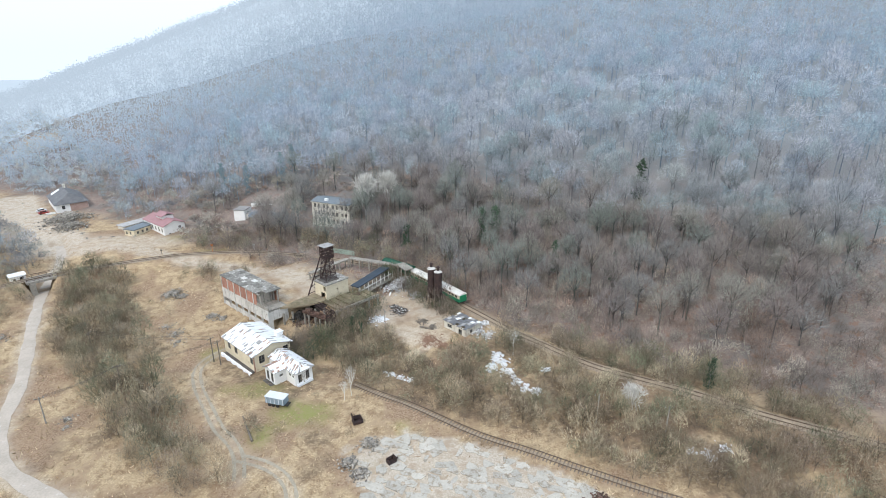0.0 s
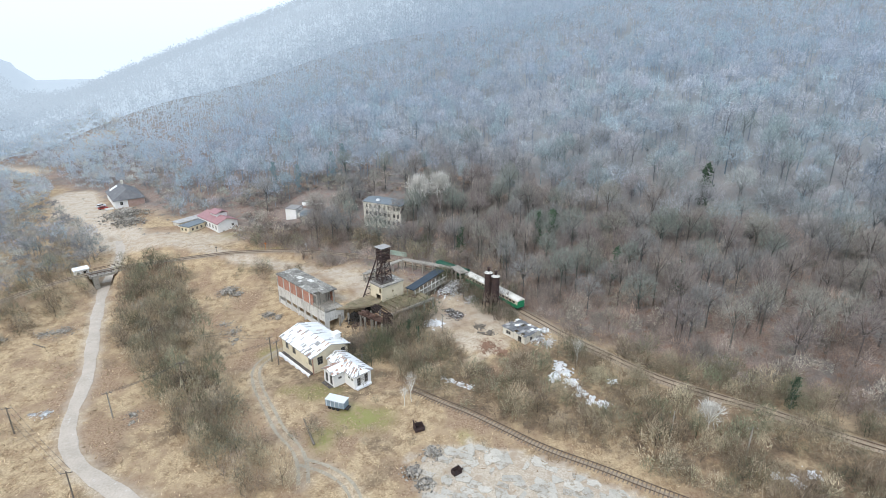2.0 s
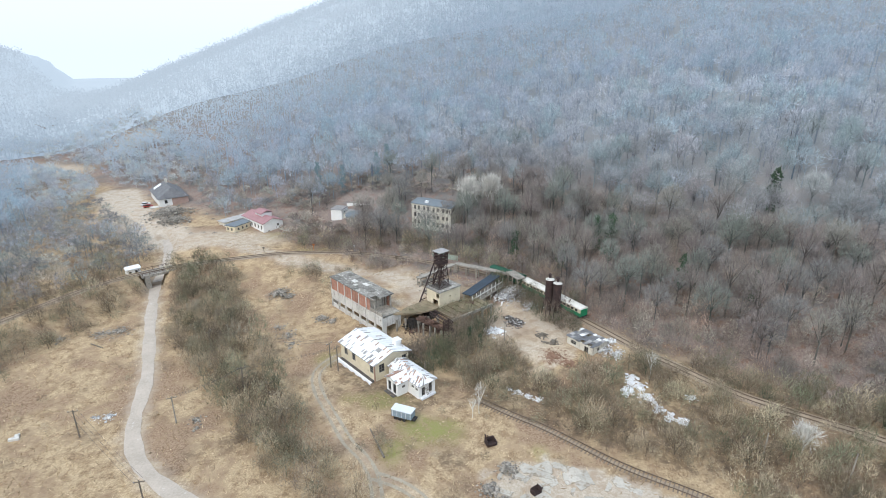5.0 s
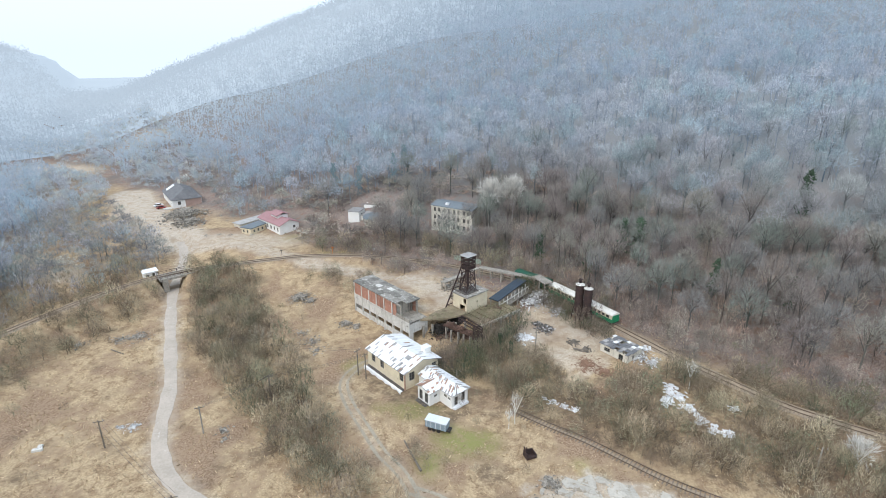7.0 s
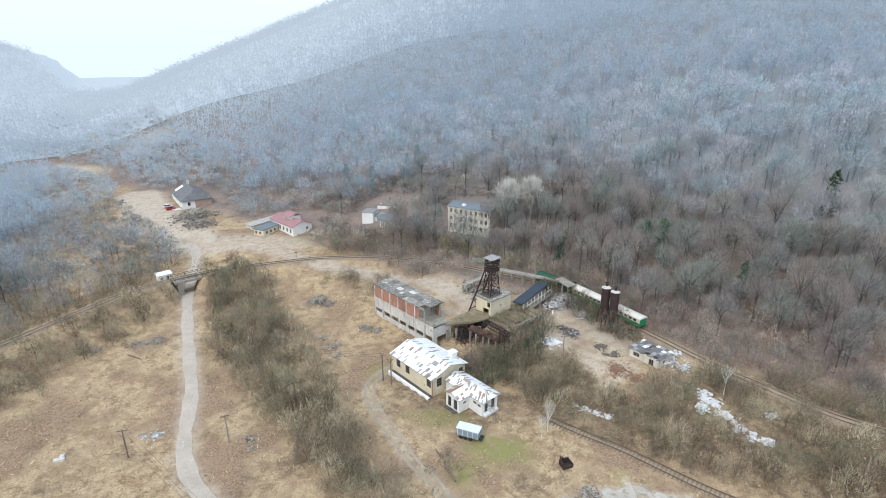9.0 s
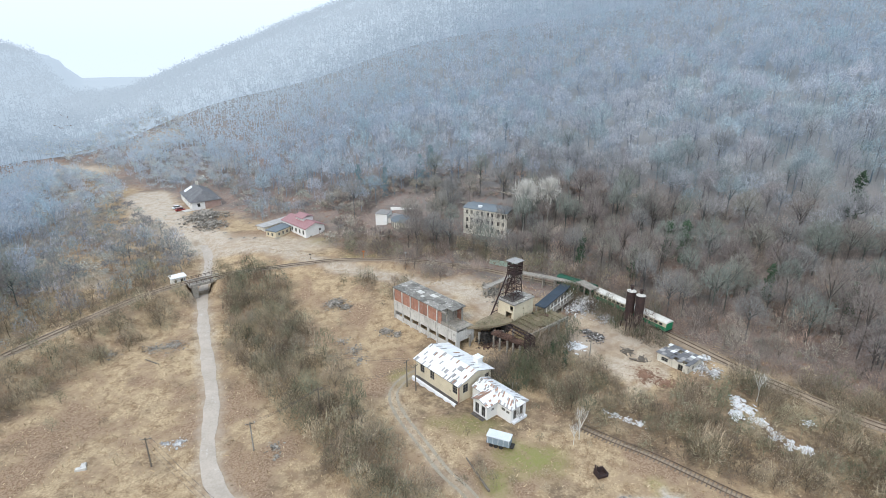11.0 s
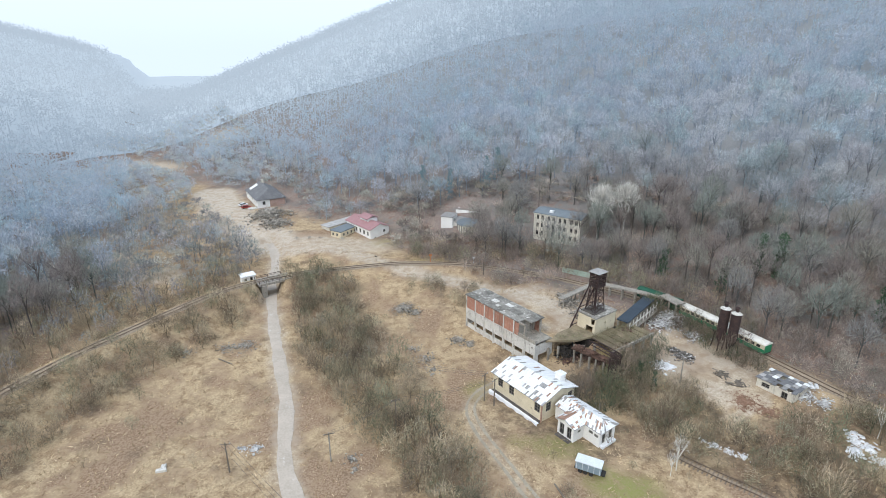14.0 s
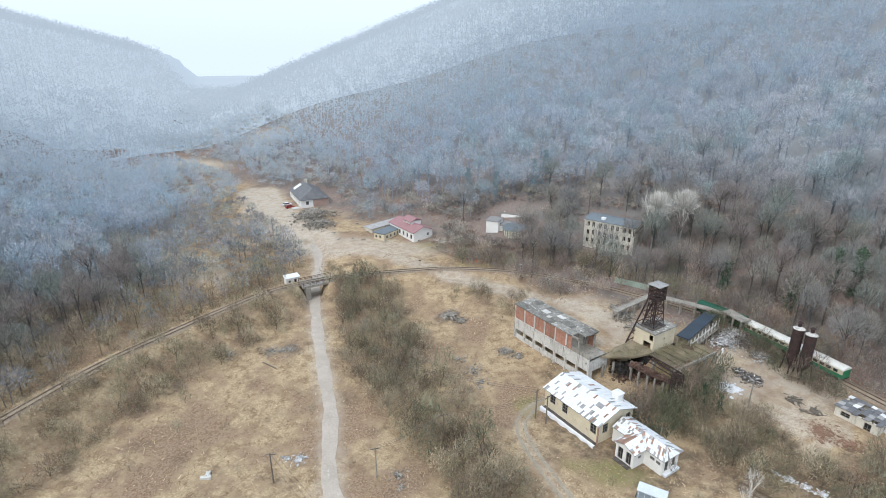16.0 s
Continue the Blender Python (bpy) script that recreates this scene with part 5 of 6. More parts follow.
WOOD, CONC = "weathered timber utility pole", "pale concrete utility pole"
tops = {
    "a": pole(-54.0, 114.0, 6.6, "timber", WOOD, 1, 60), "b": pole(-56.2, 115.4, 6.8, "timber", WOOD, 1, 60),
    "c": pole(-72.5, 104.1, 6.4, "timber", WOOD, 1, 30), "d": pole(-81.5, 92.2, 6.4, "concrete", CONC, 1, 30),
    "e": pole(-15.1, 125.9, 6.2, "concrete", CONC, 1, 120), "f": pole(43.0, 86.2, 6.8, "concrete", CONC, 0),
    "g": pole(30.9, 90.6, 6.8, "concrete", CONC, 0), "h": pole(-88.0, 119.0, 6.4, "timber", WOOD, 1, 80), "i": pole(-33, 112.0, 5.0, "timber", WOOD, 0)}


tops["j"] = pole(-98.6, 86.8, 6.4, "timber", WOOD, 1, 20)
tops["k"] = pole(-74.0, 70.6, 6.4, "timber", WOOD, 1, 20)


def wire(p, q, sag=0.6):
    cu = bpy.data.curves.new("wire", "CURVE")
    cu.dimensions, cu.bevel_depth, cu.bevel_resolution = "3D", 0.022, 0
    sp = cu.splines.new("POLY")
    sp.points.add(12)
    for i in range(13):
        t = i / 12
        c = p.lerp(q, t)
        sp.points[i].co = (c.x, c.y, c.z - sag * 4 * t * (1 - t), 1)
    cu.materials.append(M["wire"])
    ob = new("overhead_wire", cu)
    tagged(ob, "thin overhead wire between utility poles", "wire", "overhead wires")


for a, b in (("b", "h"), ("a", "c"), ("c", "d"), ("j", "k")):
    for k in (-0.8, 0, 0.8):
        o = Vector((0.3 * k, 0.9 * k, 0))
        wire(tops[a] + o, tops[b] + o)


# ---------------------------------------------------------------- rubble, scrap and snow
def heap(name, label, category, spots, n, size, material, flat=0.5, mound=0.0, seed=1, long=1.0, kind="stuff", z0=None):
    """Loose broken lumps strewn round the given spots (x, y, radius)."""
    rr = np.random.default_rng(seed)
    verts, faces = [], []
    cube = np.array([(x, y, z) for z in (-1, 1) for y in (-1, 1) for x in (-1, 1)], float)
    fs = np.array([(0, 2, 3, 1), (4, 5, 7, 6), (0, 1, 5, 4), (1, 3, 7, 5), (3, 2, 6, 7), (2, 0, 4, 6)])
    areas = np.array([s[2] ** 2 for s in spots])
    for i in range(n):
        x, y, r = spots[rr.choice(len(spots), p=areas / areas.sum())]
        d, a = r * abs(rr.normal(0, 0.45)), rr.uniform(0, 6.283)
        px, py = x + d * math.cos(a), y + d * math.sin(a)
        up = mound * r * max(0, 1 - (d / r) ** 1.4) * rr.uniform(0.4, 1)
        s = size * rr.lognormal(0, 0.45)
        c = cube * rr.uniform(0.65, 1.0, (8, 3)) * np.array([s * rr.uniform(0.6, 1.2) * long, s * rr.uniform(0.4, 0.9), s * flat * rr.uniform(0.4, 1.0)])
        e = Euler((rr.normal(0, 0.35 * flat + 0.1), rr.normal(0, 0.35 * flat + 0.1), rr.uniform(0, 6.28))).to_matrix()
        c = c @ np.array(e).T + (px, py, (float(land(px, py)) if z0 is None else z0) + up + s * flat * 0.25)
        faces.append(fs + 8 * i)
        verts.append(c)
    ob = new(name, fast_mesh(name, np.concatenate(verts), np.concatenate(faces), material))
    return tagged(ob, label, category, kind=kind)


heap("white_scrap_heap", "heap of pale rubble and scrap at the edge of the yard", "rubble", [(-12.5, 152.5, 5.5), (-15, 150, 3.5), (-8, 145.5, 3.0)], 2250, 0.125, "scrap_white", 0.6, 0.4, 11, 1.6)
heap("dark_scrap_heap", "heap of grey scrap timber and metal with dark gaps", "scrap", [(-12.0, 136.3, 2.6), (-14, 139, 1.6)], 900, 0.11, "scrap_dark", 0.6, 0.3, 12, 2.0)
heap("pale_scrap_heap", "pale scrap lying on the heap of scrap timber", "scrap", [(-12.0, 136.3, 2.3), (-14, 139, 1.4)], 420, 0.1, "scrap_white", 0.6, 0.34, 36, 2.2)
heap("snow_patch", "patch of white snow on bare dirt", "snow", [(-18.0, 131.6, 2.2), (-16.4, 132.0, 1.6)], 420, 0.3, "snow", 0.22, 0.02, 13)
heap("snow_patch", "broken patches of old white snow among the brush", "snow", [(13.2, 114.3, 1.8), (14.2, 110.5, 1.7), (15.0, 107.6, 1.8), (16.5, 104.0, 1.6), (18.2, 101.8, 1.7), (20.6, 100.6, 1.8), (11.5, 109.5, 2.0), (12.8, 112, 1.6)], 640, 0.28, "snow", 0.22, 0.03, 14)
heap("snow_patch", "broken patches of old white snow among the brush", "snow", [(24.0, 107.2, 1.4), (49.0, 81.6, 1.6), (52.6, 82.4, 1.4), (46.5, 82.4, 1.2)], 200, 0.26, "snow", 0.22, 0.03, 15)
heap("snow_patch", "narrow strip of old snow along a ditch", "snow", [(-9.8, 108.0, 1.2), (-12, 109.2, 1.2), (-7.6, 106.8, 1.1), (-14, 110.5, 0.8)], 170, 0.24, "snow", 0.22, 0.03, 16)
heap("shed_rubble", "pale rubble of a fallen shed beside the railway", "rubble", [(9, 124.5, 3), (11.5, 122.5, 2.2), (10.5, 127, 2)], 840, 0.119, "scrap_white", 0.5, 0.2, 17, 1.5)
heap("demolition_heap", "wide heap of grey demolition rubble before the far house", "rubble", [(-161, 222, 11), (-154, 213, 8), (-166, 229, 6)], 3450, 0.198, "scrap_grey", 0.7, 0.18, 18, 1.4)
heap("grey_rubble_heap", "heap of grey rubble on the slope", "rubble", [(-84, 152.5, 4), (-80, 150.5, 2.4)], 1200, 0.112, "scrap_grey", 0.6, 0.25, 19, 1.5)
heap("grey_rubble_heap", "heap of grey rubble before the hall", "rubble", [(-66, 138.5, 2.4), (-62.5, 137.6, 1.8)], 720, 0.106, "scrap_grey", 0.6, 0.25, 20, 1.5)
heap("loose_rubble", "scattered grey rubble in dry grass", "rubble", [(-72, 129, 4.4), (-69.5, 124.5, 3.4), (-76, 133, 3.6)], 450, 0.112, "scrap_grey", 0.5, 0.03, 21, 1.5)
heap("pale_spoil_heap", "low pale heap of broken concrete", "rubble", [(-14.2, 86.0, 2.4), (-17.6, 80.6, 2.4), (-15.0, 78.2, 2.2)], 990, 0.152, "scrap_grey", 0.5, 0.22, 22)
heap("brick_heap", "heap of broken bricks by the siding", "rubble", [(27, 72.5, 2.4), (24, 71, 2.0)], 440, 0.16, "scrap_brown", 0.7, 0.25, 23)
heap("yard_rubble", "grey rubble strewn in the upper yard", "rubble", [from_mine(14, 25) + (4.5,), from_mine(19, 22) + (3.5,), from_mine(9, 27) + (3,)], 900, 0.158, "scrap_grey", 0.5, 0.15, 24, 1.8)
hang = [from_mine(u, v) for u, v in ((29.5, 9), (31, 10.5), (33, 11.5), (28, 7), (34.5, 11.8))]
heap("collapsed_debris", "rust-brown fallen roof debris under the terrace", "debris", [(*hang[0], 3.2), (*hang[1], 3.0), (*hang[2], 2.6), (*hang[3], 3.0), (*hang[4], 2.0)], 420, 0.12, "scrap_brown", 0.6, 0.2, 25, 2.2)
for u, v, z in ((30.6, 8.5, 5.28), (33.4, 9.3, 5.02), (36.2, 10.0, 4.78)):
    heap("roof_debris", "rust-brown roof debris heaped on a sagging beam", "debris", [(*from_mine(u, v), 1.5)], 330, 0.1, "scrap_brown", 0.6, 0.3, 40 + int(u), 2.4, z0=z)
# debris added in near-black to deepen the painted dark of the pit
pit = [from_mine(u, v) for u, v in ((26.5, 8), (27.5, 10.5))]
heap("sooty_debris", "debris in the pit beside the hall, coloured near-black as a dark void", "debris", [(*pit[0], 3.0), (*pit[1], 2.6)], 1300, 0.11, "pit_dark", 0.6, 0.8, 26, 2.4)
heap("lane_rubble", "pale rubble tipped beside the lane", "rubble", [(-118.3, 126.4, 4.2), (-122.5, 124.5, 3.0), (-131.5, 121.5, 2.6)], 620, 0.12, "scrap_grey", 0.5, 0.06, 29, 1.6)
heap("lane_debris", "pale scraps and planks beside the lane", "debris", [(-97.1, 93.0, 2.0), (-99.5, 92.6, 1.2)], 220, 0.1, "scrap_white", 0.4, 0.06, 30, 2.2)
heap("red_soil", "churned red-brown soil on the clearing", "soil", [(-3.5, 121.0, 3.6), (0.2, 118.6, 2.6)], 900, 0.13, "red_soil", 0.35, 0.02, 35, 1.4)
stump = thing("white_block", -110.4, 84.3, float(land(-110.4, 84.3)), 30, "two pale broken concrete blocks lying in the field", "concrete block")
part("block", slab(bmesh.new(), [(-0.9, -0.25, 0.5), (0.9, -0.35, 0.45), (0.85, 0.3, 0.5), (-0.8, 0.25, 0.6)], 0.6), "pale_concrete", stump)
part("block", slab(bmesh.new(), [(-0.2, 0.5, 0.35), (0.6, 0.45, 0.4), (0.7, 1.5, 0.35), (-0.1, 1.6, 0.3)], 0.45), "pale_concrete", stump)
log2 = thing("fallen_pole", -119.1, 119.0, 0, 0, "old grey pole lying in dry grass beside the lane", "log")
part("trunk", rod(bmesh.new(), (-2.4, 0.9, float(land(-121.5, 119.9)) + 0.12), (2.2, -0.8, float(land(-116.9, 118.2)) + 0.12), 0.13, 0.18, 7), "timber", log2)
heap("fallen_planks", "pale planks and branches lying on the dirt", "planks", [(-5.5, 130.5, 2.0), (-3.0, 127.5, 2.0)], 80, 0.18, "timber", 0.3, 0.02, 27, 4.0)
heap("yellow_debris", "pale scraps in the dry field", "debris", [(-78, 93.5, 2.2), (-76.5, 91, 1.4)], 180, 0.099, "scrap_grey", 0.5, 0.05, 28, 1.5)

# rusty lattice of the old conveyor
conv = thing("conveyor_frame", *from_mine(39.7, 9.0), float(land(*from_mine(39.7, 9.0))), MINE[2], "rusty steel lattice of a fallen conveyor", "conveyor")
lattice(conv, -0.2, 6.8, 0.9, 0.9, 0.8, 0.8, 5, 0.11)
bm = bmesh.new()
for y in (-0.7, 0.7):
    for z in (6.2, 7.0):
        rod(bm, (0.4, y, z), (-7.6, y + 1.2, z - 0.4), 0.11, None, 4)
for i in range(9):
    p, q = Vector((0.4, -0.7, 6.2)).lerp(Vector((-7.6, 0.5, 5.8)), i / 8), Vector((0.4, 0.7, 7.0)).lerp(Vector((-7.6, 1.9, 6.6)), i / 8)
    rod(bm, p, q, 0.07, None, 4)
    rod(bm, (p.x, p.y, q.z), (q.x, q.y, p.z), 0.07, None, 4)
part("bridge_truss", bm, "rust", conv)

# cars parked below the far house
for x, y, rz, m in ((-178.5, 233.0, 40, "car_red"), (-182.0, 236.5, 55, "white_sheet")):
    car = thing("parked_car", x, y, float(land(x, y)), rz, "small red parked car on the dirt yard" if m == "car_red" else "small white parked car on the dirt yard", "car", "parked cars")
    part("body", boxes(((-2.0, -0.8, 0.35), (2.0, 0.8, 0.9))), m, car)
    cab = part("cabin", slab(bmesh.new(), [(-1.2, -0.68, 1.45), (0.7, -0.68, 1.45), (0.7, 0.68, 1.45), (-1.2, 0.68, 1.45)], 0.08), m, car)
    part("glazing", boxes(((-1.4, -0.7, 0.9), (0.95, 0.7, 1.37))), "dark", car)
    for wx in (-1.25, 1.25):
        for wy in (-0.75, 0.75):
            part("wheel", rod(bmesh.new(), (wx, wy - 0.1, 0.32), (wx, wy + 0.1, 0.32), 0.32, None, 10), "black", car)

# broken concrete pad, piece by piece
pad = thing("concrete_pad", 0, 0, 0, 0, "wide pad of broken pale concrete slabs", "pavement", kind="structure")
rp = np.random.default_rng(31)
shapes = []
for k in range(7):
    n = 7
    a = np.sort(rp.uniform(0, 6.28, n))
    bm = slab(bmesh.new(), [(1.75 * math.cos(t) * rp.uniform(0.75, 1.1), 1.35 * math.sin(t) * rp.uniform(0.75, 1.1), 0.0) for t in a], 0.3)
    shapes.append(finish(bm, "slab_piece", "pad"))
ca, sa = math.cos(radians(-28)), math.sin(radians(-28))
for i in range(-14, 18):
    for k in range(-12, 12):
        x, y = 8 + (i * 2.55 + rp.uniform(-0.6, 0.6)) * ca - (k * 2.2 + rp.uniform(-0.5, 0.5)) * sa, 74 + (i * 2.55) * sa + (k * 2.2) * ca
        if within(x, y, PAD) and away(np.array([x]), np.array([y]), PB)[0] > 2.6 and rp.random() < 0.93 - 0.6 * (wave(x, y, 5, 12) > 0.3):
            s = rp.uniform(0.8, 1.3)
            m = Matrix.Translation((x, y, float(land(x, y)) + rp.uniform(0.03, 0.13))) @ Euler((rp.normal(0, 0.012), rp.normal(0, 0.012), radians(-28) + rp.choice([0, math.pi]) + rp.normal(0, 0.12))).to_matrix().to_4x4() @ Matrix.Diagonal((s, s, 1, 1))
            piece("slab_piece", shapes[rp.integers(7)], pad, m)


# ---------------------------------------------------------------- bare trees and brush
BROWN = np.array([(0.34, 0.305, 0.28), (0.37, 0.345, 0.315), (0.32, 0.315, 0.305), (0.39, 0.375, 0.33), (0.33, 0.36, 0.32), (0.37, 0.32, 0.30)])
# WOODS and GREY: greys that carry painted haze on the farther slopes
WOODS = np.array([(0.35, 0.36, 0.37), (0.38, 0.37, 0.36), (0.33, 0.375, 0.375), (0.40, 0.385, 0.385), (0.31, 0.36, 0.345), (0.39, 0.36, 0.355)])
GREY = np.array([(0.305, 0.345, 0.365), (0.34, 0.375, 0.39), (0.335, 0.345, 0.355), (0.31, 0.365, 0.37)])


def unit(v):
    return v / (np.linalg.norm(v, axis=-1, keepdims=True) + 1e-9)


def slivers(a, b, w0, rr):
    """Thin tapering twigs from a to b."""
    d = unit(b - a)
    side = unit(np.cross(d, unit(rr.normal(0, 1, a.shape))))
    n = len(a)
    v = np.stack([a - side * w0[:, None] / 2, a + side * w0[:, None] / 2, b], 1).reshape(-1, 3)
    return v, np.arange(3 * n).reshape(n, 3)


def dome_twigs(rr, h, rad, base, n, width):
    """Fine outer twigs of one bare crown: a lumpy dome, dense at its skin and open below."""
    bumps = unit(rr.normal(0, 1, (11, 3)) + (0, 0, 0.5))
    d = rr.normal(0, 1, (n, 3))
    d[:, 2] = np.abs(d[:, 2]) * 1.1 - 0.38
    d = unit(d)
    swell = 0.74 + 0.34 * np.exp(-7 * (1 - (d @ bumps.T).max(1)))
    c = np.array((0, 0, base + 0.36 * (h - base)))
    shape = np.array((rad, rad, 0.64 * (h - base)))
    reach = np.where(rr.random(n) < 0.72, rr.uniform(0.62, 0.86, n), rr.uniform(0.2, 0.62, n))
    a = c + d * shape * (swell * reach)[:, None]
    b = c + unit(d + rr.normal(0, 0.2, (n, 3)) + (0, 0, 0.12)) * shape * (swell * (reach + rr.uniform(0.16, 0.36, n)))[:, None]
    return slivers(a, b, width * rr.uniform(0.6, 1.4, n), rr)


def crown_twigs(rr, h, rad, base, n, width, spread=1.0, dome=0.55):
    """Twigs of one bare crown round (0, 0): fine branches that radiate from lobes to an uneven dome."""
    lobes = 7
    t = rr.uniform(0, 6.283, lobes) + np.arange(lobes) * 0.9
    q = np.sqrt(rr.uniform(0.05, 0.55, lobes)) * spread
    lx, ly = q * np.cos(t) * rad * 0.62, q * np.sin(t) * rad * 0.62
    lz = base + (h - base) * (0.30 + 0.26 * (1 - q ** 2) + rr.uniform(-0.08, 0.08, lobes))
    lr = rad * rr.uniform(0.58, 0.82, lobes)
    k = rr.integers(0, lobes, n)
    d = rr.normal(0, 1, (n, 3))
    d[:, 2] = np.abs(d[:, 2]) * (0.55 + dome) - 0.32
    d = unit(d)
    c = np.stack([lx, ly, lz], 1)[k]
    up = (h - lz[k]) / (lr[k] * 1.25)
    shape = np.stack([lr[k], lr[k], lr[k] * np.clip(up, 0.7, 2.2)], 1)
    a = c + d * shape * rr.uniform(0.15, 0.72, n)[:, None]
    b = c + unit(d + rr.normal(0, 0.22, (n, 3))) * shape * rr.uniform(0.78, 1.12, n)[:, None]
    return slivers(a, b, width * rr.uniform(0.6, 1.4, n), rr)


def stems(rr, h, rad, base, limbs, r0):
    """Trunk and limbs as three-sided tapering bars."""
    segs = [((0, 0, -0.4), (rr.normal(0, 0.2), rr.normal(0, 0.2), base + (h - base) * 0.45), r0, r0 * 0.45)]
    for i in range(limbs):
        t = 6.283 * i / limbs + rr.uniform(-0.4, 0.4)
        z0 = base * rr.uniform(0.75, 1.05) + (h - base) * rr.uniform(0, 0.3)
        q = rr.uniform(0.45, 0.9)
        segs.append(((0, 0, z0), (math.cos(t) * rad * q, math.sin(t) * rad * q, z0 + (h - z0) * rr.uniform(0.45, 0.85)), r0 * 0.5, r0 * 0.12))
    V, F = [], []
    for p, q, a, b in segs:
        p, q = np.array(p, float), np.array(q, float)
        d = unit(q - p)
        s = unit(np.cross(d, (0.3, 0.9, 0.1)))
        u = np.cross(d, s)
        o = len(V) * 6
        ring = [c + r * (math.cos(w) * s + math.sin(w) * u) for c, r in ((p, a), (q, b)) for w in (0, 2.094, 4.189)]
        V.append(np.array(ring))
        for i in range(3):
            j = (i + 1) % 3
            F += [(o + i, o + j, o + 3 + j), (o + i, o + 3 + j, o + 3 + i)]
    return np.concatenate(V), np.array(F)


def variants(kinds, seed):
    """A few crown and stem shapes to be strewn."""
    rr = np.random.default_rng(seed)
    out = []
    for h, rad, base, n, width, limbs, r0, dome in kinds:
        out.append((dome_twigs(rr, h, rad, base, n, width) if dome is None else crown_twigs(rr, h, rad, base, n, width, 1.0, dome), stems(rr, h, rad, base, limbs, r0), h))
    return out


def strew(name, label, category, spots, kinds, tints, material, seed, trunks=True, bark=0.5, vary=0.2):
    """One object of very many plants: spots rows of (x, y, scale)."""
    rr = np.random.default_rng(seed)
    V, F, T = [], [], []
    o = 0
    zs = land(spots[:, 0], spots[:, 1])
    for (x, y, s), z in zip(spots, zs):
        (cv, cf), (sv, sf), _ = kinds[rr.integers(len(kinds))]
        a = rr.uniform(0, 6.283)
        R = np.array([(math.cos(a), -math.sin(a), 0), (math.sin(a), math.cos(a), 0), (0, 0, 1)])
        tint = (tints(x, y, rr) if callable(tints) else tints[rr.integers(len(tints))]) * rr.uniform(1 - vary, 1 + vary) * (1 + 1.2 * (vary - 0.2) * wave(x, y, 3.5, 15))
        for vv, ff, tt in ((cv, cf, tint), (sv, sf, tint * bark))[: 2 if trunks else 1]:
            V.append((vv @ R.T) * np.array([s, s, s * rr.uniform(0.9, 1.1)]) + (x, y, z - 0.1))
            F.append(ff + o)
            T.append(np.broadcast_to(tt, vv.shape))
            o += len(vv)
    if not V:
        return None
    ob = new(name, fast_mesh(name, np.concatenate(V), np.concatenate(F), material, np.concatenate(T)))
    return tagged(ob, label, category, kind="stuff")


def strewn_grid(x0, x1, y0, y1, gap, seed):
    rr = np.random.default_rng(seed)
    X, Y = np.meshgrid(np.arange(x0, x1, gap), np.arange(y0, y1, gap))
    X, Y = X.ravel(), Y.ravel()
    return X + rr.uniform(-0.45, 0.45, X.shape) * gap, Y + rr.uniform(-0.45, 0.45, Y.shape) * gap


FOOT = [(-42, 203, 13), (-76, 213, 13), (-112, 212, 13), (-126, 214, 11), (-178, 242, 18), (-160, 220, 14), (-26, 154, 15), (-54, 142, 13), (-30, 143, 11), (5, 124, 8), (-3, 141.5, 3.5), (-46, 114, 12), (-35.6, 98, 5), (-17.6, 92.6, 3), (-135, 158, 4), (-12, 150, 7)]


def clear_of(x, y, rail=3.0, road=3.6, foot=1.0):
    ok = (away(x, y, PA) > rail) & (away(x, y, PB) > rail - 1.4) & (away(x, y, PR) > road)
    for fx, fy, fr in FOOT:
        ok &= np.hypot(x - fx, y - fy) > fr * foot
    u, v = to_mine(x, y)
    ok &= ~((u > -2) & (u < 30) & (v > -2.5) & (v < 30))
    ok &= ~within(x, y, CLEARING)
    return ok


# the wooded hill and the far side of the valley
fx, fy = strewn_grid(-820, 480, 80, 760, 5.9, 41)
fr, faz = polar(fx, fy)
fs = 0.506 * fx + 0.862 * fy
fd = -0.8 * (fx + 203) - 0.6 * (fy - 257)
edge = wave(fx, fy, 12, 14) * 5
woods = (fs > 127 + edge) & (fd < 8)
woods |= (fd > 45 + edge) & (fx < -172)
woods |= (fr > 420)
open_ground = np.zeros(len(fx), bool)
for cx, cy, a, b in ((-285, 300, 34, 15), (-258, 344, 24, 12), (-215, 275, 20, 34), (-135, 215, 40, 22), (-185, 245, 40, 30), (-90, 204, 16, 12), (-205, 172, 22, 9)):
    open_ground |= np.hypot((fx - cx) / a, (fy - cy) / b) < 1
woods &= ~open_ground
woods &= (faz > -63) & (faz < 49) & (fr < 780) & clear_of(fx, fy, 4.0, 5.0)
# keep the lower wood lighter towards the meadow
woods &= ~((faz > 8) & (fr > 470)) & ~((faz > -8) & (fr > 620))
rr = np.random.default_rng(5)
woods &= rr.random(len(fx)) < 0.89
woods &= (land(fx, fy) - 71) / np.maximum(fr - 30, 1) < math.tan(radians(8.5))
W = np.stack([fx, fy, rr.uniform(0.8, 1.22, len(fx))], 1)[woods]
wr, waz = polar(W[:, 0], W[:, 1])

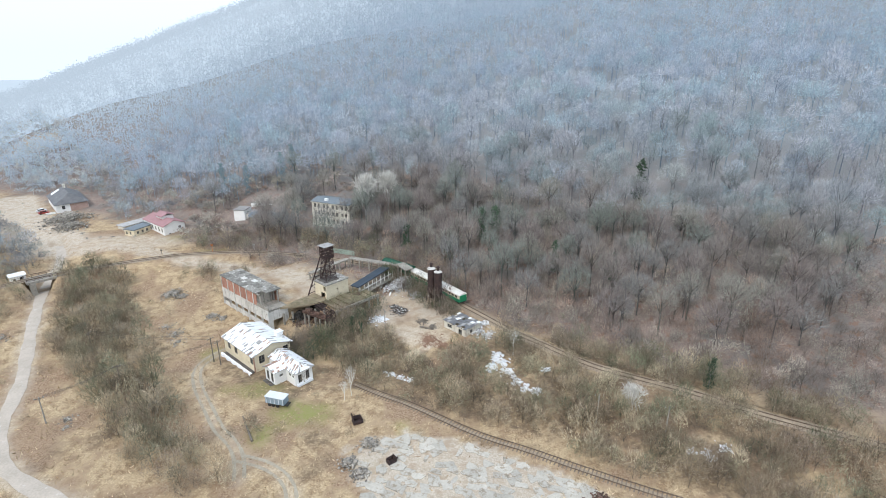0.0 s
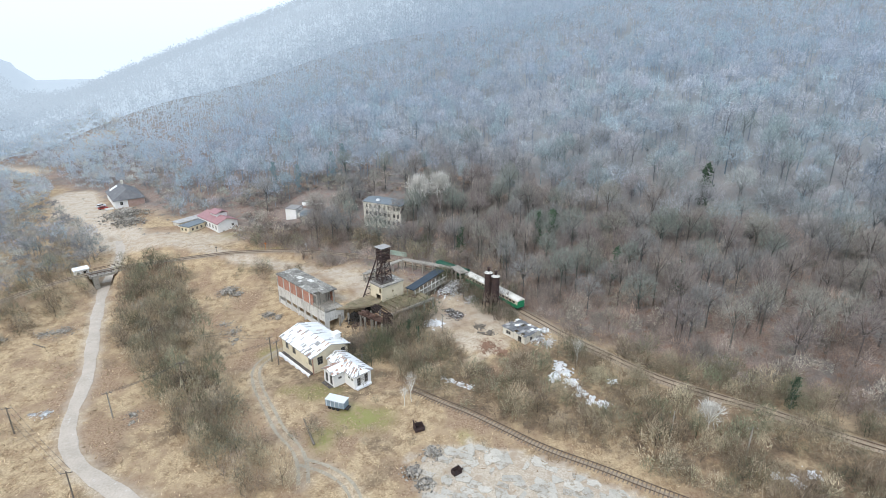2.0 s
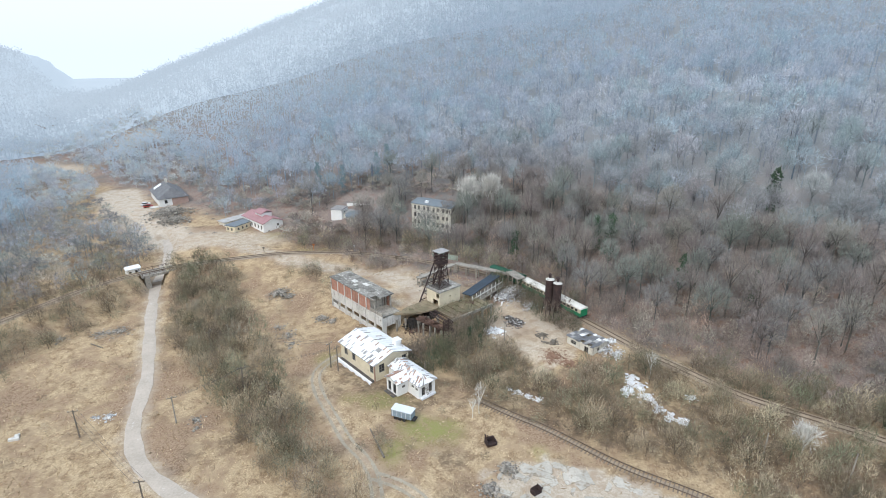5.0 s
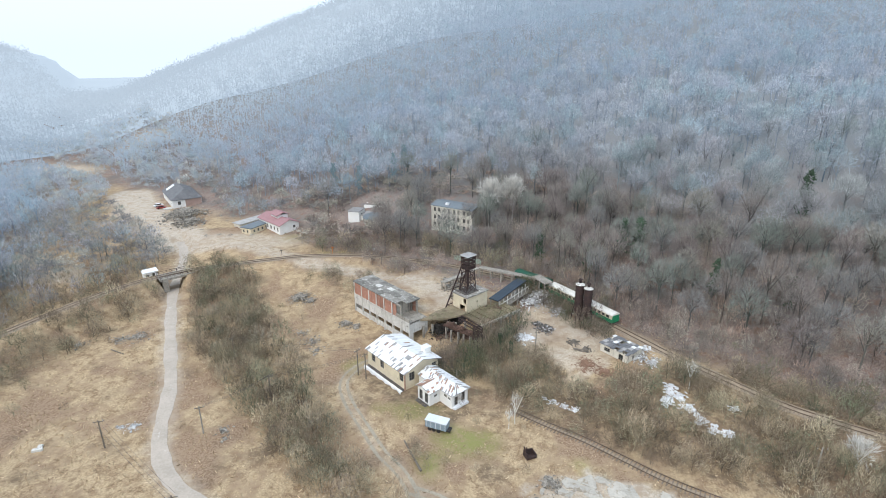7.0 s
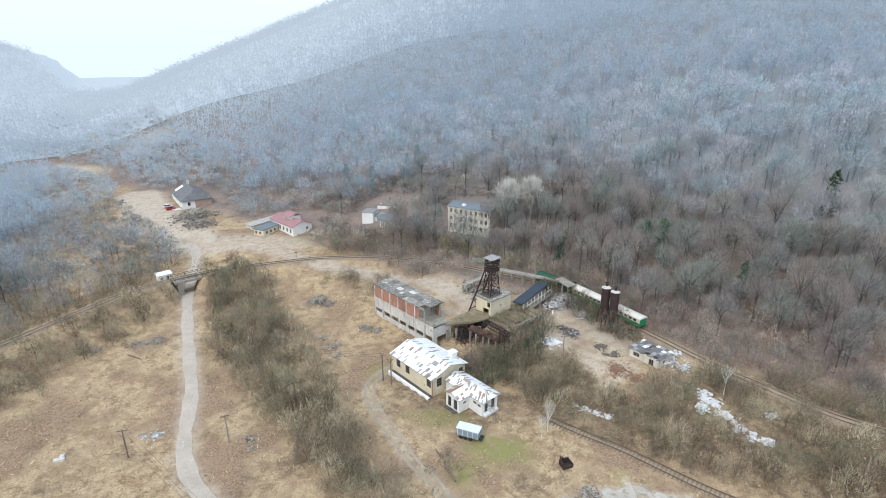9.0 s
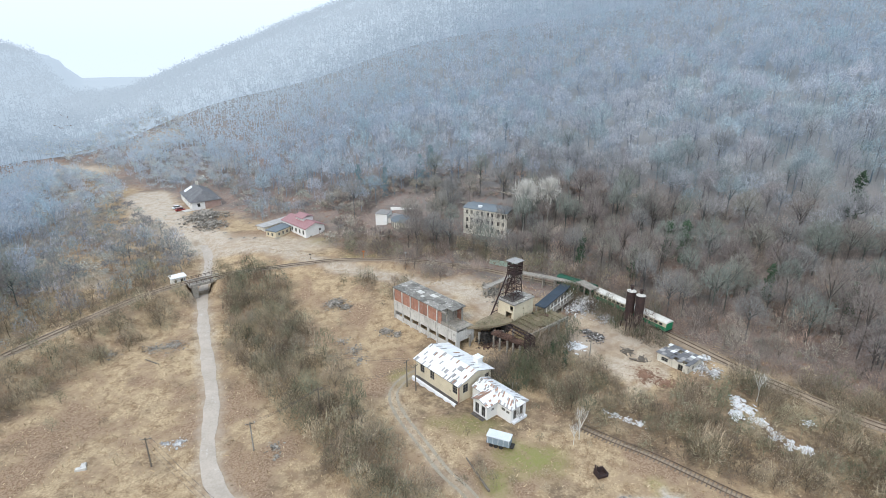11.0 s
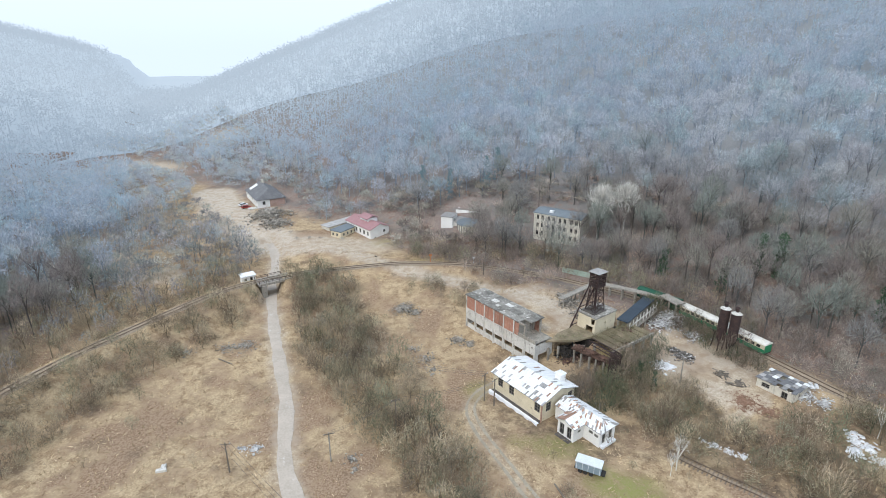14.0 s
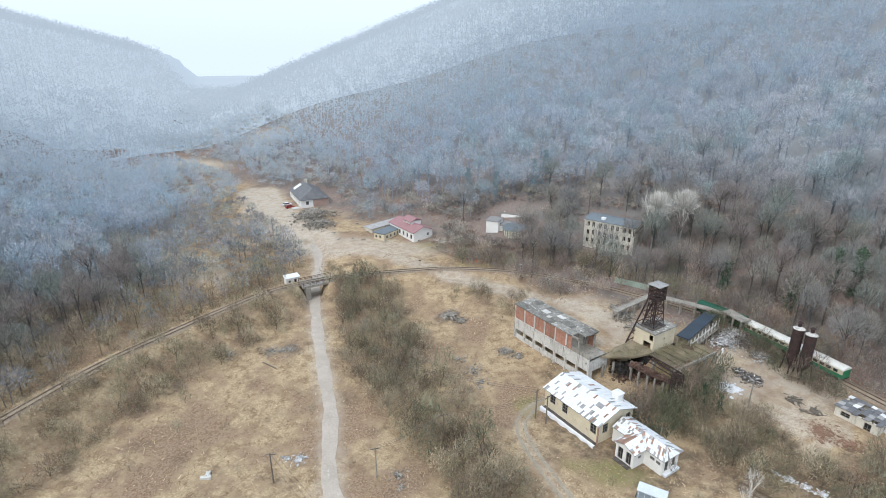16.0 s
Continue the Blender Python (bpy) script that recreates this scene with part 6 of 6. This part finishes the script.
tall = variants([(13.0, 4.6, 5.2, 760, 0.085, 7, 0.2, None), (14.2, 4.2, 6.4, 740, 0.085, 7, 0.21, None), (11.5, 4.9, 4.0, 780, 0.085, 8, 0.18, None), (15.0, 3.7, 7.4, 680, 0.085, 6, 0.2, None)], 51)
mid = variants([(13.0, 4.8, 5.4, 330, 0.14, 3, 0.2, None), (14.4, 4.3, 6.6, 320, 0.14, 3, 0.21, None), (11.8, 5.1, 4.4, 340, 0.14, 3, 0.19, None), (15.0, 3.9, 7.6, 300, 0.14, 3, 0.2, None)], 52)
farv = variants([(12.8, 5.0, 5.4, 130, 0.25, 0, 0.22, None), (14.0, 4.6, 6.4, 125, 0.25, 0, 0.22, None), (11.5, 5.4, 4.5, 135, 0.25, 0, 0.22, None)], 53)
hazy = variants([(12.8, 5.3, 5.0, 32, 0.6, 0, 0.24, None), (11.5, 5.6, 4.5, 32, 0.6, 0, 0.24, None)], 56)


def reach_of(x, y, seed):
    """How far off a place looks, to pick its band of painted haze glow, strongest at the head of the valley and along
    its skyline.
    """
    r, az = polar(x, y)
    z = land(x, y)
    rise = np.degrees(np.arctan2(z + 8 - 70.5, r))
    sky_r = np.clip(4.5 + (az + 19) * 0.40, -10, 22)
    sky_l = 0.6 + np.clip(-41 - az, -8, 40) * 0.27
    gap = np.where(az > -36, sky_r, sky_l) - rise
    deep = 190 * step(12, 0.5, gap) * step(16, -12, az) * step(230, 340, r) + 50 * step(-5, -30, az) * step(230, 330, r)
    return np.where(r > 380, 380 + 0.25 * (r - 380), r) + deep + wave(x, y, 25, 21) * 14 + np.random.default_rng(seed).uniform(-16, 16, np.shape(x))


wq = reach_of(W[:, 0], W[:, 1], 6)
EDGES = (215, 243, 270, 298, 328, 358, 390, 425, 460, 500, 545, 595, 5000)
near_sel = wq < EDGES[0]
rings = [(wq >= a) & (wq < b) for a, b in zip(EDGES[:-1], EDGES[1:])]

# single trees nearest the meadow
near = W[near_sel]
ns = 0.506 * near[:, 0] + 0.862 * near[:, 1]
order = np.argsort(ns + 0.02 * np.abs(near[:, 0]))
single, rest = near[order[:230]], near[order[230:]]
tree_meshes = []
rr = np.random.default_rng(61)
for (cv, cf), (sv, sf), h in tall:
    for tint in (BROWN[0] * 0.82, BROWN[3] * 0.86, BROWN[5] * 0.76, BROWN[2] * 0.9, BROWN[4] * 0.8):
        tree_meshes.append((fast_mesh("crown", cv, cf, twigs, np.broadcast_to(tint, cv.shape)), fast_mesh("trunk", sv, sf, twigs, np.broadcast_to(tint * 0.45, sv.shape))))


def plant(name, label, category, x, y, s, pair, group=""):
    t = thing(name, x, y, float(land(x, y)) - 0.1, rr.uniform(0, 360), label, category, group)
    t.scale = (s, s, s * rr.uniform(0.92, 1.1))
    for nm, me in zip(("crown", "trunk"), pair):
        ob = new(nm, me)
        ob.parent = t
    return t


for x, y, s in single:
    plant("bare_tree", "bare broadleaved tree with grey-brown twigs at the wood's edge", "tree", x, y, s, tree_meshes[rr.integers(len(tree_meshes))], "trees at the wood's edge")

def hazed_tint(x, y, rr):
    """Brown near by, mixed with distance to blue-grey: haze painted into the tint."""
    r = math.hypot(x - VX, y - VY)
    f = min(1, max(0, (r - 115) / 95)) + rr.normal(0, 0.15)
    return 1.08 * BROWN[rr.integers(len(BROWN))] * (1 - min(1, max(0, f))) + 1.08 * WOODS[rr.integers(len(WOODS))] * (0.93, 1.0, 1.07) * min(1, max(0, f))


strew("hillside_woods", "dense bare winter woods on the lower hillside", "woods", rest, tall, hazed_tint, twigs, 71, bark=0.62)
LABELS = ("grey bare woods on the middle hillside with faint painted haze", "bluish bare woods in thin mist on the hillside", "hazy bare woods high on the hillside", "pale misty woods below the skyline")
# each farther band glows more and keeps less colour, painting the haze
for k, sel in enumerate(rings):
    strew("hillside_woods" if k < 4 else "distant_woods", LABELS[k // 3], "woods", W[sel], (mid, mid, mid, farv, farv, farv, farv, hazy, hazy, hazy, hazy, hazy)[k], hazed_tint if k < 2 else WOODS * (0.92, 1.0, 1.1) * max(0.14, 1.06 - 1.2 * VEIL[k]), mist[k], 72 + k)

# far slopes behind the woods, a sheet that glows with painted haze
rad_steps = np.r_[np.linspace(430, 620, 20)[:-1], np.geomspace(620, 2600, 50)]
az_steps = np.radians(np.linspace(-95, 80, 260))
RR, AA = np.meshgrid(rad_steps, az_steps, indexing="ij")
bx_, by_ = VX + RR * np.sin(AA), VY + RR * np.cos(AA)
bz_ = land(bx_, by_) + 0.25 + np.clip((RR - 560) / 40, 0, 1) * 2.5 + np.maximum(0, RR - 600) * 0.01
k = np.arange(bx_.size).reshape(bx_.shape)
q = np.stack([k[:-1, :-1], k[1:, :-1], k[1:, 1:], k[:-1, 1:]], -1).reshape(-1, 4)
vs = np.stack([bx_, by_, bz_], -1).reshape(-1, 3)
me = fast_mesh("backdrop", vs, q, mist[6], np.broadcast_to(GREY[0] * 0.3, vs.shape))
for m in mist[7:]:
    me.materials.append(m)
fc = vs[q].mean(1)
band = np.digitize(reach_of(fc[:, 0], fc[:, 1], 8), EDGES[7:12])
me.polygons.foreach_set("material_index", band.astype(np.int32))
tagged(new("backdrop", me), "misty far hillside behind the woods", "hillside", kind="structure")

# brush on the meadow and along the line
shrub = variants([(3.0, 1.9, -0.6, 200, 0.05, 4, 0.04, None), (2.3, 1.7, -0.5, 180, 0.048, 4, 0.035, None), (4.2, 2.0, -0.2, 225, 0.052, 5, 0.05, None), (5.2, 2.1, 0.5, 245, 0.055, 5, 0.06, None)], 54)
low_shrub = variants([(3.0, 1.9, 0.2, 62, 0.17, 2, 0.06, 0.8), (4.4, 2.2, 0.8, 74, 0.18, 2, 0.07, 0.9), (2.2, 1.7, 0.1, 55, 0.16, 2, 0.05, 0.7)], 57)
BRUSH = np.array([(0.36, 0.29, 0.205), (0.39, 0.325, 0.23), (0.28, 0.225, 0.165), (0.34, 0.305, 0.21), (0.43, 0.365, 0.26), (0.22, 0.175, 0.135)])
GREENISH = np.array([(0.20, 0.215, 0.14), (0.26, 0.255, 0.175)])
VALLEY = [(-96, 190), (-92, 206), (-100, 232), (-150, 262), (-205, 320), (-285, 390), (-360, 340), (-250, 296), (-214, 268), (-186, 262), (-166, 246), (-146, 226), (-138, 214), (-120, 222), (-104, 214)]
STRIP = [(-126, 164), (-104, 166), (-96, 152), (-85, 131), (-74, 118), (-66, 107), (-57, 97), (-49, 86), (-38, 75), (-46, 71), (-58, 82), (-67, 90), (-78, 101), (-92, 114), (-103, 126), (-112, 143)]
EAST = [(-32, 121), (-28, 112), (-21.5, 107), (-10.6, 101), (16.5, 89), (44, 73), (75, 60), (95, 76), (54, 110), (28.4, 119), (10.8, 119), (1, 117), (-6, 112), (-14, 122), (-21, 129), (-23, 140), (-29, 140)]
BANK = [(-160, 60), (-137, 60), (-135, 88), (-132, 112), (-126, 133), (-121, 148), (-128, 160), (-140, 150), (-148, 130), (-153, 108)]
BEYOND = [(-158, 60), (-159, 105), (-150, 140), (-140, 165), (-146, 186), (-165, 205), (-195, 225), (-240, 280), (-300, 300), (-330, 200), (-300, 60)]
PLANTS = [(-92, 205), (-70, 200), (-50, 194), (-30, 186), (-10, 168), (8, 152), (6, 144), (-14, 161), (-34, 172), (-52, 182), (-72, 185), (-90, 186)]
OVER = [(-80, 160), (-66, 153), (-60, 156), (-66, 166), (-78, 170), (-88, 165)]
FRONT = [from_mine(*p) for p in ((31, -3), (45, -4), (46, 14), (39.5, 28), (37.6, 13), (35.5, 6), (31.5, 1))]
LINE = [(-19, 160), (-11, 154), (-2, 145), (3, 139), (5, 134), (1, 132), (-5, 138), (-8, 143.5), (-14, 151), (-20, 156)]
TRB = [(-40.5, 94), (-34, 92), (-32, 84), (-38, 86)]
spots = []
for poly, gap, keep, s0, s1, sd in ((STRIP, 1.75, 1.0, 0.85, 1.75, 81), (EAST, 1.6, 1.05, 0.7, 1.65, 82), (BANK, 1.8, 1.0, 0.7, 1.35, 83), (BEYOND, 2.5, 0.75, 0.7, 1.7, 84), (PLANTS, 2.4, 0.85, 0.8, 1.6, 85), (OVER, 1.8, 0.85, 0.6, 1.1, 86), (TRB, 1.2, 0.8, 0.5, 0.9, 87), (VALLEY, 3.1, 0.75, 0.8, 1.7, 97)):
    px, py = strewn_grid(min(p[0] for p in poly) - 3, max(p[0] for p in poly) + 3, min(p[1] for p in poly) - 3, max(p[1] for p in poly) + 3, gap, sd)
    e = wave(px, py, 4, sd) * 2.0
    r2 = np.random.default_rng(sd)
    ok = within(px + e, py + e, poly) & clear_of(px, py, 1.9, 3.0) & (r2.random(len(px)) < keep * (0.66 + 0.75 * wave(px, py, 4.5, sd + 3)))
    spots.append(np.stack([px, py, r2.uniform(s0, s1, len(px))], 1)[ok])
px, py = strewn_grid(-210, 60, 64, 250, 4.6, 88)
r2 = np.random.default_rng(88)
ps = 0.506 * px + 0.862 * py
ok = clear_of(px, py, 3, 3.5) & ~within(px, py, PAD) & (ps < 128) & (r2.random(len(px)) < 0.10 + 0.16 * (wave(px, py, 11, 5) > 0.25))
spots.append(np.stack([px, py, r2.uniform(0.3, 0.75, len(px))], 1)[ok])
under = strewn_grid(-110, 120, 92, 240, 2.6, 89)
us = 0.506 * under[0] + 0.862 * under[1]
r2 = np.random.default_rng(89)
ok = (us > 117) & (us < 180) & clear_of(*under, 2.1, 4) & (r2.random(len(us)) < 0.85)
UNDER = np.stack([under[0], under[1], r2.uniform(0.7, 1.7, len(us))], 1)[ok]
S = np.concatenate(spots)
for cx, cy, rad_ in ((13.2, 114.3, 1.7), (14.2, 110.5, 1.6), (15, 107.6, 1.7), (16.5, 104, 1.6), (18.2, 101.8, 1.7), (20.6, 100.6, 1.8), (24, 107.2, 1.3), (49, 81.6, 1.5), (52.6, 82.4, 1.3), (-9.8, 108, 1.3), (-12, 109.2, 1.2), (-7.6, 106.8, 1.1)):
    S = S[np.hypot(S[:, 0] - cx, S[:, 1] - cy + 0.8) > rad_ + 0.5]
pick = np.random.default_rng(90).random(len(S))
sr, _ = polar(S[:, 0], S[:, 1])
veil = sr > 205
# far scrub is tinted bluer and glows, both as painted haze
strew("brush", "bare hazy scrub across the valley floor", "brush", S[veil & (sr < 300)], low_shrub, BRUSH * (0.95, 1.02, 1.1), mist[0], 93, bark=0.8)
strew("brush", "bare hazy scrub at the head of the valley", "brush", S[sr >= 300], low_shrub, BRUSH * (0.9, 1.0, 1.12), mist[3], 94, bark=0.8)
S, pick = S[~veil], pick[~veil]
strew("brush", "tangle of bare brown and straw-coloured scrub", "brush", S[pick < 0.86], shrub, BRUSH, twigs, 91, bark=0.7, vary=0.42)
DUSK = np.array([(0.32, 0.265, 0.23), (0.38, 0.32, 0.28), (0.25, 0.22, 0.2), (0.33, 0.31, 0.265), (0.42, 0.375, 0.315), (0.36, 0.265, 0.215)])
strew("undergrowth", "bare grey-brown undergrowth of saplings below the wooded slope", "brush", UNDER[polar(UNDER[:, 0], UNDER[:, 1])[0] < 190], shrub, DUSK, twigs, 101, bark=0.7, vary=0.4)
# beyond 190 m the tint is a tenth paler, haze put into the colour
strew("undergrowth", "hazy undergrowth of saplings below the wooded slope", "brush", UNDER[polar(UNDER[:, 0], UNDER[:, 1])[0] >= 190], low_shrub, DUSK * 1.1, twigs_mid, 102, bark=0.7)
strew("brush", "bare scrub with a greenish cast", "brush", S[pick >= 0.86], shrub, GREENISH, twigs, 92, bark=0.7, vary=0.35)

# small grey trees between the railway and the far side of the valley
copse = variants([(7.5, 2.9, 1.6, 130, 0.15, 4, 0.11, None), (9.5, 3.1, 2.4, 140, 0.15, 4, 0.13, None), (5.8, 2.6, 0.8, 120, 0.14, 4, 0.09, None)], 58)
vx_, vy_ = strewn_grid(-380, -100, 60, 400, 4.1, 103)
q = np.random.default_rng(103)
ok = (within(vx_, vy_, BEYOND) | within(vx_, vy_, VALLEY)) & clear_of(vx_, vy_, 5.0, 5.0) & (q.random(len(vx_)) < 0.62 + 0.5 * wave(vx_, vy_, 11, 31))
for cx, cy, a_, b_ in ((-204, 158, 13, 9), (-182, 172, 14, 8), (-163, 165, 8, 7), (-300, 317, 30, 16), (-268, 357, 16, 12), (-245, 166, 9, 6), (-180, 118, 9, 7), (-185, 232, 30, 24)):
    ok &= np.hypot((vx_ - cx) / a_, (vy_ - cy) / b_) > 1
C = np.stack([vx_, vy_, q.uniform(0.65, 1.25, len(vx_))], 1)[ok]
cr = polar(C[:, 0], C[:, 1])[0] + q.uniform(-12, 12, len(C))
hx_, hy_ = strewn_grid(-130, -36, 68, 170, 4.4, 106)
ok = within(hx_, hy_, STRIP) & clear_of(hx_, hy_, 3.5, 4.5) & (q.random(len(hx_)) < 0.7)
strew("meadow_copse", "bare olive-brown saplings standing in the scrub", "woods", np.stack([hx_, hy_, q.uniform(0.5, 0.85, len(hx_))], 1)[ok], copse, np.array([(0.27, 0.26, 0.185), (0.33, 0.30, 0.215), (0.22, 0.22, 0.16), (0.36, 0.32, 0.25)]), twigs, 107, bark=0.6)
# copses beyond 225 m glow with painted haze, more with distance
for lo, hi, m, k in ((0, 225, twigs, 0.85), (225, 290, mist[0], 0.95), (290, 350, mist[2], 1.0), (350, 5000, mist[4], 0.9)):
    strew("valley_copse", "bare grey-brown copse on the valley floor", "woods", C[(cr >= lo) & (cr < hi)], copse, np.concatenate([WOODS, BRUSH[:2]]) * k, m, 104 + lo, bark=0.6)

# scrub rooted on the broken terrace roofs
q = np.random.default_rng(98)
V, F, o = [], [], 0
for i in range(110):
    u, v = (q.uniform(29.6, 36), q.uniform(14.5, 27)) if i < 84 else (q.uniform(24.5, 28.6), q.uniform(6.5, 14))
    x, y = from_mine(u, v)
    (cv, cf), _, _ = shrub[q.integers(2)]
    V.append(cv * q.uniform(0.25, 0.6) + (x, y, 5.75 if i < 84 else 6.1))
    F.append(cf + o)
    o += len(cv)
V = np.concatenate(V)
tagged(new("roof_scrub", fast_mesh("roof_scrub", V, np.concatenate(F), twigs, np.broadcast_to(np.array((0.27, 0.25, 0.16)), V.shape))), "low scrub rooted on the broken terrace roofs", "brush", kind="stuff")

# dark thicket below the terrace
fx2, fy2 = strewn_grid(-48, -5, 108, 142, 1.6, 96)
q = np.random.default_rng(96)
e = wave(fx2, fy2, 4, 3) * 1.2
ok = within(fx2 + e, fy2 + e, FRONT) & (q.random(len(fx2)) < 0.9)
T2 = np.stack([fx2, fy2, q.uniform(0.8, 1.55, len(fx2))], 1)[ok]
lx2, ly2 = strewn_grid(-22, 5, 130, 162, 1.5, 99)
ok = within(lx2, ly2, LINE) & (away(lx2, ly2, PA) > 2.3) & (np.hypot(lx2 + 3.4, ly2 - 142) > 1.7) & (np.hypot(lx2 + 1.3, ly2 - 140) > 1.7)
T2 = np.concatenate([T2, np.stack([lx2, ly2, q.uniform(0.8, 1.45, len(lx2))], 1)[ok]])
strew("thicket", "dark bare thicket of saplings below the ruined terrace", "brush", T2, shrub, np.array([(0.17, 0.14, 0.115), (0.22, 0.18, 0.14), (0.26, 0.22, 0.17), (0.13, 0.145, 0.085), (0.11, 0.125, 0.08)]), twigs, 97, bark=0.9)

# trees that stand out by themselves
big = [(crown_twigs(np.random.default_rng(k), 17, 4.6, 3.5, 1300, 0.12, 0.75, 1.3), stems(np.random.default_rng(k), 17, 4.0, 3, 12, 0.3), 17) for k in (3, 4)]
PALE = np.array((0.72, 0.70, 0.65))
for (x, y, s), b in zip(((-28.5, 194.0, 1.3), (-20.5, 195.0, 1.2)), big):
    (cv, cf), (sv, sf), h = b
    plant("poplar", "tall pale-twigged bare poplar beside the derelict block", "tree", x, y, s, (fast_mesh("crown", cv, cf, twigs, np.broadcast_to(PALE * 0.85, cv.shape)), fast_mesh("trunk", sv, sf, twigs, np.broadcast_to(PALE * 0.7, sv.shape))), "poplars")
pale = variants([(6.4, 2.8, 0.8, 620, 0.075, 18, 0.16, 1.0), (6.5, 1.6, 2.2, 190, 0.032, 9, 0.09, 1.0), (7.5, 1.5, 2.0, 170, 0.032, 9, 0.09, 1.2)], 55)
for x, y, s, k, lb in ((38.6, 92.8, 1.1, 0, "pale silvery bare tree with a wide round crown"), (16.8, 113.6, 1.2, 1, "white-barked birch standing by the siding"), (-20.2, 101.6, 1.15, 2, "slender white-barked birch beside the siding"), (-21.5, 100.0, 0.9, 1, "slender white-barked birch beside the siding"), (-219, 150, 2.0, 2, "pale slender birch across the railway"), (-214, 153, 1.9, 1, "pale slender birch across the railway")):
    (cv, cf), (sv, sf), h = pale[k]
    plant("birch" if k else "white_tree", lb, "tree", x, y, s, (fast_mesh("crown", cv, cf, twigs, np.broadcast_to(PALE * 0.9, cv.shape)), fast_mesh("trunk", sv, sf, twigs, np.broadcast_to(PALE, sv.shape))))

# evergreen ivy round some trunks
IVY = np.array((0.065, 0.105, 0.065))
for k, (x, y, s) in enumerate(((13, 171, 1.0), (17, 169, 1.1), (66, 178, 1.2), (-70, 232, 1.1), (-66, 236, 1.0), (-84, 228, 0.9), (-12, 170, 0.9), (2, 164, 0.8), (33, 150, 0.8), (57, 99, 0.6), (-96, 232, 1.0), (48, 141, 0.7), (-23.6, 125.5, 0.42), (-21, 123, 0.36))):
    q = np.random.default_rng(200 + k)
    n = 620
    zc = q.uniform(1.0, 13.0, n)
    rd = (2.1 - 0.10 * zc) * np.sqrt(q.uniform(0.05, 1, n)) * (1 + 0.4 * np.sin(zc * 1.7 + k))
    t = q.uniform(0, 6.283, n)
    a = np.stack([rd * np.cos(t), rd * np.sin(t), zc], 1)
    b = a + q.normal(0, 0.42, (n, 3))
    cv, cf = slivers(a, b, q.uniform(0.25, 0.5, n), q)
    sv, sf = stems(q, 12.5, 3.0, 5, 6, 0.2)
    # crowns beyond y = 200 take the painted haze glow too
    plant("ivy_clad_tree", "tree wrapped in dark green ivy among bare woods", "tree", x, y, s, (fast_mesh("crown", cv, cf, twigs if y < 200 else mist[2], np.broadcast_to(IVY * q.uniform(0.8, 1.5), cv.shape)), fast_mesh("trunk", sv, sf, twigs, np.broadcast_to(BROWN[2], sv.shape))), "ivy-clad trees")

# dry grass tufts
gxx, gyy = strewn_grid(-190, 45, 64, 190, 0.62, 95)
q = np.random.default_rng(95)
ok = (away(gxx, gyy, PR) > 2.2) & (away(gxx, gyy, PA) > 2.0) & (away(gxx, gyy, PB) > 1.4) & ~within(gxx, gyy, CLEARING) & (0.506 * gxx + 0.862 * gyy < 125)
for fx_, fy_, fr_ in FOOT[11:13]:
    ok &= np.hypot(gxx - fx_, gyy - fy_) > fr_ * 0.85
u_, v_ = to_mine(gxx, gyy)
ok &= ~((u_ > -0.5) & (u_ < 30) & (v_ > -0.5) & (v_ < 24))
ok &= q.random(len(gxx)) < (0.55 + 0.4 * wave(gxx, gyy, 4, 7)) * np.where(within(gxx, gyy, PAD), 0.12, 1.0)
gxx, gyy = gxx[ok], gyy[ok]
gz = land(gxx, gyy)
n = len(gxx)
a = np.stack([gxx, gyy, gz - 0.05], 1)
b = a + np.stack([q.normal(0, 0.35, n), q.normal(0, 0.35, n), q.uniform(0.2, 0.6, n)], 1)
gv, gf = slivers(a, b, q.uniform(0.10, 0.3, n), q)
STRAW = np.array([(0.55, 0.43, 0.28), (0.46, 0.345, 0.215), (0.38, 0.275, 0.17), (0.58, 0.46, 0.31)])
gt = np.repeat(STRAW[q.integers(0, 4, n)], 3, 0)
tagged(new("dry_grass", fast_mesh("dry_grass", gv, gf, twigs, gt)), "tufts of dry straw-coloured winter grass", "grass", kind="stuff")
